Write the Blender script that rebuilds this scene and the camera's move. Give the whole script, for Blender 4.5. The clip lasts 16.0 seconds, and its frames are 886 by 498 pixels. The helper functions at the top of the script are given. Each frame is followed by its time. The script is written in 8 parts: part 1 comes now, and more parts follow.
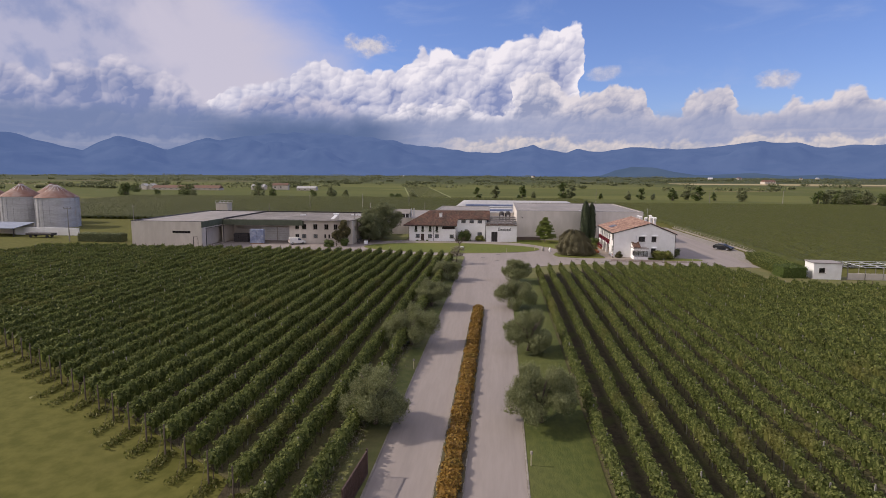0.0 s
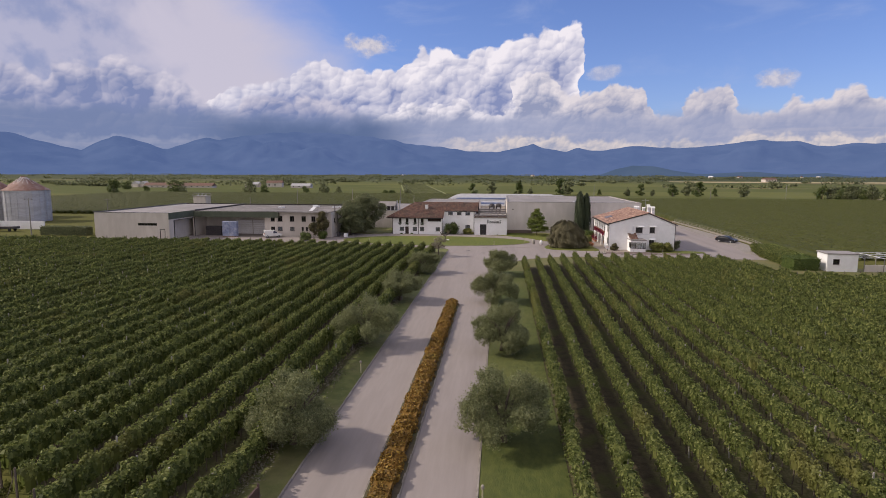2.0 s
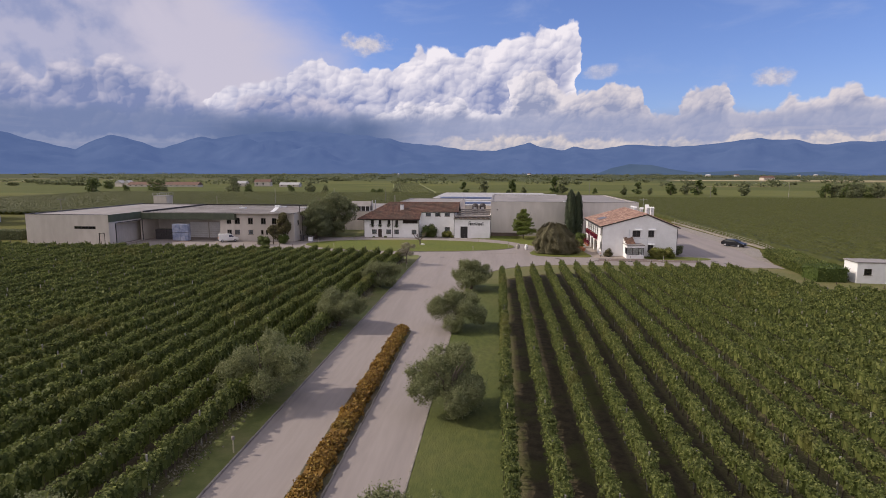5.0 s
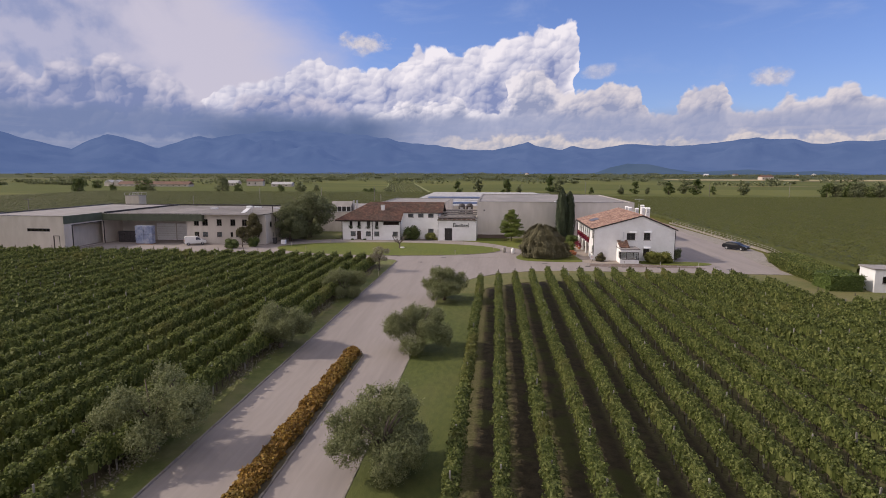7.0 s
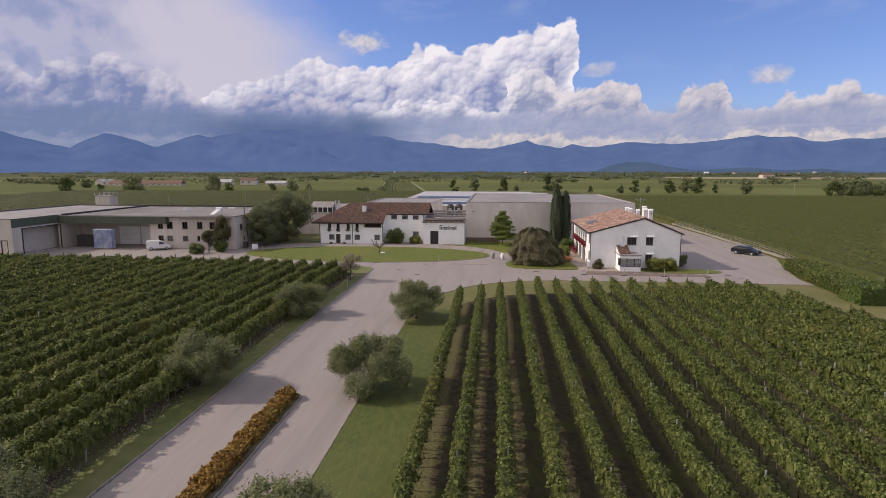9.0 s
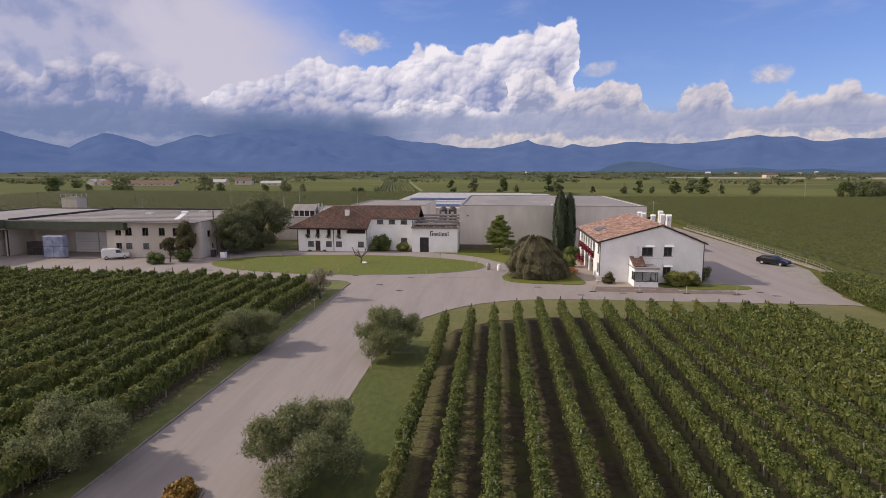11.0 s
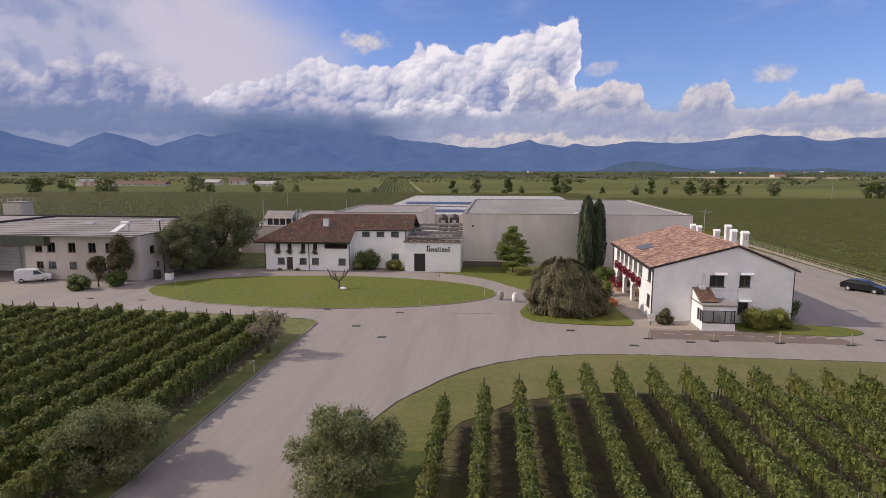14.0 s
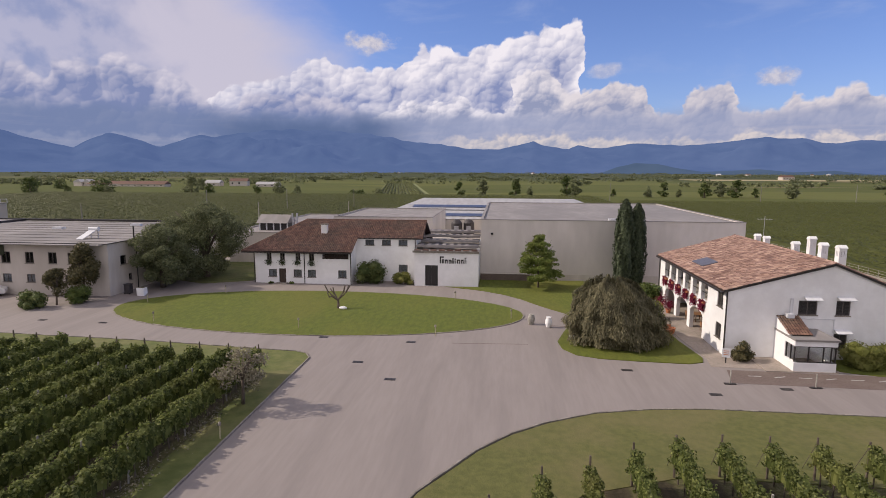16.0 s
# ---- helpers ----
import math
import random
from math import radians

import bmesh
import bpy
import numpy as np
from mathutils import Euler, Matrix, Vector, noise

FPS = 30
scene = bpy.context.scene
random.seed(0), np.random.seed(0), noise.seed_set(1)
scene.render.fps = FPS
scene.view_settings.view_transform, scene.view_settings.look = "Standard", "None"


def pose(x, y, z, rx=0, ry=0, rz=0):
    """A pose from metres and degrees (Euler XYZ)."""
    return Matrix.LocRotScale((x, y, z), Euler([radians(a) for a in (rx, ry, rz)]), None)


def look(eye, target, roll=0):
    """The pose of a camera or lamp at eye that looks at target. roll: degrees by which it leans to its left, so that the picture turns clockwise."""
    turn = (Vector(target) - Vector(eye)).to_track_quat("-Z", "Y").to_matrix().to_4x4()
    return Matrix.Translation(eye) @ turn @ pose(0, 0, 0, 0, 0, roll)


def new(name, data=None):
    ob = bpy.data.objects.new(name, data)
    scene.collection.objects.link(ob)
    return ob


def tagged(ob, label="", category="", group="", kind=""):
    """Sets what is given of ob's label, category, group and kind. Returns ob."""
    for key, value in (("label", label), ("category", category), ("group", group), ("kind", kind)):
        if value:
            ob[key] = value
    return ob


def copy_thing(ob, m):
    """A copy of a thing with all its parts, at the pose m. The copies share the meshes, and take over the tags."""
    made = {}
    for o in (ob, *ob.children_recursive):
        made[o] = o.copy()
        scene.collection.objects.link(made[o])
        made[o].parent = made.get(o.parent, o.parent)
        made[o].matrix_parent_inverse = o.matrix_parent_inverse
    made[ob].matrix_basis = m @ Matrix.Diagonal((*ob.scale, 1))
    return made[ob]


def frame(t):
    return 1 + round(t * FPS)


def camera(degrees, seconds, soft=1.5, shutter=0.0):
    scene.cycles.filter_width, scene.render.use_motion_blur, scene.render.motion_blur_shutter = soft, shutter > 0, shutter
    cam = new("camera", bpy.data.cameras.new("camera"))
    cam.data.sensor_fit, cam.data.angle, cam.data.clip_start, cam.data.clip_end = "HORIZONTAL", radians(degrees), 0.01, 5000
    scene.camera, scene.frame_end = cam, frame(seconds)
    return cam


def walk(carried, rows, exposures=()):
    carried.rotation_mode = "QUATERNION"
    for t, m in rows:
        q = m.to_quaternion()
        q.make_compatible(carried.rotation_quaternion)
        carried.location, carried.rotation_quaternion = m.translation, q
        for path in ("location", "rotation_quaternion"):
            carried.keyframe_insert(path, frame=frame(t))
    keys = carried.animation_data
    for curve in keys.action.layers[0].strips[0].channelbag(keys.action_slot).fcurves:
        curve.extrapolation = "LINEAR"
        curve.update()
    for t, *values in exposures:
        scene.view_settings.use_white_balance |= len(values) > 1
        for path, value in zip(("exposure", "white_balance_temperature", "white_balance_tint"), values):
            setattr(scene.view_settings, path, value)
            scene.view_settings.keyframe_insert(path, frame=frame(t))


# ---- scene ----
cam = camera(75.6, 16.0, soft=0.9)
PATH = [
    (0, (2.583, -75.968, 18.565), (2.386, -73.995, 18.301), 0.3),
    (0.5, (3.383, -73.791, 17.784), (3.184, -71.818, 17.519), 0.2),
    (1, (4.083, -71.604, 16.96), (3.884, -69.632, 16.695), 0.2),
    (1.5, (4.757, -69.35, 16.239), (4.559, -67.378, 15.974), 0.2),
    (2, (5.479, -66.844, 15.83), (5.281, -64.872, 15.565), 0.2),
    (2.5, (6.095, -64.209, 15.642), (5.897, -62.237, 15.377), 0.2),
    (3, (6.608, -61.699, 15.501), (6.411, -59.726, 15.236), 0.2),
    (3.5, (7.229, -59.16, 15.331), (7.032, -57.188, 15.065), 0.1),
    (4, (7.743, -56.767, 15.343), (7.548, -54.795, 15.076), 0.1),
    (6.5, (10.773, -45.894, 15.187), (10.591, -43.921, 14.917), 0.1),
    (7, (11.398, -43.825, 15.016), (11.215, -41.852, 14.746), 0.1),
    (7.5, (11.834, -41.571, 15.0), (11.652, -39.598, 14.729), 0.0),
    (8, (12.512, -39.245, 14.917), (12.329, -37.272, 14.644), 0.0),
    (10.5, (13.889, -25.933, 15.019), (13.708, -23.96, 14.743), -0.0),
    (11, (14.09, -22.8, 14.95), (13.906, -20.827, 14.674), -0.0),
    (11.5, (14.215, -19.648, 14.904), (14.028, -17.676, 14.628), -0.0),
    (12, (14.124, -16.512, 14.892), (13.938, -14.54, 14.616), -0.0),
    (12.5, (13.853, -13.069, 14.94), (13.668, -11.097, 14.663), 0.0),
    (13, (13.542, -9.864, 14.985), (13.356, -7.892, 14.708), 0.0),
    (13.5, (13.126, -6.581, 15.04), (12.938, -4.609, 14.763), 0.0),
    (14, (12.531, -3.313, 15.078), (12.342, -1.342, 14.801), 0.0),
    (14.5, (11.865, -0.168, 15.107), (11.674, 1.803, 14.831), 0.0),
    (15, (11.187, 2.822, 15.093), (10.995, 4.794, 14.818), 0.0),
    (15.5, (10.463, 5.496, 15.05), (10.269, 7.468, 14.777), 0.0),
    (16, (9.875, 7.511, 14.79), (9.676, 9.482, 14.518), 0.2),
]
walk(cam, [(t, look(eye, target, roll)) for t, eye, target, roll in PATH], exposures=((0, 0.0, 6500, 15), (16, 0.0, 6500, 15)))

# ---- world, sun ----
SUN_EL, SUN_AZ = 34.0, 270.0          # the sun stands to the west (-x)
sun = new("sun", bpy.data.lights.new("sun", "SUN"))
sun.data.energy, sun.data.angle, sun.data.color = 3.6, radians(0.6), (1.0, 0.905, 0.75)
sun.matrix_world = look((-83, 1.5, 56), (0, 0, 0))

world = bpy.data.worlds.new("sky")
scene.world = world
world.use_nodes = True


class Tree:
    """Short hand for chains of nodes."""

    def __init__(self, nt):
        self.nt = nt

    def node(self, kind, **kw):
        n = self.nt.nodes.new(kind)
        for k, v in kw.items():
            if k in n.inputs:
                self.put(n.inputs[k], v)
        return n

    def put(self, sock, v):
        if isinstance(v, bpy.types.NodeSocket):
            self.nt.links.new(v, sock)
        else:
            sock.default_value = v

    def m(self, op, a, b=0.0, c=0.0):
        n = self.nt.nodes.new("ShaderNodeMath")
        n.operation = op
        for i, v in enumerate((a, b, c)):
            self.put(n.inputs[i], v)
        return n.outputs[0]

    def ramp(self, v, lo, hi):
        n = self.nt.nodes.new("ShaderNodeMapRange")
        n.interpolation_type = "SMOOTHSTEP"
        for i, x in enumerate((v, lo, hi, 0.0, 1.0)):
            self.put(n.inputs[i], x)
        return n.outputs[0]

    def mix(self, f, a, b):
        n = self.nt.nodes.new("ShaderNodeMix")
        n.data_type = "RGBA"
        self.put(n.inputs[0], f)
        for i, v in ((6, a), (7, b)):
            self.put(n.inputs[i], (*v, 1) if isinstance(v, tuple) and len(v) == 3 else v)
        return n.outputs[2]

    def vec(self, x, y, z=0.0):
        n = self.nt.nodes.new("ShaderNodeCombineXYZ")
        for i, v in enumerate((x, y, z)):
            self.put(n.inputs[i], v)
        return n.outputs[0]

    def noise(self, vec, scale, detail=3.0, rough=0.5, distort=0.0):
        n = self.nt.nodes.new("ShaderNodeTexNoise")
        for k, v in (("Vector", vec), ("Scale", scale), ("Detail", detail), ("Roughness", rough), ("Distortion", distort)):
            self.put(n.inputs[k], v)
        return n.outputs["Fac"]


def build_sky():
    nt = world.node_tree
    nt.nodes.clear()
    T = Tree(nt)
    sky = nt.nodes.new("ShaderNodeTexSky")
    sky.sky_type, sky.sun_disc = "NISHITA", False
    sky.sun_elevation, sky.sun_rotation = radians(SUN_EL), radians(SUN_AZ)
    sky.altitude, sky.air_density, sky.dust_density, sky.ozone_density = 50, 1.0, 0.6, 2.5
    tc = nt.nodes.new("ShaderNodeTexCoord")
    sep = T.node("ShaderNodeSeparateXYZ", Vector=tc.outputs["Generated"])
    x, y, z = sep.outputs
    az = T.m("MULTIPLY", T.m("ARCTAN2", x, y), 180 / math.pi)
    flat = T.m("SQRT", T.m("ADD", T.m("MULTIPLY", x, x), T.m("MULTIPLY", y, y)))
    el = T.m("MULTIPLY", T.m("ARCTAN2", z, flat), 180 / math.pi)
    a = T.m("ADD", az, 5.5)
    # uneven outlines: bearing and height wander a little
    wander = T.m("SUBTRACT", T.noise(T.vec(a, el, 20.0), 0.5, 3, 0.5), 0.5)
    aw = T.m("ADD", a, T.m("MULTIPLY", wander, 2.6))

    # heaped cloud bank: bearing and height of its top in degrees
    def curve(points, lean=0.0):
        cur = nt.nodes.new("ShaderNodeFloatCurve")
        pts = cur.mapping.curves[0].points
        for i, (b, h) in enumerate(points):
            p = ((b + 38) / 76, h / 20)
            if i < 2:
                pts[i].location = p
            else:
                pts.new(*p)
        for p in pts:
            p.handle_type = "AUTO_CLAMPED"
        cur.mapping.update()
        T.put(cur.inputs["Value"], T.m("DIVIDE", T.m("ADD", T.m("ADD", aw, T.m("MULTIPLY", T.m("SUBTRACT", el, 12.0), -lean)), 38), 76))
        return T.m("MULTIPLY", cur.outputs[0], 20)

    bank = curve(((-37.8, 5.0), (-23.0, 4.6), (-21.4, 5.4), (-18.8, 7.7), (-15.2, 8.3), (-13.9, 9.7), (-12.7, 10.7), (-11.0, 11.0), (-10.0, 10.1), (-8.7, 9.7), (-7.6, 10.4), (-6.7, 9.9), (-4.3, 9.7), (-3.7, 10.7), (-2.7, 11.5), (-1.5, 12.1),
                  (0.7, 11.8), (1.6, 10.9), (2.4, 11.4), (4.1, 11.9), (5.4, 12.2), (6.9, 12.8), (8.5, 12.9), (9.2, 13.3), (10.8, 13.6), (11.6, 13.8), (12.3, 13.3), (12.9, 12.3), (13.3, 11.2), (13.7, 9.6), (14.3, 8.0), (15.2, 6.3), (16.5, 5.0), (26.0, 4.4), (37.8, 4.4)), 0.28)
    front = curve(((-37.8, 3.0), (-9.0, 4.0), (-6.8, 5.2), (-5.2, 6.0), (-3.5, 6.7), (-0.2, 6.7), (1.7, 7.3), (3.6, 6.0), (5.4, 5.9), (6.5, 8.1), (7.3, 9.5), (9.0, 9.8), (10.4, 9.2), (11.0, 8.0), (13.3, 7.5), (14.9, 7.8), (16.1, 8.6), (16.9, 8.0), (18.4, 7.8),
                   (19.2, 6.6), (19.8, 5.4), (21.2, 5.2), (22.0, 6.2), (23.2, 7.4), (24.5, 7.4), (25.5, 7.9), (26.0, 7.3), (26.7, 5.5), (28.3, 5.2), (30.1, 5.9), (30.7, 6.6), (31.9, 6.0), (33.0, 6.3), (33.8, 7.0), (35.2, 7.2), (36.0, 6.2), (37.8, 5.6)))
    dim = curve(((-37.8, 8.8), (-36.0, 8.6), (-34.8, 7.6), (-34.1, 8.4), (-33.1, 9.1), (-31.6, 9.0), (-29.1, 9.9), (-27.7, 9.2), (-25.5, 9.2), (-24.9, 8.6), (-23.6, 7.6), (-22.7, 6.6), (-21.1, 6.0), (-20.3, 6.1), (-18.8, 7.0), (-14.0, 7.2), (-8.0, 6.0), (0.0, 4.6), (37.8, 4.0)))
    warpx, warpy = T.noise(T.vec(a, el, 0.0), 0.30, 3), T.noise(T.vec(a, el, 7.0), 0.30, 3)

    def heads(scale, seed):
        """Round cloud heads: how far each point faces the light, and how far it bulges."""
        px = T.m("ADD", T.m("MULTIPLY_ADD", a, 0.1, seed), T.m("MULTIPLY", warpx, 0.16))
        py = T.m("ADD", T.m("MULTIPLY", el, 0.112), T.m("MULTIPLY", warpy, 0.16))
        n = nt.nodes.new("ShaderNodeTexVoronoi")
        n.voronoi_dimensions, n.feature = "2D", "SMOOTH_F1"
        for k, v in (("Vector", T.vec(px, py)), ("Scale", scale), ("Detail", 0.0), ("Smoothness", 0.55), ("Randomness", 1.0)):
            T.put(n.inputs[k], v)
        c = T.node("ShaderNodeSeparateXYZ", Vector=n.outputs["Position"])
        dx = T.m("MULTIPLY", T.m("SUBTRACT", px, c.outputs[0]), scale)
        dy = T.m("MULTIPLY", T.m("SUBTRACT", py, c.outputs[1]), scale)
        face = T.m("ADD", T.m("MULTIPLY", dx, -0.62), T.m("MULTIPLY", dy, 0.78))
        return face, T.m("SUBTRACT", 1.0, T.m("MULTIPLY", n.outputs["Distance"], n.outputs["Distance"]))

    fine = T.noise(T.vec(a, el, 3.0), 1.6, 5, 0.6)
    mist = T.noise(T.vec(a, el, 9.0), 0.22, 5, 0.55)

    def relief(scale, seed, step):
        """How far the heaped surface turns towards the light, up and to the west."""
        px = T.m("ADD", T.m("MULTIPLY_ADD", a, 0.1, seed), T.m("MULTIPLY", warpx, 0.25))
        py = T.m("ADD", T.m("MULTIPLY", el, 0.125), T.m("MULTIPLY", warpy, 0.25))
        n0 = T.noise(T.vec(px, py, seed), scale, 5, 0.52)
        n1 = T.noise(T.vec(T.m("ADD", px, -0.62 * step), T.m("ADD", py, 0.78 * step), seed), scale, 5, 0.52)
        return T.m("SUBTRACT", n0, n1)

    def layer(top, seed, size, crisp, depth, dense):
        """One row of heaped cloud: bright towards its tops, grey-violet below and on the side away from the light."""
        l1, d1 = heads(3.2 * size, seed)
        l2, d2 = heads(7.4 * size, seed + 3.3)
        l3, d3 = heads(16.0 * size, seed + 5.1)
        h = T.m("SUBTRACT", top, el)
        d = T.m("ADD", h, T.m("MULTIPLY", T.m("SUBTRACT", d1, 0.86), 1.1 / size))
        d = T.m("ADD", d, T.m("MULTIPLY", T.m("SUBTRACT", d2, 0.84), 0.9 / size))
        d = T.m("ADD", d, T.m("MULTIPLY", T.m("SUBTRACT", d3, 0.82), 0.5 / size))
        d = T.m("ADD", d, T.m("MULTIPLY", T.m("SUBTRACT", fine, 0.5), 0.5))
        cov = T.ramp(d, -0.1, crisp)
        face = T.m("ADD", T.m("ADD", T.m("MULTIPLY", l1, 0.36), T.m("MULTIPLY", l2, 0.30)), T.m("MULTIPLY", l3, 0.20))
        face = T.m("ADD", face, T.m("ADD", T.m("MULTIPLY", relief(1.6 * size, seed, 0.10), 1.9), T.m("MULTIPLY", relief(5.0 * size, seed + 4.0, 0.03), 0.45)))
        deep = T.m("MULTIPLY", T.ramp(T.m("ADD", h, T.m("MULTIPLY", T.m("SUBTRACT", mist, 0.5), 6.0)), 0.2, depth), dense)
        hollow = T.m("MULTIPLY", T.m("SUBTRACT", 0.86, d2), 0.30)
        return cov, T.m("SUBTRACT", T.m("ADD", deep, T.m("ADD", hollow, 0.10)), face)

    east = T.ramp(a, 2.0, 16.0)
    clip = lambda v: T.m("MINIMUM", T.m("MAXIMUM", v, 0.0), 1.0)
    white, grey = (0.87, 0.84, 0.875), (0.235, 0.284, 0.485)
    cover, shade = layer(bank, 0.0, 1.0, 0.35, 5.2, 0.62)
    # towards the west the bank lies in the shade of the high veil
    half = T.m("MULTIPLY", T.ramp(a, -4.0, -14.0), 0.30)
    cloud = T.mix(clip(T.m("ADD", shade, half)), white, grey)
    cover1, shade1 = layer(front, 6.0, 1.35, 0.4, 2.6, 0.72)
    cloud1 = T.mix(clip(shade1), T.mix(east, white, (0.70, 0.66, 0.68)), (0.29, 0.33, 0.48))
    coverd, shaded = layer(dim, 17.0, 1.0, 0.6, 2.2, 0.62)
    coverd = T.m("MULTIPLY", coverd, T.ramp(a, -3.0, -12.0))
    cloudd = T.mix(clip(T.m("MULTIPLY_ADD", shaded, 0.9, 0.25)), (0.68, 0.65, 0.72), (0.205, 0.255, 0.44))
    # a lower row of small clouds in front, to the east
    lowtop = T.m("ADD", 3.35, T.m("MULTIPLY", T.m("SUBTRACT", T.noise(T.vec(a, 0.0, 2.0), 0.30, 3), 0.5), 3.2))
    cover2, shade2 = layer(lowtop, 11.0, 1.9, 0.5, 1.8, 0.5)
    cover2 = T.m("MULTIPLY", cover2, T.ramp(a, -3.0, 4.0))
    cloud2 = T.mix(clip(shade2), (0.66, 0.61, 0.60), (0.33, 0.365, 0.48))
    # streaks at the foot of the bank
    streak = T.noise(T.vec(T.m("MULTIPLY", a, 0.04), T.m("MULTIPLY", el, 0.45), 1.2), 3.0, 5, 0.6, 0.3)
    low = T.m("MULTIPLY", T.ramp(streak, 0.48, 0.66), T.ramp(el, 5.6, 3.2))
    # thin white veil high in the west: its edge runs down to the east
    vn = T.noise(T.vec(T.m("MULTIPLY", a, 0.06), T.m("MULTIPLY", el, 0.08), 8.0), 1.6, 5, 0.55, 0.4)
    lean = T.m("ADD", T.m("ADD", a, T.m("MULTIPLY", el, 0.95)), T.m("MULTIPLY", T.m("SUBTRACT", vn, 0.5), 12.0))
    veil = T.m("MULTIPLY", T.ramp(lean, 3.0, -9.0), 0.93)
    corner = T.m("ADD", T.m("ADD", a, T.m("MULTIPLY", T.m("SUBTRACT", vn, 0.5), 14.0)), T.m("MULTIPLY", el, -0.15))
    dark = T.m("MULTIPLY", T.ramp(corner, -26.0, -31.0), T.m("MULTIPLY_ADD", T.ramp(mist, 0.42, 0.62), 0.55, 0.40))
    veilc = T.mix(dark, (0.585, 0.556, 0.635), (0.265, 0.31, 0.485))
    # wisps over the blue
    wisp = T.m("MULTIPLY", T.ramp(T.noise(T.vec(T.m("MULTIPLY", a, 0.03), T.m("MULTIPLY", el, 0.09), 5.5), 3.0, 5, 0.6, 0.6), 0.50, 0.80), 0.35)

    def puff(b, e, w, t, seed):
        dx, dy = T.m("DIVIDE", T.m("SUBTRACT", a, b), w), T.m("DIVIDE", T.m("SUBTRACT", el, e), t)
        r = T.m("SQRT", T.m("ADD", T.m("MULTIPLY", dx, dx), T.m("MULTIPLY", dy, dy)))
        n = T.noise(T.vec(T.m("MULTIPLY", a, 0.3), T.m("MULTIPLY", el, 0.4), seed), 1.7, 5, 0.6)
        return T.ramp(T.m("ADD", r, T.m("MULTIPLY", T.m("SUBTRACT", n, 0.5), 2.2)), 1.05, 0.35)

    puffs = T.m("MAXIMUM", puff(-7.3, 11.9, 2.5, 1.0, 1.0), T.m("MULTIPLY", puff(29.2, 7.9, 1.9, 0.9, 4.0), 0.9))
    puffs = T.m("MAXIMUM", puffs, T.m("MULTIPLY", puff(14.9, 9.1, 1.9, 0.8, 7.0), 0.6))
    puffc = T.mix(T.ramp(fine, 0.35, 0.65), (0.46, 0.48, 0.60), (0.64, 0.62, 0.66))
    blue = T.node("ShaderNodeVectorMath", Vector=sky.outputs[0])
    blue.operation = "MULTIPLY"
    blue.inputs[1].default_value = (SKY * 0.78, SKY * 0.85, SKY * 1.20)
    col = T.mix(wisp, blue.outputs[0], (0.42, 0.50, 0.72))
    col = T.mix(veil, col, veilc)
    col = T.mix(puffs, col, puffc)
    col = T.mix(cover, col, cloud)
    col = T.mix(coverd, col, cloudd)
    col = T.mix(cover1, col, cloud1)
    # the flat foot of the bank, and the blue-grey air under it
    foot = T.m("ADD", el, T.m("MULTIPLY", T.m("SUBTRACT", mist, 0.5), 2.2))
    col = T.mix(T.m("MULTIPLY", T.ramp(foot, 6.0, 4.6), T.m("MULTIPLY_ADD", east, -0.18, 0.88)), col, T.mix(T.ramp(a, -14.0, 6.0), (0.175, 0.232, 0.392), (0.325, 0.370, 0.525)))
    col = T.mix(T.m("MULTIPLY", low, T.m("MULTIPLY_ADD", east, 0.15, 0.15)), col, (0.55, 0.53, 0.58))
    col = T.mix(cover2, col, cloud2)
    # cloud resting on the peaks
    cap = T.m("MULTIPLY", T.ramp(T.m("ADD", el, T.m("MULTIPLY", T.m("SUBTRACT", mist, 0.5), 2.5)), 5.4, 3.8), T.m("MULTIPLY", T.ramp(a, -25.0, -18.0), T.ramp(a, -2.0, -8.0)))
    col = T.mix(cap, col, (0.112, 0.165, 0.305))
    # thin bright cloud added overhead, out of view, to lift and whiten the ambient light
    over = T.m("MULTIPLY", T.ramp(el, 19.0, 38.0), T.ramp(T.noise(T.vec(x, y, z), 2.2, 4, 0.55), 0.32, 0.60))
    col = T.mix(T.m("MULTIPLY", over, 0.71), col, (0.98, 0.93, 0.90))
    # bright haze and cloud added over the unseen south, filling the walls that face it
    south = T.m("MULTIPLY", T.ramp(y, -0.15, -0.6), T.ramp(T.noise(T.vec(x, y, z), 1.6, 4, 0.55), 0.25, 0.55))
    col = T.mix(T.m("MULTIPLY", south, 0.75), col, (1.0, 0.93, 0.90))
    # below the horizon the air is a plain blue grey
    col = T.mix(T.ramp(el, 1.2, -0.6), col, (0.22, 0.29, 0.42))
    bg = T.node("ShaderNodeBackground", Color=col, Strength=1.0)
    out = nt.nodes.new("ShaderNodeOutputWorld")
    nt.links.new(bg.outputs[0], out.inputs[0])


SKY = 0.115
build_sky()

# ---- materials ----


def position(T):
    return T.nt.nodes.new("ShaderNodeNewGeometry").outputs["Position"]


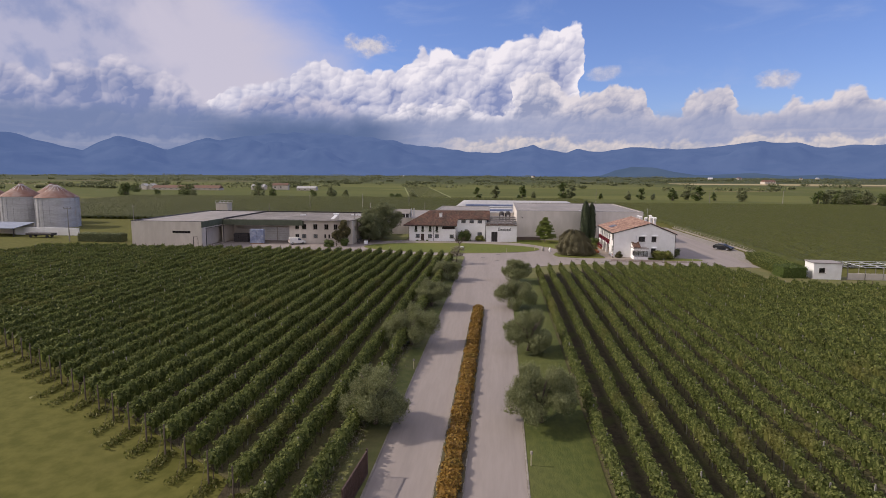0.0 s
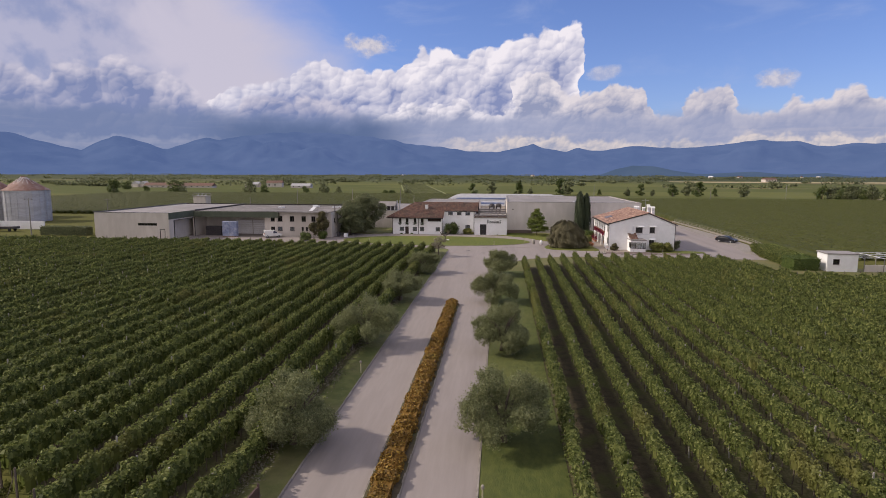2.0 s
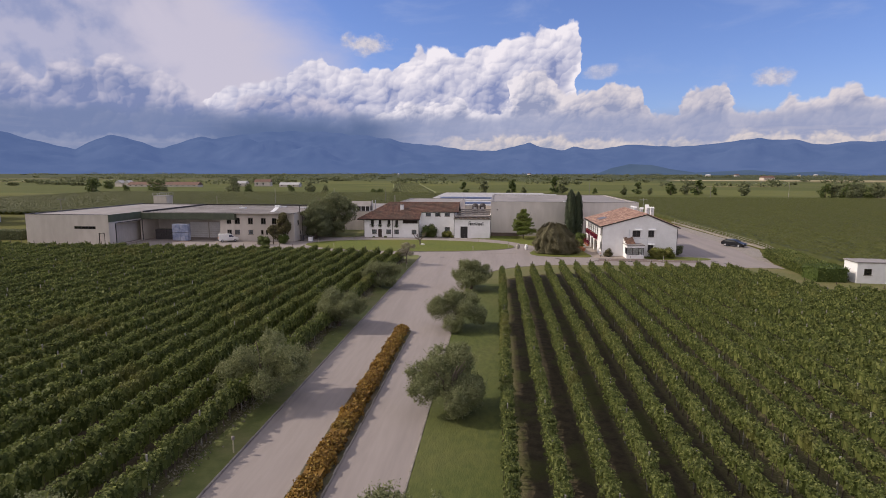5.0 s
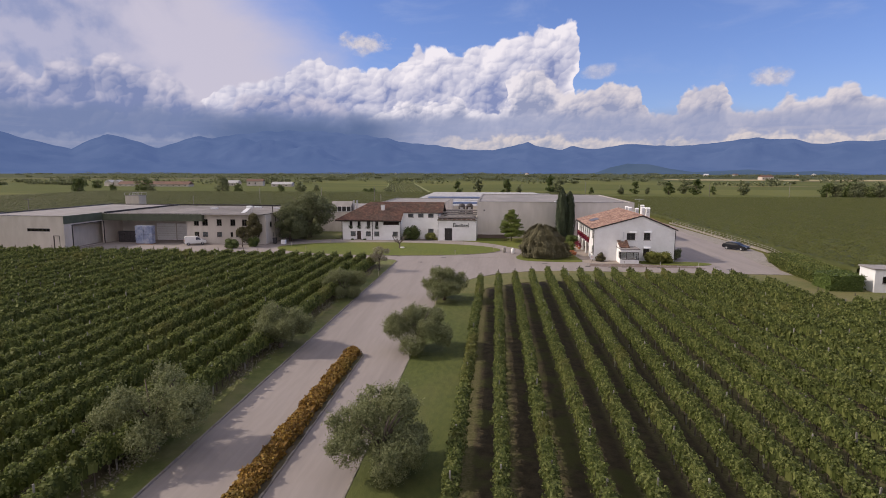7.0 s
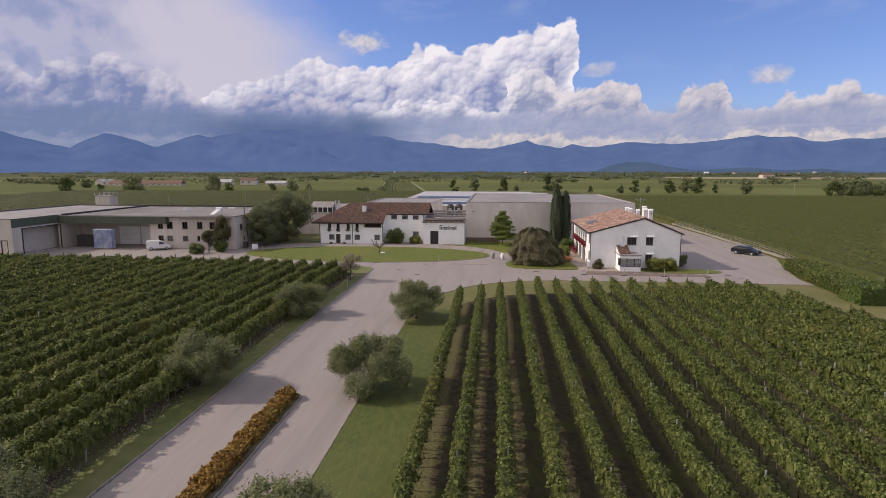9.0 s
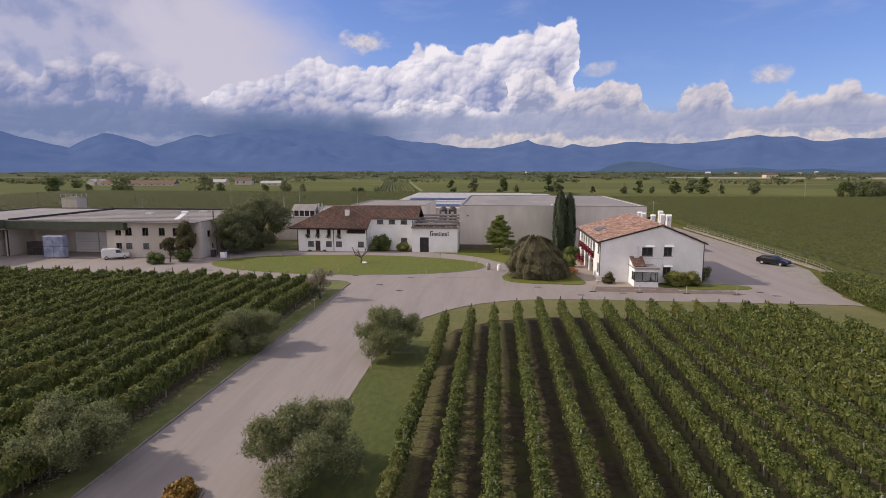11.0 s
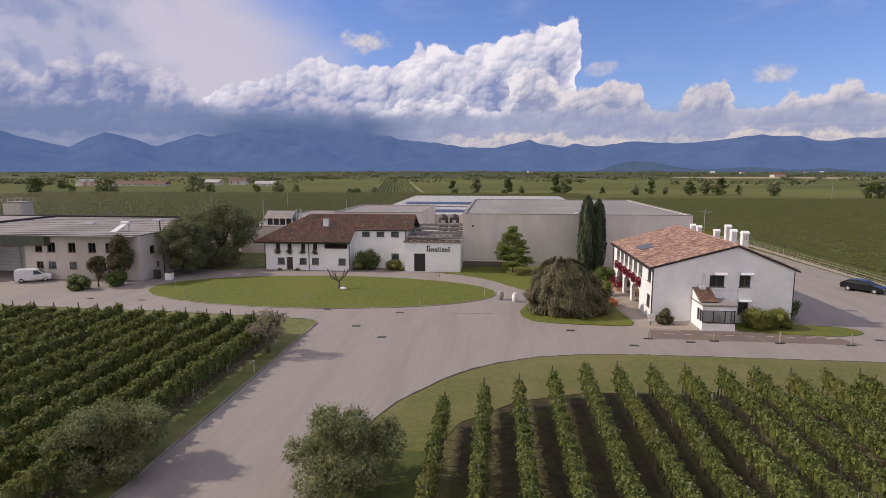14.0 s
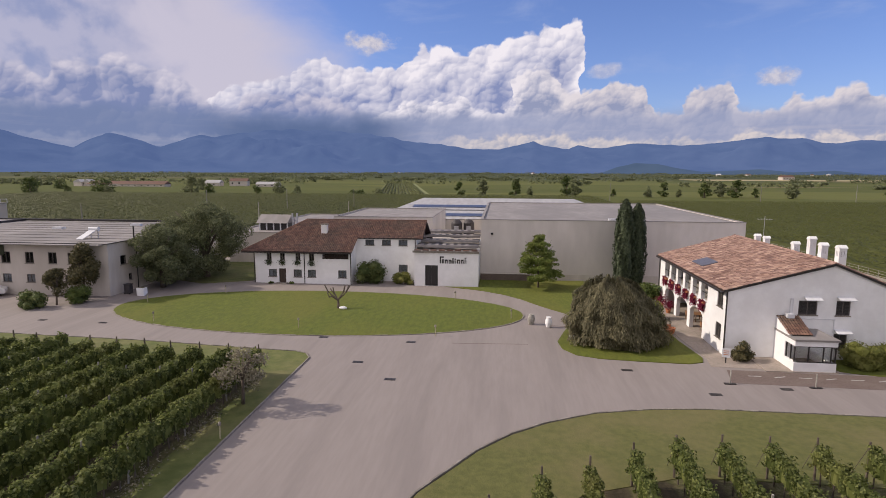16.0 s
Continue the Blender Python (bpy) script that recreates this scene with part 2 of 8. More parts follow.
def material(name, c1, c2, scale=1.0, rough=0.8, bump=0.0, c3=None, scale3=0.12, amount3=0.5, metal=0.0, stretch=(1, 1, 1), island=0.0, tile=0.0, spec=0.4):
    """A surface of two tones at one scale and stains at a wider one; island and tile: how far single pieces differ."""
    ma = bpy.data.materials.new(name)
    ma.use_nodes = True
    nt = ma.node_tree
    T = Tree(nt)
    bs = nt.nodes["Principled BSDF"]
    mp = T.node("ShaderNodeVectorMath", Vector=position(T))
    mp.operation = "MULTIPLY"
    mp.inputs[1].default_value = stretch
    n1 = T.noise(mp.outputs[0], scale, 5, 0.6)
    col = T.mix(T.ramp(n1, 0.3, 0.7), c1, c2)
    if c3:
        n3 = T.noise(mp.outputs[0], scale3, 4, 0.55, 0.3)
        col = T.mix(T.m("MULTIPLY", T.ramp(n3, 0.42, 0.68), amount3), col, c3)
    if island or tile:
        src = nt.nodes.new("ShaderNodeNewGeometry").outputs["Random Per Island"] if island else nt.nodes.new("ShaderNodeObjectInfo").outputs["Random"]
        k = island or tile
        hs = T.node("ShaderNodeHueSaturation", Color=col, Value=T.m("MULTIPLY_ADD", src, 2 * k, 1 - k), Hue=T.m("MULTIPLY_ADD", src, 0.05 * k, 0.5 - 0.025 * k))
        col = hs.outputs[0]
    T.put(bs.inputs["Base Color"], col)
    bs.inputs["Roughness"].default_value, bs.inputs["Metallic"].default_value = rough, metal
    bs.inputs["Specular IOR Level"].default_value = spec
    if bump:
        bn = T.node("ShaderNodeBump", Height=T.noise(mp.outputs[0], scale * 3.1, 4, 0.65), Strength=bump, Distance=0.05)
        nt.links.new(bn.outputs[0], bs.inputs["Normal"])
    return ma


def leaf_material(name, dark, mid, bright, through_light=0.25, patch=None, vary=0.7):
    """Leaves: each one takes its own tone, with patches along the planting."""
    ma = bpy.data.materials.new(name)
    ma.use_nodes = True
    nt = ma.node_tree
    T = Tree(nt)
    bs = nt.nodes["Principled BSDF"]
    r = nt.nodes.new("ShaderNodeNewGeometry").outputs["Random Per Island"]
    col = T.mix(T.ramp(r, 0.0, 0.55), dark, mid)
    col = T.mix(T.ramp(r, 0.55, 1.0), col, bright)
    pos = position(T)
    wide = T.noise(pos, 0.35, 3)
    col = T.node("ShaderNodeHueSaturation", Color=col, Value=T.m("MULTIPLY_ADD", wide, vary, 1.0 - 0.5 * vary)).outputs[0]
    if patch:
        col = T.mix(T.m("MULTIPLY", T.ramp(T.noise(pos, 0.16, 4), 0.56, 0.72), 0.4), col, patch)
    T.put(bs.inputs["Base Color"], col)
    bs.inputs["Roughness"].default_value = 0.62
    bs.inputs["Specular IOR Level"].default_value = 0.25
    tr = T.node("ShaderNodeBsdfTranslucent", Color=col)
    mx = T.node("ShaderNodeMixShader")
    mx.inputs[0].default_value = through_light
    nt.links.new(bs.outputs[0], mx.inputs[1])
    nt.links.new(tr.outputs[0], mx.inputs[2])
    nt.links.new(mx.outputs[0], nt.nodes["Material Output"].inputs[0])
    return ma


def glass_material(name, tint):
    ma = bpy.data.materials.new(name)
    ma.use_nodes = True
    bs = ma.node_tree.nodes["Principled BSDF"]
    bs.inputs["Base Color"].default_value = (*tint, 1)
    bs.inputs["Roughness"].default_value = 0.04
    bs.inputs["Transmission Weight"].default_value = 1.0
    bs.inputs["IOR"].default_value = 1.45
    return ma


M_GRASS = material("meadow", (0.082, 0.084, 0.021), (0.136, 0.128, 0.036), 0.9, 0.9, 0.6, (0.150, 0.118, 0.050), 0.10, 0.8)
M_LAWN = material("lawn", (0.072, 0.091, 0.008), (0.110, 0.132, 0.012), 2.6, 0.9, 0.8, (0.140, 0.132, 0.020), 0.09, 0.55, stretch=(1, 0.4, 1))
M_STRIP = material("mown strip", (0.050, 0.066, 0.010), (0.078, 0.092, 0.017), 2.6, 0.9, 0.8, (0.120, 0.110, 0.036), 0.10, 0.5, stretch=(1, 0.5, 1))
M_APRON = material("dry mown grass", (0.088, 0.094, 0.024), (0.128, 0.126, 0.036), 2.2, 0.9, 0.7, (0.165, 0.138, 0.058), 0.18, 0.6)
M_VERGE = material("verge", (0.085, 0.105, 0.024), (0.135, 0.145, 0.042), 1.1, 0.9, 0.6, (0.20, 0.165, 0.08), 0.22, 0.45)


M_TUFTFIELD = material("pale mown field", (0.16, 0.175, 0.065), (0.21, 0.22, 0.085), 0.3, 0.95, 0.3)


def soil_material(name, offset, period):
    """Dark worked soil with a paler strip under each row: dry weeds, and the sunlit stripe painted in with them."""
    ma = bpy.data.materials.new(name)
    ma.use_nodes = True
    nt = ma.node_tree
    T = Tree(nt)
    bs = nt.nodes["Principled BSDF"]
    pos = position(T)
    n1, n2, n3 = T.noise(pos, 1.6, 5, 0.6), T.noise(pos, 0.35, 4, 0.55), T.noise(pos, 6.0, 4, 0.6)
    col = T.mix(T.ramp(n1, 0.3, 0.7), (0.036, 0.030, 0.017), (0.072, 0.057, 0.034))
    col = T.mix(T.m("MULTIPLY", T.ramp(n2, 0.48, 0.62), 0.8), col, (0.062, 0.068, 0.020))
    px = T.node("ShaderNodeSeparateXYZ", Vector=pos).outputs[0]
    q = T.m("ABSOLUTE", T.m("SUBTRACT", T.m("FRACT", T.m("ADD", T.m("DIVIDE", T.m("SUBTRACT", px, offset), period), 0.5)), 0.5))
    q = T.m("ADD", q, T.m("MULTIPLY", T.m("SUBTRACT", n1, 0.5), 0.25))
    col = T.mix(T.m("MULTIPLY", T.ramp(q, 0.30, 0.14), 0.8), col, T.mix(T.ramp(n3, 0.35, 0.65), (0.085, 0.088, 0.030), (0.150, 0.130, 0.068)))
    T.put(bs.inputs["Base Color"], col)
    bs.inputs["Roughness"].default_value = 0.95
    bs.inputs["Specular IOR Level"].default_value = 0.2
    bn = T.node("ShaderNodeBump", Height=n3, Strength=0.8, Distance=0.08)
    nt.links.new(bn.outputs[0], bs.inputs["Normal"])
    return ma


M_SOIL_EAST, M_SOIL_WEST = soil_material("soil between the east rows", 9.9, 2.22), soil_material("soil between the west rows", -7.2, 2.3)
M_SOIL = material("garden soil", (0.060, 0.050, 0.028), (0.125, 0.098, 0.060), 1.3, 0.95, 0.7, (0.075, 0.078, 0.028), 0.4, 0.7)
M_ASPHALT = material("driveway", (0.246, 0.212, 0.197), (0.272, 0.235, 0.218), 3.0, 0.85, 0.06, (0.196, 0.169, 0.158), 0.42, 0.5, stretch=(1, 0.10, 1))
M_CONCRETE = material("kerb concrete", (0.20, 0.175, 0.152), (0.30, 0.268, 0.235), 4.0, 0.85, 0.3, (0.17, 0.15, 0.125), 0.7, 0.5, tile=0.15)
M_BROWNPAVE = material("brown paving", (0.125, 0.090, 0.077), (0.170, 0.128, 0.110), 7.0, 0.85, 0.3, (0.20, 0.16, 0.135), 0.6, 0.4)
M_PATH = material("gravel path", (0.29, 0.24, 0.20), (0.37, 0.31, 0.27), 5.0, 0.95, 0.4, (0.22, 0.19, 0.15), 0.4, 0.5)
M_WHITE = material("white plaster", (0.80, 0.79, 0.79), (0.86, 0.85, 0.85), 1.2, 0.85, 0.15, (0.70, 0.68, 0.67), 0.35, 0.5)
M_GREYWALL = material("weathered plaster", (0.52, 0.467, 0.417), (0.60, 0.545, 0.495), 0.8, 0.85, 0.15, (0.42, 0.378, 0.335), 0.14, 0.7, stretch=(1, 1, 0.35))
M_HALL = material("hall panels", (0.61, 0.555, 0.51), (0.69, 0.63, 0.585), 0.6, 0.8, 0.1, (0.50, 0.465, 0.43), 0.1, 0.7, stretch=(1, 1, 0.3))
M_FLATROOF = material("flat roof felt", (0.225, 0.205, 0.196), (0.29, 0.266, 0.255), 0.7, 0.8, 0.2, (0.19, 0.175, 0.17), 0.08, 0.7, stretch=(1, 0.4, 1))
M_TILE_OLD = material("old roof tiles", (0.125, 0.066, 0.050), (0.19, 0.105, 0.078), 1.6, 0.85, 0.3, (0.085, 0.068, 0.055), 0.35, 0.6, island=0.3)
M_TILE_NEW = material("pale roof tiles", (0.275, 0.160, 0.125), (0.40, 0.265, 0.215), 1.6, 0.85, 0.3, (0.22, 0.13, 0.10), 0.5, 0.6, island=0.42)
M_DARKMETAL = material("dark metal", (0.035, 0.03, 0.03), (0.06, 0.052, 0.05), 3.0, 0.5, 0.1, metal=0.4)
M_GREEN = material("green fascia", (0.070, 0.082, 0.055), (0.092, 0.105, 0.070), 1.0, 0.6, 0.1, (0.06, 0.066, 0.05), 0.3, 0.5)
M_STEEL = material("galvanised steel", (0.40, 0.40, 0.43), (0.51, 0.51, 0.54), 1.5, 0.5, 0.1, (0.32, 0.31, 0.32), 0.2, 0.5, metal=0.25, stretch=(1, 1, 4))
M_RUST = material("rusty roof sheet", (0.150, 0.066, 0.048), (0.23, 0.125, 0.095), 1.2, 0.7, 0.2, (0.31, 0.25, 0.23), 0.3, 0.5)
M_WOODDARK = material("dark stained wood", (0.035, 0.022, 0.018), (0.065, 0.042, 0.033), 6.0, 0.6, 0.2, stretch=(1, 1, 0.2))
M_SHUTTER = material("dark shutter", (0.022, 0.02, 0.022), (0.04, 0.035, 0.035), 5.0, 0.5, 0.1)
M_FRAME = material("window frame", (0.10, 0.085, 0.08), (0.15, 0.13, 0.12), 5.0, 0.5)
M_CURTAIN = material("pale curtain", (0.42, 0.42, 0.45), (0.55, 0.55, 0.58), 3.0, 0.9, 0.2, stretch=(4, 4, 0.3))
M_GLASS = glass_material("window glass", (0.45, 0.48, 0.5))
M_CLEAR = glass_material("clear porch glass", (0.92, 0.94, 0.94))
M_RED = leaf_material("red geraniums", (0.14, 0.012, 0.030), (0.20, 0.016, 0.048), (0.28, 0.03, 0.075), 0.15)
M_VINE = leaf_material("vine leaves", (0.062, 0.080, 0.022), (0.132, 0.160, 0.043), (0.268, 0.288, 0.094), 0.48, (0.245, 0.212, 0.066), 0.75)
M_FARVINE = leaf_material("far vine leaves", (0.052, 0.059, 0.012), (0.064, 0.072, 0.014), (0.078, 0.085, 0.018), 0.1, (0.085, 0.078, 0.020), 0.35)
M_OLIVE = leaf_material("olive leaves", (0.128, 0.142, 0.064), (0.200, 0.216, 0.100), (0.300, 0.312, 0.160), 0.35, None, 0.5)
M_BEECH = leaf_material("weeping beech leaves", (0.085, 0.078, 0.044), (0.140, 0.126, 0.068), (0.225, 0.200, 0.115), 0.25)
M_CYPRESS = leaf_material("cypress sprays", (0.030, 0.042, 0.022), (0.055, 0.072, 0.036), (0.095, 0.115, 0.060), 0.10)
M_LIME = leaf_material("bright tree leaves", (0.098, 0.140, 0.030), (0.165, 0.215, 0.050), (0.265, 0.290, 0.085), 0.35, (0.25, 0.18, 0.06))
M_DARKTREE = leaf_material("dark tree leaves", (0.095, 0.108, 0.055), (0.165, 0.182, 0.092), (0.26, 0.275, 0.145), 0.40)
M_SHRUB = leaf_material("shrub leaves", (0.05, 0.075, 0.022), (0.09, 0.12, 0.035), (0.16, 0.18, 0.06), 0.2)
M_PLUM = leaf_material("reddish green leaves", (0.055, 0.056, 0.026), (0.105, 0.095, 0.044), (0.185, 0.155, 0.07), 0.25)
M_TUFT = leaf_material("grass blades", (0.09, 0.10, 0.028), (0.14, 0.15, 0.042), (0.23, 0.215, 0.085), 0.3)
M_CLIP = leaf_material("yellowish clipped leaves", (0.085, 0.098, 0.020), (0.15, 0.158, 0.036), (0.235, 0.225, 0.065), 0.2)
M_HEDGE = leaf_material("clipped hedge leaves", (0.05, 0.075, 0.018), (0.085, 0.12, 0.028), (0.14, 0.17, 0.045), 0.15)
M_AMBER = leaf_material("amber hedge leaves", (0.12, 0.070, 0.018), (0.25, 0.135, 0.026), (0.35, 0.235, 0.052), 0.2, (0.135, 0.14, 0.032))
M_BARE = leaf_material("sparse grey leaves", (0.17, 0.15, 0.105), (0.26, 0.23, 0.165), (0.34, 0.31, 0.22), 0.3)
M_BARK = material("bark", (0.085, 0.065, 0.05), (0.15, 0.12, 0.095), 8.0, 0.95, 0.6, stretch=(1, 1, 0.3))
M_POST = material("grey vineyard post", (0.20, 0.185, 0.16), (0.31, 0.29, 0.255), 6.0, 0.8, 0.2, tile=0.3)
M_SOLAR = material("solar cells", (0.030, 0.034, 0.062), (0.042, 0.047, 0.082), 2.0, 0.28, 0.0, spec=0.5)
M_PALEMETAL = material("white roof sheet", (0.62, 0.62, 0.64), (0.72, 0.72, 0.74), 1.0, 0.5, 0.1, (0.5, 0.5, 0.52), 0.2, 0.4)
M_SHEET = material("dull white roof sheet", (0.33, 0.32, 0.325), (0.42, 0.41, 0.41), 1.0, 0.6, 0.1, (0.34, 0.33, 0.34), 0.1, 0.5, stretch=(1, 0.3, 1))
M_PANEL = material("dull roof panel", (0.085, 0.085, 0.11), (0.12, 0.12, 0.15), 3.0, 0.5, spec=0.3)
M_BLACK = material("black paint", (0.012, 0.012, 0.014), (0.02, 0.02, 0.022), 4.0, 0.3)
M_CARBLACK = material("black car paint", (0.008, 0.008, 0.010), (0.012, 0.012, 0.014), 2.0, 0.28, spec=0.4)
M_VANWHITE = material("white van paint", (0.66, 0.65, 0.64), (0.72, 0.71, 0.70), 2.0, 0.25, spec=0.6)
M_RUBBER = material("tyre rubber", (0.015, 0.015, 0.015), (0.03, 0.03, 0.03), 6.0, 0.9)
M_BLUEFILM = material("blue wrapped pallets", (0.16, 0.19, 0.30), (0.28, 0.32, 0.44), 2.0, 0.35, 0.2, (0.48, 0.50, 0.58), 0.9, 0.5)
M_CRATE = material("dark plastic crates", (0.035, 0.03, 0.032), (0.065, 0.058, 0.06), 3.0, 0.6, 0.1)
M_TERRA = material("terracotta", (0.40, 0.15, 0.07), (0.52, 0.22, 0.11), 4.0, 0.8)
M_WOOD = material("garden wood", (0.20, 0.10, 0.05), (0.30, 0.16, 0.08), 6.0, 0.7, 0.2)
M_STONE = material("weathered stone", (0.30, 0.28, 0.25), (0.46, 0.44, 0.40), 5.0, 0.9, 0.4, (0.18, 0.16, 0.13), 1.0, 0.5)
M_PALEFIELD = material("stubble field", (0.30, 0.24, 0.12), (0.38, 0.31, 0.17), 0.3, 0.95)
M_BLUEROOF = material("blue grey sheet", (0.22, 0.25, 0.32), (0.30, 0.33, 0.40), 1.0, 0.5, metal=0.3)
M_CORTEN = material("rusted steel", (0.060, 0.036, 0.030), (0.095, 0.056, 0.047), 4.0, 0.8, 0.2)
M_MARK = material("white line paint", (0.34, 0.32, 0.30), (0.46, 0.44, 0.41), 6.0, 0.8)
M_TANPOST = material("tan painted metal", (0.36, 0.32, 0.20), (0.46, 0.42, 0.28), 6.0, 0.6)

# ---- mesh helpers ----
RNG = np.random.default_rng(7)


def thing(name, label, category, group="", kind="", at=(0, 0, 0), rz=0.0):
    ob = new(name)
    ob.empty_display_size = 0.3
    ob.matrix_basis = pose(*at, 0, 0, rz)
    return tagged(ob, label, category, group, kind)


def finish(name, me, material, parent=None, label="", smooth=False):
    if material:
        me.materials.append(material)
    if smooth:
        me.polygons.foreach_set("use_smooth", [True] * len(me.polygons))
    ob = new(name, me)
    if parent:
        ob.parent = parent
    if label:
        ob["label"] = label
    return ob


def part(name, bm, material, parent=None, label="", smooth=False):
    me = bpy.data.meshes.new(name)
    bm.normal_update()
    bm.to_mesh(me)
    bm.free()
    return finish(name, me, material, parent, label, smooth)


def raw(name, verts, faces, material, parent=None, label="", smooth=False):
    me = bpy.data.meshes.new(name)
    me.from_pydata(verts, [], faces)
    me.update()
    return finish(name, me, material, parent, label, smooth)


def box(bm, x0, x1, y0, y1, z0, z1):
    v = [bm.verts.new(p) for p in ((x0, y0, z0), (x1, y0, z0), (x1, y1, z0), (x0, y1, z0), (x0, y0, z1), (x1, y0, z1), (x1, y1, z1), (x0, y1, z1))]
    for f in ((3, 2, 1, 0), (4, 5, 6, 7), (0, 1, 5, 4), (1, 2, 6, 5), (2, 3, 7, 6), (3, 0, 4, 7)):
        bm.faces.new([v[i] for i in f])


def boxes(*bs):
    bm = bmesh.new()
    for b in bs:
        box(bm, *b)
    return bm


def bevelled(bm, w):
    bmesh.ops.bevel(bm, geom=bm.edges[:], offset=w, segments=1, affect="EDGES")
    return bm


def prism(bm, outline, z0, z1):
    """A slab over an outline given in the plan."""
    lo, hi = [bm.verts.new((x, y, z0)) for x, y in outline], [bm.verts.new((x, y, z1)) for x, y in outline]
    n = len(outline)
    bm.faces.new(hi)
    for i in range(n):
        bm.faces.new((lo[i], lo[(i + 1) % n], hi[(i + 1) % n], hi[i]))


def extrude_x(bm, outline, x0, x1):
    """A body with the outline in y and z, drawn out along x."""
    a, b = [bm.verts.new((x0, y, z)) for y, z in outline], [bm.verts.new((x1, y, z)) for y, z in outline]
    n = len(outline)
    bm.faces.new(a[::-1])
    bm.faces.new(b)
    for i in range(n):
        bm.faces.new((a[i], a[(i + 1) % n], b[(i + 1) % n], b[i]))


def tube(bm, path, radii, sides=6):
    """A tapered tube along a path."""
    rings = []
    for i, p in enumerate(path):
        p = Vector(p)
        d = (Vector(path[min(i + 1, len(path) - 1)]) - Vector(path[max(i - 1, 0)])).normalized()
        u = d.orthogonal().normalized()
        w = d.cross(u)
        rings.append([bm.verts.new(p + radii[i] * (math.cos(k * math.tau / sides) * u + math.sin(k * math.tau / sides) * w)) for k in range(sides)])
    for a, b in zip(rings, rings[1:]):
        for k in range(sides):
            bm.faces.new((a[k], a[(k + 1) % sides], b[(k + 1) % sides], b[k]))
    bm.faces.new(rings[-1])
    bm.faces.new(rings[0][::-1])


def lathe(bm, profile, sides=12, at=(0, 0)):
    """A turned body: radius and height, bottom to top."""
    rings = [[bm.verts.new((at[0] + r * math.cos(k * math.tau / sides), at[1] + r * math.sin(k * math.tau / sides), z)) for k in range(sides)] for r, z in profile]
    for a, b in zip(rings, rings[1:]):
        for k in range(sides):
            bm.faces.new((a[k], a[(k + 1) % sides], b[(k + 1) % sides], b[k]))
    bm.faces.new(rings[-1])
    bm.faces.new(rings[0][::-1])


def wall(bm, axis, a0, a1, c0, c1, z0, z1, holes=()):
    """A wall along axis from a0 to a1, c0 to c1 thick, with openings (a, a, z, z) through it."""
    xs = sorted({a0, a1, *(h[0] for h in holes), *(h[1] for h in holes)})
    zs = sorted({z0, z1, *(h[2] for h in holes), *(h[3] for h in holes)})
    for i in range(len(xs) - 1):
        run = None
        cells = []
        for j in range(len(zs) - 1):
            mx, mz = (xs[i] + xs[i + 1]) / 2, (zs[j] + zs[j + 1]) / 2
            if any(h[0] < mx < h[1] and h[2] < mz < h[3] for h in holes):
                run = None
            elif run:
                run[1] = zs[j + 1]
            else:
                run = [zs[j], zs[j + 1]]
                cells.append(run)
        for lo, hi in cells:
            if axis == "x":
                box(bm, xs[i], xs[i + 1], c0, c1, lo, hi)
            else:
                box(bm, c0, c1, xs[i], xs[i + 1], lo, hi)


def leaves(points, normals, size, rng, spread=0.9, flat=1.0):
    """Leaf cards at the points, facing about along the normals: vertices and faces."""
    n = len(points)
    nn = normals + rng.normal(0, spread, (n, 3))
    nn /= np.linalg.norm(nn, axis=1, keepdims=True) + 1e-9
    r = rng.normal(0, 1, (n, 3))
    u = np.cross(nn, r)
    u /= np.linalg.norm(u, axis=1, keepdims=True) + 1e-9
    w = np.cross(nn, u)
    s = size * rng.uniform(0.65, 1.3, (n, 1)) / 2
    k = rng.uniform(0.6, 1.0, (n, 1)) * flat
    bend = nn * s * rng.uniform(-0.5, 0.5, (n, 1))
    v = np.stack([points - u * s, points - w * s * k + bend, points + u * s, points + w * s * k + bend], 1).reshape(-1, 3)
    f = np.arange(4 * n).reshape(-1, 4)
    return v, f


def hanging(points, normals, size, rng, slim=0.3):
    """Long narrow leaf sprays that hang down over a crown."""
    n = len(points)
    nn = normals + rng.normal(0, 0.35, (n, 3))
    nn /= np.linalg.norm(nn, axis=1, keepdims=True) + 1e-9
    d = np.tile((0.0, 0.0, -1.0), (n, 1)) + rng.normal(0, 0.22, (n, 3))
    d -= nn * (d * nn).sum(1, keepdims=True)
    d /= np.linalg.norm(d, axis=1, keepdims=True) + 1e-9
    w = np.cross(nn, d)
    s = size * rng.uniform(0.6, 1.4, (n, 1)) / 2
    tip = nn * s * rng.uniform(0.0, 0.5, (n, 1))
    v = np.stack([points - d * s, points - w * s * slim, points + d * s + tip, points + w * s * slim], 1).reshape(-1, 3)
    return v, np.arange(4 * n).reshape(-1, 4)


def mesh_of(name, v, f, material):
    me = bpy.data.meshes.new(name)
    me.vertices.add(len(v))
    me.vertices.foreach_set("co", np.asarray(v, np.float32).ravel())
    k = f.shape[1]
    me.loops.add(f.size)
    me.loops.foreach_set("vertex_index", f.ravel().astype(np.int32))
    me.polygons.add(len(f))
    me.polygons.foreach_set("loop_start", np.arange(0, f.size, k, dtype=np.int32))
    me.polygons.foreach_set("loop_total", np.full(len(f), k, np.int32))
    me.update(calc_edges=True)
    me.validate()
    me.materials.append(material)
    return me


def join(parts):
    vs, fs, o = [], [], 0
    for v, f in parts:
        vs.append(v)
        fs.append(f + o)
        o += len(v)
    return np.concatenate(vs), np.concatenate(fs)


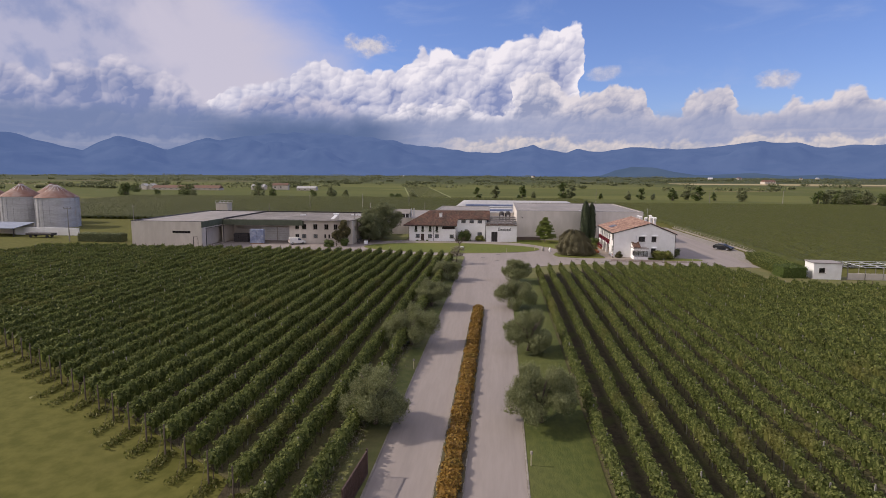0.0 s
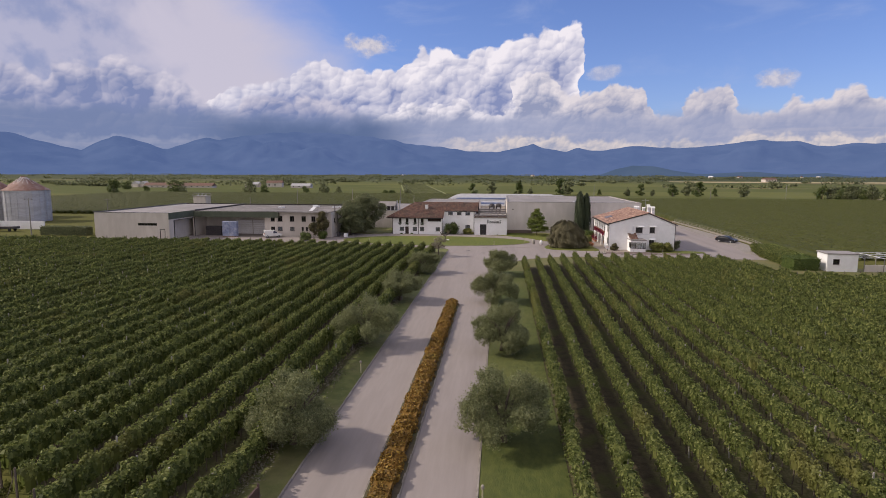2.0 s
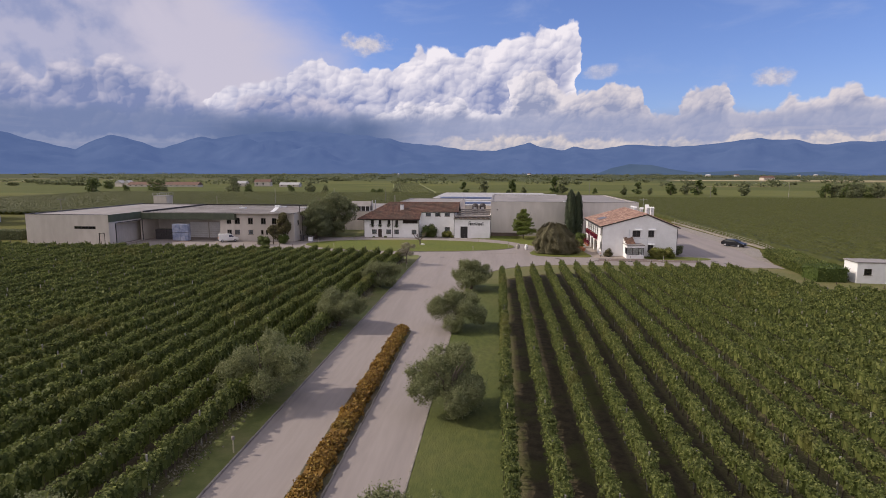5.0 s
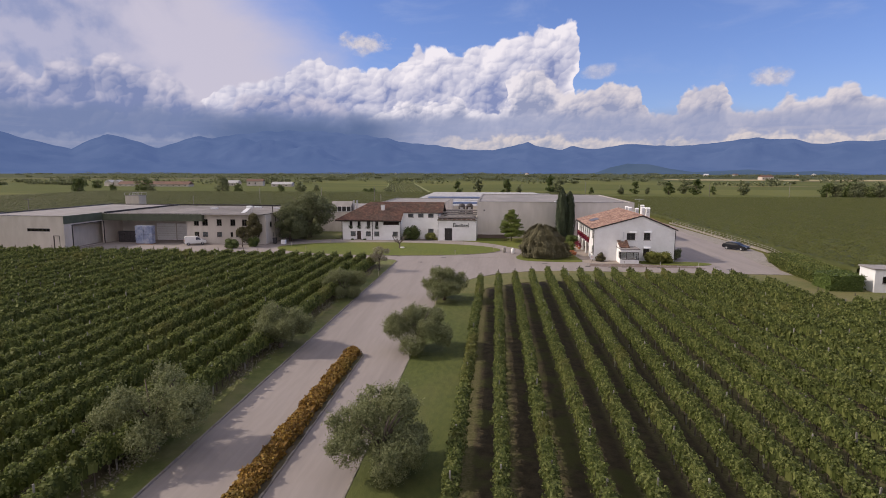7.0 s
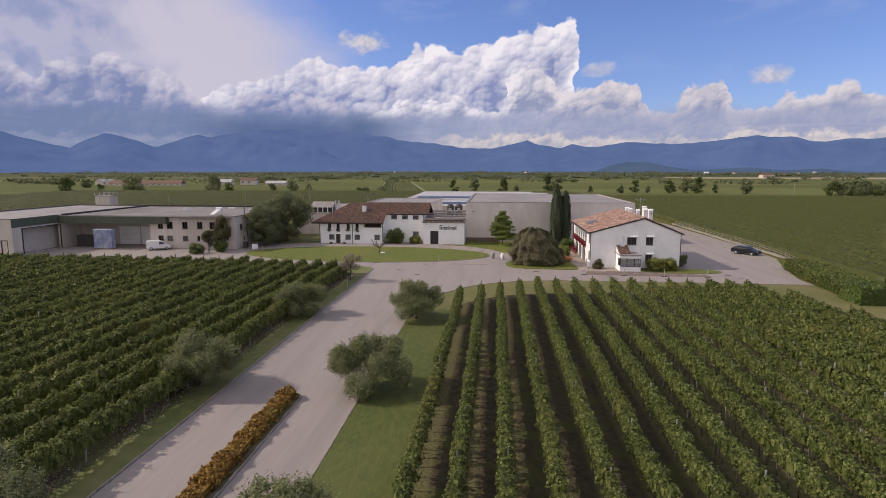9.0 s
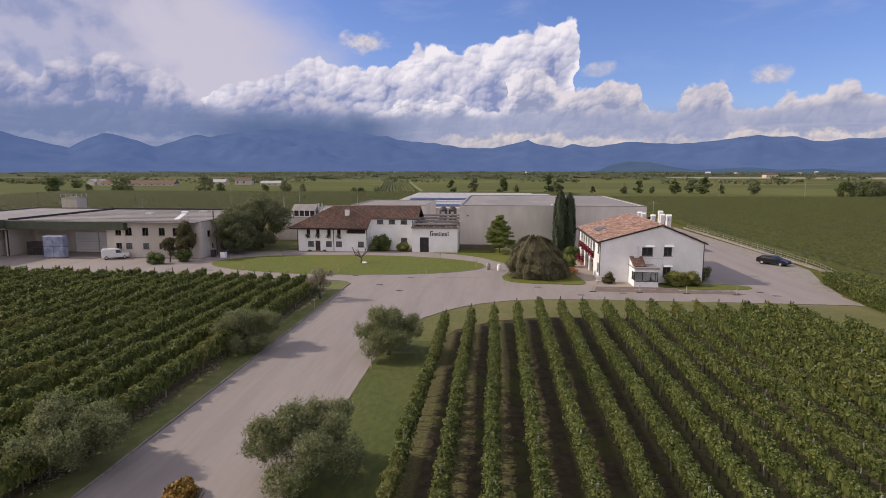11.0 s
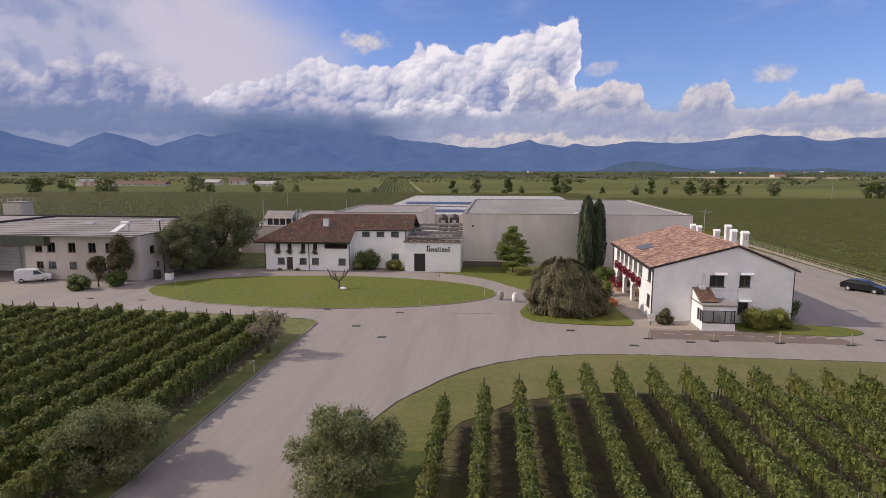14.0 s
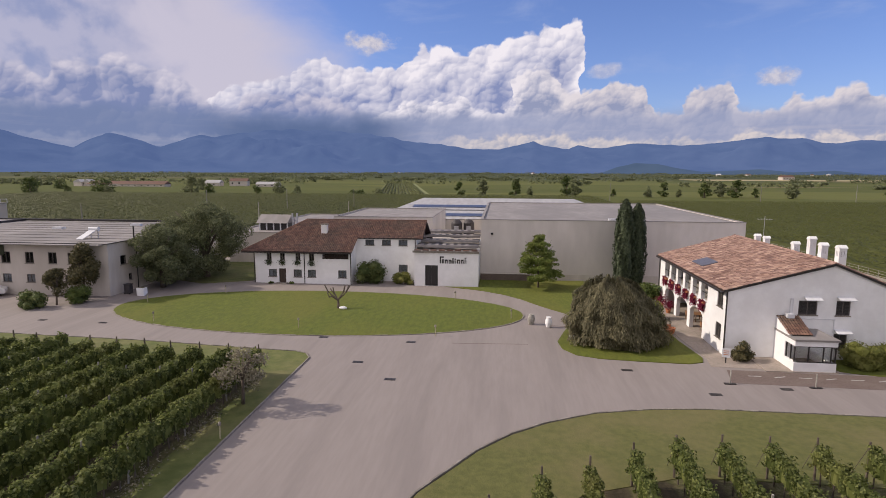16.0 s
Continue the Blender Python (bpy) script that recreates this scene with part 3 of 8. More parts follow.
def clump_cloud(centres, radii, count, size, rng, squash=0.8, inner=0.7, outer=1.1):
    """Leaves in the outer shell of many overlapping clumps."""
    c, r = np.asarray(centres, float), np.asarray(radii, float)
    w = r ** 2 / (r ** 2).sum()
    idx = rng.choice(len(c), count, p=w)
    d = rng.normal(0, 1, (count, 3))
    d /= np.linalg.norm(d, axis=1, keepdims=True)
    rad = r[idx, None] * rng.uniform(inner, outer, (count, 1))
    p = c[idx] + d * rad * np.array((1, 1, squash))
    return leaves(p, d, size, rng)


def body(centres, radii, squash=0.8, sub=1, k=0.72):
    """Dense inner wood and foliage under the leaves."""
    bm = bmesh.new()
    for c, r in zip(centres, radii):
        bmesh.ops.create_icosphere(bm, subdivisions=sub, radius=r * k, matrix=Matrix.Translation(c) @ Matrix.Diagonal((1, 1, squash, 1)))
    return bm


# ---- ground, roads, lawns ----
bm = bmesh.new()
xs = [-4900, -2500, -1200, -600, -300, -120, 0, 120, 300, 600, 1200, 2500, 4900]
ys = [-1500, -600, -200, -60, 40, 140, 300, 600, 1000, 1700, 2600, 3600, 4900]
grid = [[bm.verts.new((x, y, -0.06)) for x in xs] for y in ys]
for j in range(len(ys) - 1):
    for i in range(len(xs) - 1):
        bm.faces.new((grid[j][i], grid[j][i + 1], grid[j + 1][i + 1], grid[j + 1][i]))


def plain_material():
    """Open country: strips of field of several greens, each with its own grain."""
    ma = bpy.data.materials.new("farmland")
    ma.use_nodes = True
    nt = ma.node_tree
    T = Tree(nt)
    bs = nt.nodes["Principled BSDF"]
    pos = position(T)
    vo = nt.nodes.new("ShaderNodeTexVoronoi")
    mp = T.node("ShaderNodeVectorMath", Vector=pos)
    mp.operation = "MULTIPLY"
    mp.inputs[1].default_value = (0.0035, 0.008, 0)
    T.put(vo.inputs["Vector"], mp.outputs[0])
    vo.inputs["Scale"].default_value = 1.0
    r = T.node("ShaderNodeSeparateColor", Color=vo.outputs["Color"]).outputs[0]
    n1, n2 = T.noise(pos, 0.8, 4, 0.6), T.noise(pos, 0.05, 4, 0.6)
    green = T.mix(T.ramp(n1, 0.3, 0.7), (0.080, 0.081, 0.019), (0.118, 0.113, 0.030))
    far = T.mix(T.ramp(r, 0.15, 0.8), (0.080, 0.092, 0.026), (0.122, 0.128, 0.038))
    far = T.mix(T.ramp(r, 0.93, 0.95), far, (0.19, 0.16, 0.08))
    far = T.mix(T.m("MULTIPLY", T.ramp(n2, 0.45, 0.65), 0.5), far, (0.10, 0.11, 0.034))
    y = T.node("ShaderNodeSeparateXYZ", Vector=pos).outputs[1]
    col = T.mix(T.ramp(y, 250.0, 330.0), green, far)
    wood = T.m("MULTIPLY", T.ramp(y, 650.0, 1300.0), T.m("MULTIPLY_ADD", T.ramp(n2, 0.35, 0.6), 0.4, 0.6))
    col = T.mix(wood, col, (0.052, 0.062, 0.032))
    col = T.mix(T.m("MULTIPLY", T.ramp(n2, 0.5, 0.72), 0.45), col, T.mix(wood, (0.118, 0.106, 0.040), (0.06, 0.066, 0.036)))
    T.put(bs.inputs["Base Color"], col)
    bs.inputs["Roughness"].default_value = 0.95
    bs.inputs["Specular IOR Level"].default_value = 0.1
    bn = T.node("ShaderNodeBump", Height=n1, Strength=0.6, Distance=0.1)
    nt.links.new(bn.outputs[0], bs.inputs["Normal"])
    return ma


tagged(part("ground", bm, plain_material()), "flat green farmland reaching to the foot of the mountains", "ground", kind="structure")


def arc(cx, cy, rx, ry, a0, a1, n):
    return [(cx + rx * math.cos(radians(a0 + (a1 - a0) * i / n)), cy + ry * math.sin(radians(a0 + (a1 - a0) * i / n))) for i in range(n + 1)]


ROAD_L, ROAD_R = -5.0, 4.5
bend_r = [(4.5, 20.0), (4.6, 25.5), (5.1, 29.2), (6.1, 32.0), (7.3, 34.0), (8.7, 36.3), (10.5, 38.4), (12.6, 40.1), (15.7, 41.8), (19.4, 42.8), (23.0, 43.2), (30, 43.2), (42, 43.1)]
corner_l = [(-60, 54.6), (-40, 54.0), (-21, 53.0), (-9.3, 51.8), (-6.6, 51.6), (-5.6, 51.2), (-5.1, 50.3)]
yard = [(ROAD_L, -140), (ROAD_R, -140)] + bend_r + [(54.9, 42.9), (55.1, 48), (57, 55.7), (60.6, 66), (61.5, 81), (60.2, 130), (42, 130), (42, 100), (-23, 100), (-88, 100), (-90, 56.5), (-72, 54.8)] + corner_l
bm = bmesh.new()
prism(bm, yard, -0.3, 0.0)
bm.normal_update()
bmesh.ops.triangulate(bm, faces=[f for f in bm.faces if len(f.verts) > 4])
tagged(part("road", bm, M_ASPHALT), "pale pinkish-grey asphalt driveway and winery yard", "road", kind="structure")


def bed(name, outline, z, material, label, category):
    bm = bmesh.new()
    prism(bm, outline, -0.3, z)
    bm.normal_update()
    bmesh.ops.triangulate(bm, faces=[f for f in bm.faces if len(f.verts) > 4])
    return tagged(part(name, bm, material), label, category, kind="structure")


oval = arc(-9.6, 65.3, 22.0, 9.4, 0, 360, 56)[:-1]
bed("lawn_oval", oval, 0.07, M_LAWN, "oval mown lawn in front of the white winery house", "lawn")
bed("lawn_trees", [(15.0, 56.6), (15.2, 54.6), (16.2, 53.0), (18, 52.3), (20.8, 52.0), (24.6, 51.8), (25.8, 52.3), (26.1, 53.4), (25.6, 58), (25.4, 64), (25.8, 72), (27.6, 80), (28, 84.9),
                   (7.2, 84.9), (7.2, 79.3), (3.0, 79.2), (7.5, 77.3), (10.2, 75.4), (12.3, 73.1), (14.0, 70.4), (15.6, 68.2), (16.9, 66.6), (17.1, 63.5), (15.8, 59.5)], 0.06, M_LAWN, "mown lawn with trees before the grey hall", "lawn")
bed("lawn_shade", [(-34.5, 80), (-29, 77.6), (-25, 79.4), (-23.2, 80.4), (-23.2, 98), (-34.5, 98)], 0.05, M_VERGE, "shaded grass between the two buildings", "lawn")
bed("lawn_east", arc(42.4, 52.0, 4.2, 1.9, -90, 90, 10) + [(41.25, 54.05), (35.2, 54.05), (35.2, 51.2), (38, 50.4)], 0.05, M_LAWN, "small patch of grass beside the house", "lawn")
bed("verge_west", [(-7.1, -140), (ROAD_L - 0.14, -140), (ROAD_L - 0.14, 50.2), (-5.75, 51.0), (-6.7, 51.4), (-9.4, 51.6), (-21, 52.8), (-40, 53.8), (-60, 54.4), (-88, 55.4), (-110, 58), (-110, 47.6), (-30, 47.3), (-7.1, 46.3)], 0.05, M_VERGE, "narrow grass verge between driveway and vines", "verge")
bed("verge_east", [(ROAD_R + 0.14, -140), (9.3, -140), (9.3, 25.4), (4.78, 25.4), (ROAD_R + 0.14, 20)], 0.05, M_STRIP, "mown grass strip along the driveway with olive trees", "verge")
bed("verge_apron", [(4.78, 25.404), (9.3, 25.404), (10.4, 29.0), (14, 32.6), (19, 34.6), (54.6, 34.6), (54.6, 42.6), (42, 42.9), (30, 43.0), (23, 43.0), (19.5, 42.6), (15.8, 41.6), (12.8, 39.9), (10.7, 38.2), (8.9, 36.1),
                     (7.5, 33.8), (6.3, 31.9), (5.3, 29.1)], 0.05, M_APRON, "dry yellowish grass apron before the ends of the vine rows", "verge")
bed("vineyard_soil_west", [(-6.6, -62), (-6.6, 49), (-109, 50), (-109, 20.6), (-43.8, -24.5), (-13.5, -44.9), (-12.0, -57.5)], 0.02, M_SOIL_WEST, "bare dry soil and weeds under the vine rows", "soil")
bed("verge_shed", [(44.2, 34.596), (45.6, 26.8), (48.8, 19.2), (54, 17.8), (90, 16.9), (90, 34.596)], 0.05, M_APRON, "dry mown grass round the small white shed", "verge")
bed("vineyard_soil_east", [(7.4, -140), (44.5, -140), (44.5, 35.0), (19, 35.4), (13, 33), (9, 29.5), (7.4, 26)], 0.02, M_SOIL_EAST, "bare dark soil under the vine rows", "soil")
bed("vineyard_soil_shed", [(44.504, -140), (90, -140), (90, 17.4), (54, 18.3), (49.6, 19.3), (46.6, 26.4), (44.504, 35.0)], 0.02, M_SOIL_EAST, "bare dark soil under the vine rows beside the shed", "soil")
bed("brown_strip", [(26.3, 48.0), (44.2, 47.6), (43.2, 49.6), (38, 50.5), (27.0, 50.8)], 0.012, M_BROWNPAVE, "brown paved strip with a dashed line before the house", "paving")
bed("house_path", [(26.1, 51.4), (41.2, 50.9), (35.2, 54.1), (28.0, 54.1), (28.0, 74), (26.2, 74), (25.8, 66), (26.0, 58), (26.4, 53.4)], 0.02, M_PATH, "pale gravel path along the arcade", "path")
bed("east_strip", [(55.3, 48), (57.2, 55.6), (60.8, 66), (61.7, 81), (60.4, 130), (58.3, 130), (57.6, 88), (57.4, 72), (55.6, 60), (54.6, 52)], 0.03, M_CONCRETE, "pale concrete apron beside the fence", "paving")

# line marks on the brown strip
dash = boxes((-0.45, 0.45, -0.06, 0.06, 0, 0.006))
dash = part("line_mark", dash, M_MARK)
tagged(dash, "faded white dash painted on the brown paving", "road marking", "dashes on the strip")
dash.matrix_basis = pose(28.5, 49.6, 0.012, 0, 0, -1)
for i in range(1, 9):
    copy_thing(dash, pose(28.5 + 1.75 * i, 49.6 - 0.02 * i, 0.012, 0, 0, -1 + 20 * (i % 2)))

# drain covers set in the yard
cover = bmesh.new()
box(cover, -0.4, 0.4, -0.22, 0.22, -0.02, 0.012)
for i in range(5):
    box(cover, -0.34 + i * 0.15, -0.26 + i * 0.15, -0.18, 0.18, 0.0, 0.02)
cover = tagged(part("drain_cover", cover, M_DARKMETAL), "dark iron drain grate set in the asphalt", "drain cover", "drains in the yard")
cover.matrix_basis = pose(-1.0, 49.5, 0.0)
for p in ((2.2, 46.1), (19.5, 49.9), (24.4, 45.7), (-5.7, 55.7), (2.3, 55.1), (-35.1, 58.3), (-28.5, 58.0), (47.5, 47.3), (46.5, 49.3), (29.6, 47.2)):
    copy_thing(cover, pose(*p, 0.0))

# tar seams and patches in the asphalt
for i, (x0, y0, x1, y1) in enumerate(((5.9, 55.2, 12.4, 55.6), (14.8, 62.0, 16.5, 61.6))):
    L, a = math.hypot(x1 - x0, y1 - y0), math.degrees(math.atan2(y1 - y0, x1 - x0))
    s = tagged(part("seam", boxes((0, L, -0.05, 0.05, -0.01, 0.005)), M_BROWNPAVE), "dark tar seam across the yard", "seam", kind="structure")
    s.matrix_basis = pose(x0, y0, 0, 0, 0, a)

# ---- mountains ----
ridge = ((-60, 3.0), (-50, 3.4), (-44, 2.8), (-40, 3.4), (-37.3, 3.0), (-35.5, 2.5), (-33.7, 2.0), (-32.7, 1.8), (-31.7, 2.4), (-30.2, 3.1), (-29.2, 3.0), (-27.5, 2.5), (-26.2, 2.0), (-24.8, 2.5), (-22.9, 3.1), (-21.5, 3.0), (-19.0, 3.4), (-17.0, 3.7),
         (-12.3, 3.8), (-10.1, 3.7), (-7.4, 3.5), (-5.2, 3.2), (-4.1, 2.9), (-2.5, 2.8), (-0.2, 2.5), (2.6, 2.1), (5.4, 2.1), (8.1, 2.7), (8.6, 2.9), (9.7, 2.4), (11.9, 2.1), (13.0, 2.4), (15.1, 2.1), (18.1, 2.6), (22.1, 2.3), (25.3, 2.5),
         (27.5, 2.8), (29.3, 2.9), (31.7, 2.8), (33.0, 2.4), (34.1, 2.3), (35.3, 2.5), (37.3, 2.5), (44, 2.8), (52, 2.4), (60, 3.0))


# aerial haze put into the colour: bluish base plus an even blue emission
def mountain_material(name, c1, c2, haze_glow):
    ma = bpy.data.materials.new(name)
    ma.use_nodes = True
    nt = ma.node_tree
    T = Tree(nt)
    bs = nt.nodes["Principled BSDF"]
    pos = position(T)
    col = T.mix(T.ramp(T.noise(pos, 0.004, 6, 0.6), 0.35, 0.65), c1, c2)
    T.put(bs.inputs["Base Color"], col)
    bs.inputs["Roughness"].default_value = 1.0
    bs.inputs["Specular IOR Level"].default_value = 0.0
    bs.inputs["Emission Color"].default_value = (*haze_glow, 1)
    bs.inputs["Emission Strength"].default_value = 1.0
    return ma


def range_of(name, near, far, lift, rough, seed, material, label, profile, a0=-60, a1=60, n=400, m=26):
    pb, ph = [b - 5.5 for b, _ in profile], [h for _, h in profile]
    vs = []
    for j in range(m + 1):
        t = j / m
        d = near + (far - near) * t
        for i in range(n + 1):
            b = a0 - 5.5 + (a1 - a0) * i / n
            top = max(math.tan(radians(np.interp(b, pb, ph))) * far * lift + 15, 1.0)
            x, y = d * math.sin(radians(b)), d * math.cos(radians(b))
            nz = noise.multi_fractal(Vector((x * 0.0022 + seed, y * 0.0022, seed)), 0.9, 2.1, 5)
            rise = t ** 1.15
            z = top * rise + (nz - 0.9) * top * rough * math.sin(math.pi * min(t * 1.02, 1)) + top * 0.05 * noise.noise(Vector((x * 0.012, y * 0.012, seed))) * t
            vs.append((x, y, max(z, -0.5) - (0.5 if j == 0 else 0)))
    fs = [(j * (n + 1) + i, j * (n + 1) + i + 1, (j + 1) * (n + 1) + i + 1, (j + 1) * (n + 1) + i) for j in range(m) for i in range(n)]
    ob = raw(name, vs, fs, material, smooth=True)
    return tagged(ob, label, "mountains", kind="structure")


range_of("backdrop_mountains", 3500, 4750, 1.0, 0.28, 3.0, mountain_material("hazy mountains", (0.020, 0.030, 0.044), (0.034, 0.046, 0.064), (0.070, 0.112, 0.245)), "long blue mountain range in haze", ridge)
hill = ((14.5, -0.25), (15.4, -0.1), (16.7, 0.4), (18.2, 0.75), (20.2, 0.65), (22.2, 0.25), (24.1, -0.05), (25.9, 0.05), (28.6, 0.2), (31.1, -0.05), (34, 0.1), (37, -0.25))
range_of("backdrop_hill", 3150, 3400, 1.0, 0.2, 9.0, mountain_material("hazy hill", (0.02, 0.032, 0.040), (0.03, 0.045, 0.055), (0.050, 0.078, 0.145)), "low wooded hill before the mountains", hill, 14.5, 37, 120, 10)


# ---- plants ----


def trunk_mesh(bm, h, r, lean, limbs, rng, reach, top):
    path = [(0, 0, -0.1), (lean[0] * 0.3, lean[1] * 0.3, h * 0.35), (lean[0], lean[1], h)]
    tube(bm, path, [r * 1.25, r, r * 0.7], 8)
    for i in range(limbs):
        a = math.tau * i / limbs + rng.uniform(-0.4, 0.4)
        q = reach * rng.uniform(0.6, 1.0)
        e = (lean[0] + q * math.cos(a), lean[1] + q * math.sin(a), h + (top - h) * rng.uniform(0.45, 0.85))
        mid = (lean[0] + 0.45 * (e[0] - lean[0]), lean[1] + 0.45 * (e[1] - lean[1]), h + 0.62 * (e[2] - h))
        tube(bm, [(lean[0], lean[1], h * 0.9), mid, e], [r * 0.6, r * 0.38, r * 0.12], 5)


def tree(label, category, at, height, width, leaf, count, size, clear, seed, group="", name="tree", clumps=22, squash=0.8, trunk=0.18, shape=1.0, limbs=6, solid=0.6, outline=None, bark=None, keep=None):
    """A tree: a tapered trunk with limbs, and a crown of leaf clumps with gaps. clear: height of bare trunk; outline: crown's width by height."""
    rng = np.random.default_rng(seed)
    ob = thing(name, label, category, group, at=at, rz=0 if keep else rng.uniform(0, 360))
    bm = bmesh.new()
    trunk_mesh(bm, clear + 0.25 * (height - clear), trunk, rng.normal(0, trunk, 2), limbs, rng, width * 0.33, height)
    part("trunk", bm, bark or M_BARK, ob, smooth=True)
    cs, rs = [], []
    span = height - clear
    while len(cs) < clumps:
        t = rng.uniform(0.08, 0.95)
        wmax = width / 2 * (outline(t) if outline else math.sin(math.pi * min(max(t * 0.92 + 0.1, 0), 1)) ** 0.6)
        r = rng.uniform(0.16, 0.30) * min(width, span) * shape * (0.65 if outline and outline(t) < 0.4 else 1.0)
        rad = max(wmax - r * 0.75, 0) * math.sqrt(rng.uniform(0.1, 1.0))
        a = rng.uniform(0, math.tau)
        z = clear + t * span
        z = min(max(z, clear + r * squash * 0.7), height - r * squash)
        if keep and not keep(rad * math.cos(a), rad * math.sin(a), z, r * 1.1):
            continue
        cs.append((rad * math.cos(a), rad * math.sin(a), z))
        rs.append(r)
    v, f = clump_cloud(cs, rs, count, size, rng, squash)
    me = mesh_of("crown", v, f, leaf)
    crown = finish("crown", me, None, ob)
    if solid:
        inner = body(cs, rs, squash, 1, solid)
        part("inner_foliage", inner, leaf, crown)
    return ob


def bush(label, at, w, d, h, leaf, count, size, seed, name="bush", category="shrub", group="", rz=0.0, boxy=0.0, clumps=14):
    rng = np.random.default_rng(seed)
    ob = thing(name, label, category, group, at=at, rz=rz)
    cs, rs = [], []
    for i in range(clumps):
        a, q, t = rng.uniform(0, math.tau), math.sqrt(rng.uniform(0, 1)) * 0.72, rng.uniform(0.15, 0.72)
        if boxy:
            x, y = rng.uniform(-0.5, 0.5) * 0.85 * w, rng.uniform(-0.5, 0.5) * 0.7 * d
        else:
            k = math.sqrt(max(1 - (t - 0.3) ** 2 / 0.55, 0.1))
            x, y = q * k * w / 2 * math.cos(a), q * k * d / 2 * math.sin(a)
        cs.append((x, y, t * h))
        rs.append(rng.uniform(0.24, 0.34) * min(w, d, h * 1.3))
    v, f = clump_cloud(cs, rs, count, size, rng, 0.9, 0.75)
    v[:, 2] = np.maximum(v[:, 2], 0.02)
    foliage = finish("foliage", mesh_of("foliage", v, f, leaf), None, ob)
    inner = body(cs, rs, 0.85, 1, 0.78)
    for vt in inner.verts:
        vt.co.z = max(vt.co.z, 0.0)
    part("inner_foliage", inner, leaf, foliage)
    stems = bmesh.new()
    for i in range(5):
        a = math.tau * i / 5
        tube(stems, [(0.08 * math.cos(a), 0.08 * math.sin(a), -0.05), (w * 0.18 * math.cos(a), d * 0.18 * math.sin(a), h * 0.5)], [0.04, 0.02], 5)
    part("stem", stems, M_BARK, ob)
    return ob


def clipped(label, x0, x1, y0, y1, h, leaf, density, size, seed, name="hedge"):
    """A clipped hedge with flat sides."""
    rng = np.random.default_rng(seed)
    ob = thing(name, label, "hedge", at=((x0 + x1) / 2, (y0 + y1) / 2, 0))
    w, d = (x1 - x0) / 2, (y1 - y0) / 2
    areas = np.array([4 * w * d, 4 * w * h, 4 * d * h])
    n = int(density * areas.sum())
    pick = rng.choice(3, n, p=areas / areas.sum())
    p = np.stack([rng.uniform(-w, w, n), rng.uniform(-d, d, n), rng.uniform(0, h, n)], 1)
    sg = rng.choice((-1.0, 1.0), n)
    nr = np.zeros((n, 3))
    p[pick == 0, 2] = h
    nr[pick == 0, 2] = 1
    p[pick == 1, 1] = (sg * d)[pick == 1]
    nr[pick == 1, 1] = sg[pick == 1]
    p[pick == 2, 0] = (sg * w)[pick == 2]
    nr[pick == 2, 0] = sg[pick == 2]
    p += rng.normal(0, 0.07, (n, 3))
    p[:, 2] = np.maximum(p[:, 2], 0.03)
    v, f = leaves(p, nr, size, rng, 0.8)
    finish("foliage", mesh_of("foliage", v, f, leaf), None, ob)
    part("inner_foliage", boxes((-w + 0.1, w - 0.1, -d + 0.1, d - 0.1, 0, h - 0.1)), leaf, ob)
    return ob


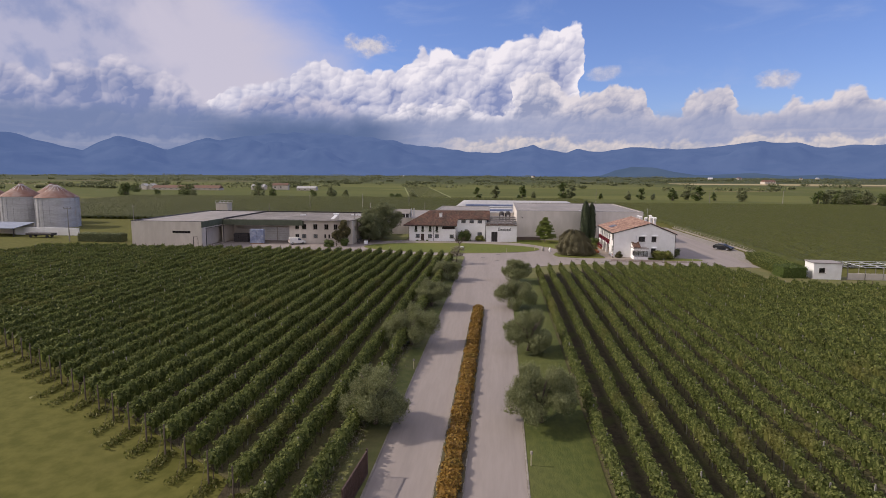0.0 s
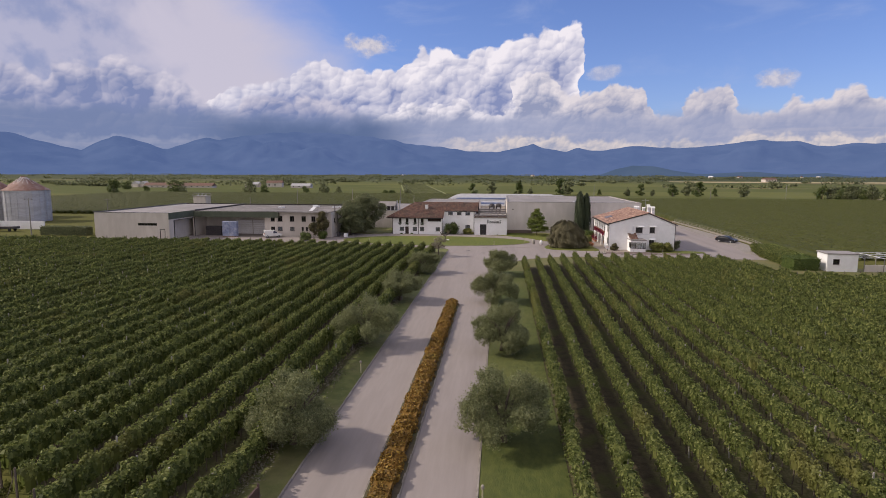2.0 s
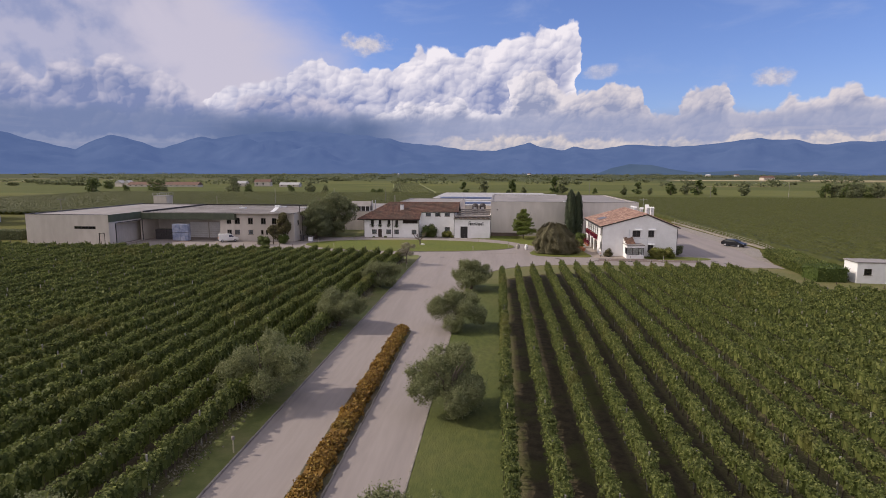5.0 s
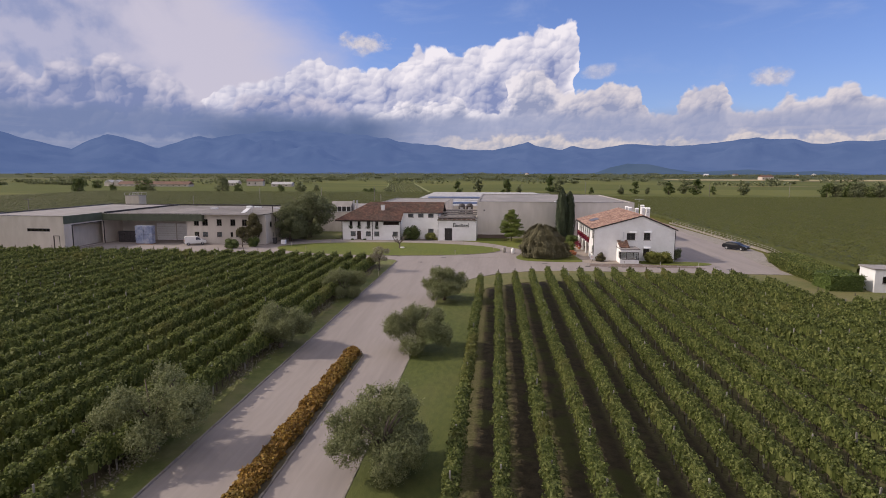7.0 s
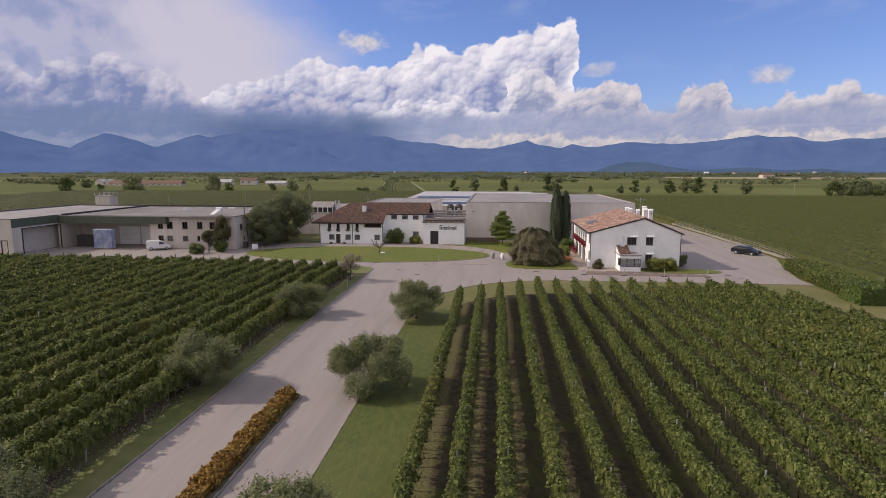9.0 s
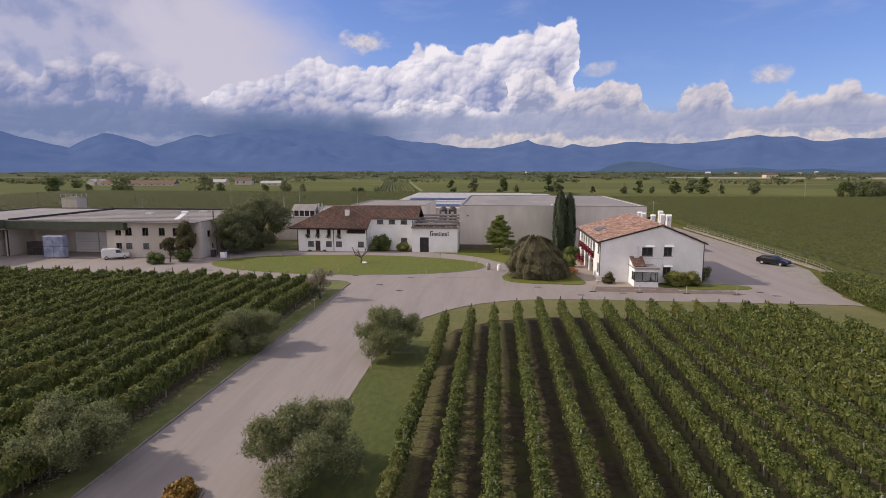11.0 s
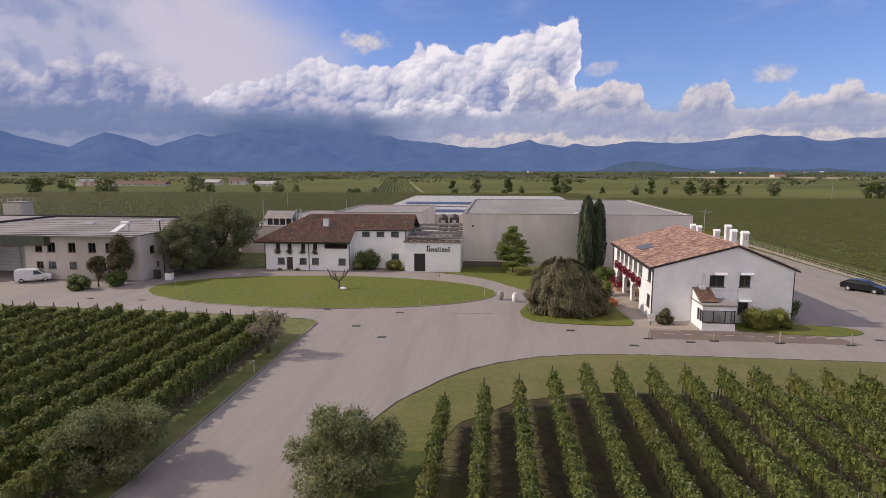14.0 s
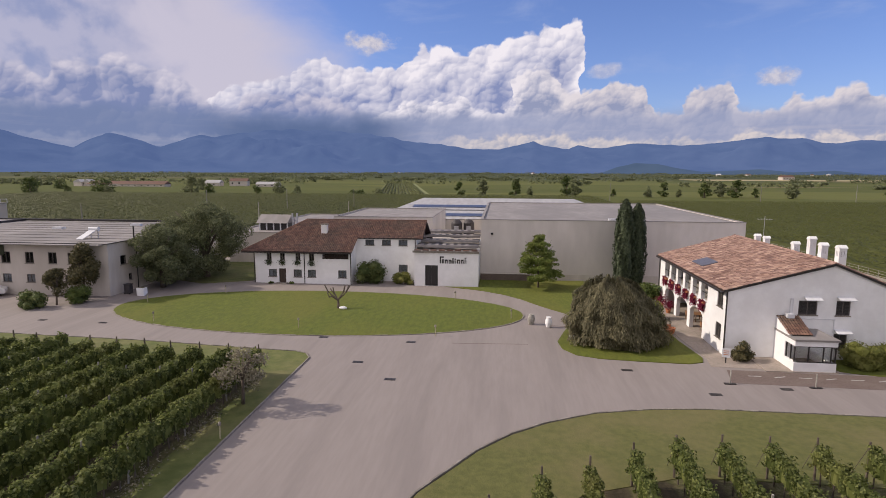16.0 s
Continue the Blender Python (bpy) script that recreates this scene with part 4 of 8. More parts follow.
# vine rows: a stretch of vines, about five metres long, in several makes
def vine_stretch(name, per_m, size, seed, wide, low, top):
    """Five metres of trellised vines: a lumpy leaf wall, plant by plant, with upright shoots along its crest."""
    rng = np.random.default_rng(seed)
    L = 5.0
    ph = rng.uniform(0, math.tau, 6)

    def swell(y):
        return 0.92 + 0.20 * np.sin(y * 5.6 + ph[0]) * np.sin(y * 1.7 + ph[1]) + 0.12 * np.sin(y * 9.1 + ph[2])

    def crest(y):
        return top + 0.12 * np.sin(y * 4.4 + ph[3]) + 0.08 * np.sin(y * 10.3 + ph[4]) + 0.06 * np.sin(y * 1.3 + ph[5])

    def surface(y, u):
        """u runs from the foot of the west side over the crest to the foot of the east side."""
        mid, half = (low + crest(y)) / 2, (crest(y) - low) / 2
        ang = (1.12 - 1.24 * u) * math.pi
        c, q = np.cos(ang), np.sin(ang)
        x = wide * swell(y + 0.13 * np.sign(c)) * np.sign(c) * np.abs(c) ** 0.62
        z = mid + half * np.sign(q) * np.abs(q) ** 0.72
        return np.stack([x, y, z], -1), np.stack([c, 0 * c, 0.9 * q + 0.15], -1)

    # inner foliage in loose pieces
    ny, nu = 22, 7
    yy, uu = np.meshgrid((np.arange(ny) + 0.5) / ny * L, (np.arange(nu) + 0.5) / nu, indexing="ij")
    quads = []
    for dy, du in ((-0.55, -0.55), (0.55, -0.55), (0.55, 0.55), (-0.55, 0.55)):
        p, _ = surface(np.clip(yy + dy * L / ny, 0, L), uu + du / nu)
        p[..., 0] *= 0.84
        p[..., 2] = (p[..., 2] - 1.2) * 0.93 + 1.2
        quads.append(p + rng.normal(0, 0.025, p.shape))
    v0 = np.stack(quads, 2).reshape(-1, 3)
    parts = [(v0, np.arange(len(v0)).reshape(-1, 4))]
    # leaves over the whole wall, two thirds of them in small rounded bunches
    n = int(per_m * L / 3)
    p, nr = surface(rng.uniform(0, L, n), rng.uniform(-0.04, 1.04, n))
    nr = nr / np.linalg.norm(nr, axis=1, keepdims=True)
    p += nr * rng.normal(0.0, 0.05, (n, 1))
    parts.append(leaves(p, nr + (0, 0, 0.2), size, rng, 0.42))
    b = int(per_m * L * 2 / 3 / 9)
    c, cn = surface(rng.uniform(0, L, b), rng.uniform(-0.02, 1.02, b))
    cn = cn / np.linalg.norm(cn, axis=1, keepdims=True)
    c += cn * rng.normal(0.02, 0.06, (b, 1))
    k = np.repeat(np.arange(b), 9)
    d = rng.normal(0, 1, (len(k), 3)) + 0.7 * cn[k]
    d /= np.linalg.norm(d, axis=1, keepdims=True)
    parts.append(leaves(c[k] + d * rng.uniform(0.08, 0.15, b)[k][:, None], d, size, rng, 0.3))
    # upright shoots on the crest
    m = int(L * 3.4)
    sy = rng.uniform(0, L, m)
    k = np.repeat(np.arange(m), 9)
    t = np.tile(np.arange(9) / 8, m)
    sx = rng.normal(0, wide * 0.42, m)
    rise = rng.uniform(0.10, 0.34, m)
    q = np.stack([sx[k] + rng.normal(0, 0.05, len(k)), sy[k] + rng.normal(0, 0.06, len(k)), crest(sy)[k] - 0.06 + rise[k] * t], 1)
    parts.append(leaves(q, np.tile((-0.5, 0.0, 0.8), (len(k), 1)), size * 0.85, rng, 0.6))
    me = mesh_of(name, *join(parts), M_VINE)
    bm = bmesh.new()
    for i in range(5):
        y0 = 0.5 + i + rng.uniform(-0.15, 0.15)
        tube(bm, [(0, y0, -0.05), (rng.uniform(-0.06, 0.06), y0 + rng.uniform(-0.08, 0.08), 0.5), (0, y0, 1.0)], [0.045, 0.035, 0.03], 5)
    st = bpy.data.meshes.new("vine_stem")
    bm.to_mesh(st)
    bm.free()
    st.materials.append(M_BARK)
    return me, st


NEAR = [vine_stretch("vines_near", 300, 0.13, 11 + i, 0.30, 0.60, 1.80) for i in range(5)]
BUSHY = [vine_stretch("vines_bushy", 280, 0.15, 21 + i, 0.41, 0.50, 1.92) for i in range(5)]
FAR = [vine_stretch("vines_far", 180, 0.18, 31 + i, 0.34, 0.50, 1.88) for i in range(4)]
bevelled_post = boxes((-0.035, 0.035, -0.035, 0.035, -0.2, 2.02))
POST_ME = bpy.data.meshes.new("post")
bevelled_post.to_mesh(POST_ME)
bevelled_post.free()
POST_ME.materials.append(M_POST)
END_ME = bpy.data.meshes.new("end_post")
bm = bmesh.new()
tube(bm, [(0, 0, -0.2), (0, 0, 2.2)], [0.06, 0.05], 6)
tube(bm, [(0, 0.05, 1.9), (0, 1.15, 0.0)], [0.012, 0.012], 4)
bm.to_mesh(END_ME)
bm.free()
END_ME.materials.append(M_BARK)


def vine_row(x, y0, y1, near_y, label, group, rng, make):
    """A row of vines along y, with its posts; near_y: the stretch that the flight passes close to."""
    ob = thing("vine_row", label, "vine row", group, at=(x, y0, 0.02))
    L = y1 - y0
    n = max(1, round(L / 5))
    s = L / n / 5
    for i in range(n):
        y = y0 + (i + 0.5) * L / n
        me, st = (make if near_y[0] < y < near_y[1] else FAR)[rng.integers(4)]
        flip = rng.integers(2)
        for nm, data in (("vine_foliage", me), ("vine_stem", st)):
            o = new(nm, data)
            o.parent = ob
            o["kind"] = "stuff"
            o.matrix_basis = Matrix.Translation((rng.normal(0, 0.03), i * L / n + (5 * s if flip else 0), 0)) @ Matrix.Diagonal((-1 if flip else 1, -s if flip else s, rng.uniform(0.92, 1.08), 1))
        if i:
            o = new("post", POST_ME)
            o.parent = ob
            o.matrix_basis = pose(rng.normal(0, 0.03), i * L / n, rng.uniform(-0.08, 0.12), rng.normal(0, 1.5), rng.normal(0, 1.5), 0)
    for y, r in ((-0.1, 180), (L + 0.1, 0)):
        o = new("end_post", END_ME)
        o.parent = ob
        o.matrix_basis = pose(0, y, 0, 0, 0, r)
    return ob


rng = np.random.default_rng(5)
for k in range(31):
    x = 9.6 + 2.22 * k
    end = float(np.interp(x, (9.6, 11.8, 14.2, 16.4, 18.7, 43.5, 45, 46.5, 48, 50, 54, 90), (28.2, 30.6, 32.1, 33.4, 34.6, 34.8, 30.0, 25.0, 20.2, 19.0, 18.0, 17.2)))
    start = -60 if x < 46 else -40
    vine_row(x, start, end + rng.uniform(-0.25, 0.25), (-45, 60) if x < 36 else (0, 0), "trellised row of leafy green vines on dark soil", "vine rows east of the driveway", rng, NEAR)
for k in range(42):
    x = -7.5 - 2.3 * k
    end = float(np.interp(-x, (7, 28, 60, 110), (46.1, 47.3, 47.6, 47.0)))
    start = -58.0 if x > -12 else -46.4 - (x + 13.1) * 0.668
    vine_row(x, start, end + rng.uniform(-0.25, 0.25), (-60, 60) if x > -34 else (0, 0), "trellised row of dense green vines on dry soil", "vine rows west of the driveway", rng, BUSHY)


# vineyards further off: lumpy rows in one sheet of planting each
def far_vineyard(name, x0, x1, y0, y1, gap, step, label, height=1.5, seed=1, cut=None, card=0.12, size=0.45, fill=1.0, cards_to=9999.0):
    rng = np.random.default_rng(seed)
    vs, fs = [], []
    o = 0
    x = x0
    ny = int((y1 - y0) / step) + 1
    prof = ((-0.62, 0.0), (-0.5, 0.75), (0.0, 1.0), (0.5, 0.75), (0.62, 0.0))
    ys = y0 + np.arange(ny) * step
    while x < x1:
        w = 0.5 * gap * fill * (0.85 + 0.25 * rng.uniform(0, 1, ny))
        hgt = height * rng.uniform(0.62, 0.76, ny)
        v = np.zeros((ny, 5, 3))
        jit = rng.normal(0, 0.12 * gap, ny)
        for k, (px, pz) in enumerate(prof):
            v[:, k, 0] = x + px * w + jit
            v[:, k, 1] = ys + rng.normal(0, step * 0.15, ny)
            v[:, k, 2] = pz * hgt + (rng.normal(0, 0.12, ny) if pz else 0)
        keep = np.ones(ny, bool) if cut is None else cut(x, ys)
        i, k = np.meshgrid(np.arange(ny - 1), np.arange(4), indexing="ij")
        q = np.stack([i * 5 + k, i * 5 + k + 1, (i + 1) * 5 + k + 1, (i + 1) * 5 + k], -1)[keep[:-1] & keep[1:]].reshape(-1, 4)
        vs.append(v.reshape(-1, 3))
        fs.append(q + o)
        o += ny * 5
        x += gap
    # leafy tops over the rows
    x1 = min(x1, cards_to)
    m = int((x1 - x0) / gap * (y1 - y0) / card)
    p = np.stack([x0 + gap * rng.integers(0, int((x1 - x0) / gap), m) + rng.normal(0, 0.22 * gap, m), rng.uniform(y0, y1, m), height * rng.uniform(0.75, 1.05, m)], 1)
    if cut is not None:
        p = p[cut(p[:, 0], p[:, 1])]
    nr = np.tile((-0.2, -0.3, 1.0), (len(p), 1))
    vs.append(None), fs.append(None)
    v2, f2 = leaves(p, nr, size, rng, 0.22)
    vs[-1], fs[-1] = v2, f2 + o
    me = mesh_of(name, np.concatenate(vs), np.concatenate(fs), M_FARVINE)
    return tagged(finish(name, me, None), label, "vineyard", kind="stuff")


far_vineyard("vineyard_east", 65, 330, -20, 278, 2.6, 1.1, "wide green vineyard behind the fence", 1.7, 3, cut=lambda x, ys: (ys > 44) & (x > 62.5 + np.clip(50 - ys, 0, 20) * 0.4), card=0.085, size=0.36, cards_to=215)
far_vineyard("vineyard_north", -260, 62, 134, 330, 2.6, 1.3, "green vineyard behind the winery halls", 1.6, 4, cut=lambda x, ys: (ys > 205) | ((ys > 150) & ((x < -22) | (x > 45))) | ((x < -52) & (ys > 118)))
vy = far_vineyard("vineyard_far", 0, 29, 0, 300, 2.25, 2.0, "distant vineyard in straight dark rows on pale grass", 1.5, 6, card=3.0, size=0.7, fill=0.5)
vy.matrix_basis = pose(-64, 352, 0, 0, 0, 10.3)
vg = bed("field_between_rows", [(-2, -2), (31, -2), (31, 302), (-2, 302)], 0.05, M_TUFTFIELD, "pale mown grass between the distant vine rows", "field")
vg.matrix_basis = pose(-64, 352, -0.02, 0, 0, 10.3)

# ---- trees along the driveway ----
def olive(at, h, w, seed):
    """An olive: short forked trunk, a dense lobed crown that hangs low, fine narrow leaves."""
    rng = np.random.default_rng(seed)
    ob = thing("olive_tree", "grey-green olive tree with a broad dense crown on the verge", "olive tree", "olive trees along the driveway", at=at, rz=rng.uniform(0, 360))
    bm = bmesh.new()
    trunk_mesh(bm, 1.0, 0.19, rng.normal(0, 0.15, 2), 7, rng, w * 0.3, h)
    part("trunk", bm, M_BARK, ob, smooth=True)
    cs, rs = [(0, 0, h * 0.42)], [w * 0.21]
    n = int(rng.integers(7, 9))
    for i in range(n + 4):
        top = i >= n
        a = math.tau * (i + rng.uniform(-0.3, 0.3)) / (4 if top else n)
        r = w * (rng.uniform(0.11, 0.15) if top else rng.uniform(0.12, 0.18))
        rad = w * rng.uniform(0.12, 0.27) if top else w / 2 - r * rng.uniform(0.75, 1.2)
        z = h * rng.uniform(0.62, 0.80) if top else h * rng.uniform(0.22, 0.58)
        c = np.array((rad * math.cos(a), rad * math.sin(a), z))
        cs.append(tuple(c))
        rs.append(r)
        for k in range(9):
            d = rng.normal(0, 1, 3)
            d /= np.linalg.norm(d)
            d[2] = abs(d[2]) * 0.9 if k % 3 else d[2]
            q = c + d * r * (0.95, 0.95, 0.9) * rng.uniform(0.75, 1.1)
            q[2] = min(max(q[2], 0.5), h * 0.95)
            cs.append(tuple(q))
            rs.append(r * rng.uniform(0.22, 0.42))
    v, f = clump_cloud(cs, rs, 19000, 0.105, rng, 0.95, 0.55, 1.12)
    # fine shoots of narrow leaves that stand up and outwards
    cc, rr = np.array(cs), np.array(rs)
    m = 2600
    idx = rng.choice(len(cc), m, p=rr ** 2 / (rr ** 2).sum())
    d = rng.normal(0, 1, (m, 3))
    d /= np.linalg.norm(d, axis=1, keepdims=True)
    way = d + (0, 0, 0.7) + rng.normal(0, 0.25, (m, 3))
    way /= np.linalg.norm(way, axis=1, keepdims=True)
    k = np.repeat(np.arange(m), 7)
    t = np.tile(np.linspace(0.0, 1.0, 7), m)[:, None]
    q = cc[idx][k] + d[k] * rr[idx][k][:, None] * 0.85 + way[k] * t * rng.uniform(0.2, 0.5, m)[k][:, None] + rng.normal(0, 0.03, (len(k), 3))
    q[:, 2] = np.maximum(q[:, 2], 0.25)
    v2, f2 = leaves(q, d[k], 0.105, rng, 0.6, 0.6)
    v, f = join([(v, f), (v2, f2)])
    crown = finish("crown", mesh_of("crown", v, f, M_OLIVE), None, ob)
    part("inner_foliage", body(cs, rs, 0.8, 1, 0.42), M_OLIVE, crown)


for i, (x, y, h, w) in enumerate(((-6.4, -36.2, 4.6, 5.2), (-6.7, -16.3, 4.2, 6.2), (-6.8, 2.0, 3.9, 5.4), (-6.7, 21.8, 3.7, 5.4),
                                  (5.9, -34.6, 4.7, 5.3), (5.8, -17.0, 4.6, 5.4), (5.0, 2.6, 4.2, 5.5), (5.5, 21.4, 4.0, 5.5))):
    olive((x, y, 0.05), h, w, 100 + i)
tree("small half-bare grey tree at the end of the verge", "olive tree", (-6.2, 40.7, 0.05), 3.7, 4.2, M_BARE, 1700, 0.15, 1.2, 120, "", "young_tree", 20, 0.8, 0.10, 0.8, 10, 0.0)

# tufts of grass along the west verge and in the open strips
rng = np.random.default_rng(23)
n = 9000
p = np.stack([rng.normal(-7.2, 0.35, n), rng.uniform(-62, 44, n), np.full(n, 0.075)], 1)
p = p[np.sin(p[:, 1] * 0.9 + p[:, 0]) + rng.normal(0, 0.8, n) > 0.0]
v, f = leaves(p, np.stack([rng.normal(0, 1, len(p)), rng.normal(0, 1, len(p)), np.full(len(p), 1.2)], 1), 0.13, rng, 0.3)
tagged(finish("leaf_litter", mesh_of("leaf_litter", v, f, M_BARE), None), "dry leaf litter and weeds along the outermost vine row", "litter", kind="stuff")

# dry weeds running out of the row ends into the meadow
P_ = []
for k in range(2, 42):
    x = -7.5 - 2.3 * k
    y0 = -46.4 - (x + 13.1) * 0.668
    m = int(rng.integers(160, 360))
    P_.append(np.stack([x + rng.normal(0, 0.24, m), y0 + 0.6 - rng.beta(1.0, 1.6, m) * rng.uniform(1.6, 4.0), rng.uniform(0.05, 0.16, m)], 1))
p = np.concatenate(P_)
v, f = leaves(p, np.stack([rng.normal(0, 1, len(p)), rng.normal(0, 1, len(p)), np.full(len(p), 0.3)], 1), 0.20, rng, 0.2)
tagged(finish("weed_strips", mesh_of("weed_strips", v, f, M_TUFT), None), "dry weeds left in strips at the ends of the vine rows", "weeds", kind="stuff")

# amber hedge in the median with its kerb
MX0, MX1, MTIP = -1.0, 0.72, 1.4
rng = np.random.default_rng(21)
outline = [(MX0, -140), (MX1, -140), (MX1, MTIP - 0.9)] + arc((MX0 + MX1) / 2, MTIP - 0.9, (MX1 - MX0) / 2, 0.9, 0, 180, 8)[1:-1] + [(MX0, MTIP - 0.9)]
bed("median_bed", outline, 0.1, M_SOIL, "planted median bed dividing the driveway", "bed")
n = 26000
y = rng.uniform(-60, MTIP - 0.3, n)
lump = 0.85 + 0.18 * np.sin(y * 2.1) * np.sin(y * 0.83 + 1) + 0.1 * np.sin(y * 5.3)
a = rng.uniform(0.02, 0.98, n) * math.pi
taper = np.clip((MTIP - y) / 0.9, 0.3, 1)
p = np.stack([-0.14 + np.cos(a) * 0.68 * lump * taper + rng.normal(0, 0.05, n), y, 0.1 + np.sin(a) ** 0.7 * 0.58 * lump + rng.normal(0, 0.05, n)], 1)
nr = np.stack([np.cos(a), np.zeros(n), np.sin(a)], 1)
v, f = leaves(p, nr, 0.15, rng, 0.7)
med = thing("median_hedge", "low amber and yellow-green hedge filling the median", "hedge", at=(0, 0, 0))
finish("foliage", mesh_of("foliage", v, f, M_AMBER), None, med)
part("inner_foliage", boxes((-0.62, 0.34, -60, MTIP - 0.6, 0.1, 0.48)), M_AMBER, med)

# ---- garden trees by the buildings ----


def weeping_beech():
    rng = np.random.default_rng(77)
    ob = thing("weeping_tree", "broad dome-shaped weeping tree with brownish hanging foliage on the lawn", "tree", at=(19.9, 57.4, 0.06))
    bm = bmesh.new()
    tube(bm, [(0, 0, -0.1), (0.1, 0, 2.0), (-0.5, 0.1, 4.6)], [0.3, 0.24, 0.1], 8)
    for i in range(9):
        a = math.tau * i / 9
        tube(bm, [(0, 0, 2.6), (1.2 * math.cos(a) - 0.3, 1.2 * math.sin(a), 3.9), (2.6 * math.cos(a), 2.4 * math.sin(a), 2.2)], [0.12, 0.08, 0.03], 5)
    part("trunk", bm, M_BARK, ob, smooth=True)
    n = 52000
    a = rng.uniform(0, math.tau, n)
    t = rng.uniform(0, 1, n) ** 0.8
    fold = 1 + 0.06 * np.sin(a * 5 + 2 + 3 * t) + 0.06 * np.sin(a * 9 + t * 7) + 0.05 * np.sin(a * 17 - t * 6) + 0.09 * np.sin(a * 7 + 4) * np.sin(t * 13 + a * 3) + 0.05 * np.sin(t * 21 + a * 2)
    r = np.interp(t, (0, 0.25, 0.5, 0.75, 0.92, 1.0), (4.0, 4.0, 3.65, 2.9, 1.9, 0.8)) * fold * rng.uniform(0.84, 1.08, n)
    z = t * 5.15 * (1 + 0.06 * np.sin(a * 5) + 0.04 * np.sin(a * 11 + 1)) + rng.normal(0, 0.07, n)
    skirt = np.clip(0.35 - t, 0, 1) * 2.2
    x = r * np.cos(a) * 0.95 + 0.4 * skirt * (np.cos(a) > 0.3) - 0.7 * t + 0.3
    yy = r * np.sin(a) * 0.85
    nr = np.stack([np.cos(a), np.sin(a), 0.35 + 0 * a], 1)
    v, f = hanging(np.stack([x, yy, np.maximum(z, 0.15) + 0.12], 1), nr, 0.25, rng, 0.36)
    crown = finish("crown", mesh_of("crown", v, f, M_BEECH), None, ob)
    bm = bmesh.new()
    prof = [(3.5, 0.0), (3.3, 1.3), (2.9, 2.6), (2.2, 3.7), (1.1, 4.6), (0.1, 4.9)]
    lathe(bm, prof, 28)
    for vt in bm.verts:
        ang = math.atan2(vt.co.y, vt.co.x)
        k = 0.97
        vt.co.x, vt.co.y = vt.co.x * k - 0.7 * vt.co.z / 5.15 + 0.3, vt.co.y * k * 0.85
    part("inner_foliage", bm, M_BEECH, crown, smooth=True)


weeping_beech()


def cypress(at, h, w, seed):
    rng = np.random.default_rng(seed)
    ob = thing("cypress", "tall dark-green column-shaped cypress before the grey hall", "cypress", "pair of cypresses", at=at)
    bm = bmesh.new()
    tube(bm, [(0, 0, -0.1), (0, 0, h * 0.9)], [0.22, 0.05], 7)
    part("trunk", bm, M_BARK, ob)
    n = 9000
    t, a = rng.uniform(0, 1, n), rng.uniform(0, math.tau, n)
    r = w / 2 * np.interp(t, (0, 0.08, 0.3, 0.7, 0.9, 1.0), (0.62, 0.85, 1.0, 0.92, 0.6, 0.12)) * (1 + 0.16 * np.sin(a * 6 + t * 9) + 0.08 * np.sin(a * 13 - t * 21)) * rng.uniform(0.85, 1.06, n)
    p = np.stack([r * np.cos(a), r * np.sin(a), 0.25 + t * (h - 0.25)], 1)
    nr = np.stack([np.cos(a), np.sin(a), 0.5 + 0 * a], 1)
    v, f = leaves(p, nr, 0.26, rng, 0.45)
    crown = finish("crown", mesh_of("crown", v, f, M_CYPRESS), None, ob)
    bm = bmesh.new()
    lathe(bm, [(w * 0.28, 0.2), (w * 0.4, h * 0.2), (w * 0.42, h * 0.6), (w * 0.3, h * 0.85), (0.05, h * 0.97)], 14)
    part("inner_foliage", bm, M_CYPRESS, crown, smooth=True)


cypress((25.6, 81.6, 0.06), 11.2, 2.3, 41)
cypress((27.3, 82.4, 0.06), 10.7, 2.1, 42)
tree("bright green layered tree on the lawn before the hall", "tree", (14.8, 80.0, 0.06), 7.0, 7.0, M_LIME, 21000, 0.17, 0.8, 51, "", "tree", 120, 0.42, 0.12, 0.42, 12, 0.3, outline=lambda t: (1 - t) ** 0.7 * 0.98 + 0.06)
tree("large dark tree with a wide rounded crown shading the yard", "tree", (-30.6, 82.0, 0.05), 10.4, 13.0, M_DARKTREE, 34000, 0.20, 0.5, 52, "", "tree", 84, 0.8, 0.4, 0.55, 9, 0.35)
tree("large dark tree with drooping boughs beside the factory wall", "tree", (-32.6, 74.8, 0.05), 8.0, 9.6, M_DARKTREE, 26000, 0.19, 0.6, 53, "", "tree", 50, 0.8, 0.3, 0.55, 8, 0.35, keep=lambda x, y, z, r: (z - r > 6.3 or x - r > -2.9) and x < 2.6)
tree("narrow egg-shaped dark tree at the building corner", "tree", (-37.4, 67.2, 0.0), 6.5, 3.7, M_PLUM, 6500, 0.19, 1.4, 55, "", "tree", 26, 1.1, 0.13, 0.72, 8, 0.5, outline=lambda t: math.sin(math.pi * (0.12 + 0.80 * t)) ** 0.7)
tree("round reddish-green small tree in the yard bed", "tree", (-38.6, 64.4, 0.0), 4.0, 3.0, M_PLUM, 3200, 0.2, 0.9, 56, "", "tree", 18, 0.9, 0.09, 0.8, 7, 0.5)
bush("rounded green shrub in the yard bed", (-40.0, 62.7, 0.0), 2.4, 2.2, 1.9, M_SHRUB, 2200, 0.17, 61)
bush("rounded dark-green shrub under the tree", (-36.8, 65.6, 0.0), 2.8, 2.2, 2.1, M_HEDGE, 2200, 0.17, 62)
bush("large rounded green shrub against the white house", (-6.6, 80.4, 0.0), 4.8, 3.2, 3.3, M_SHRUB, 4200, 0.2, 63, clumps=20)
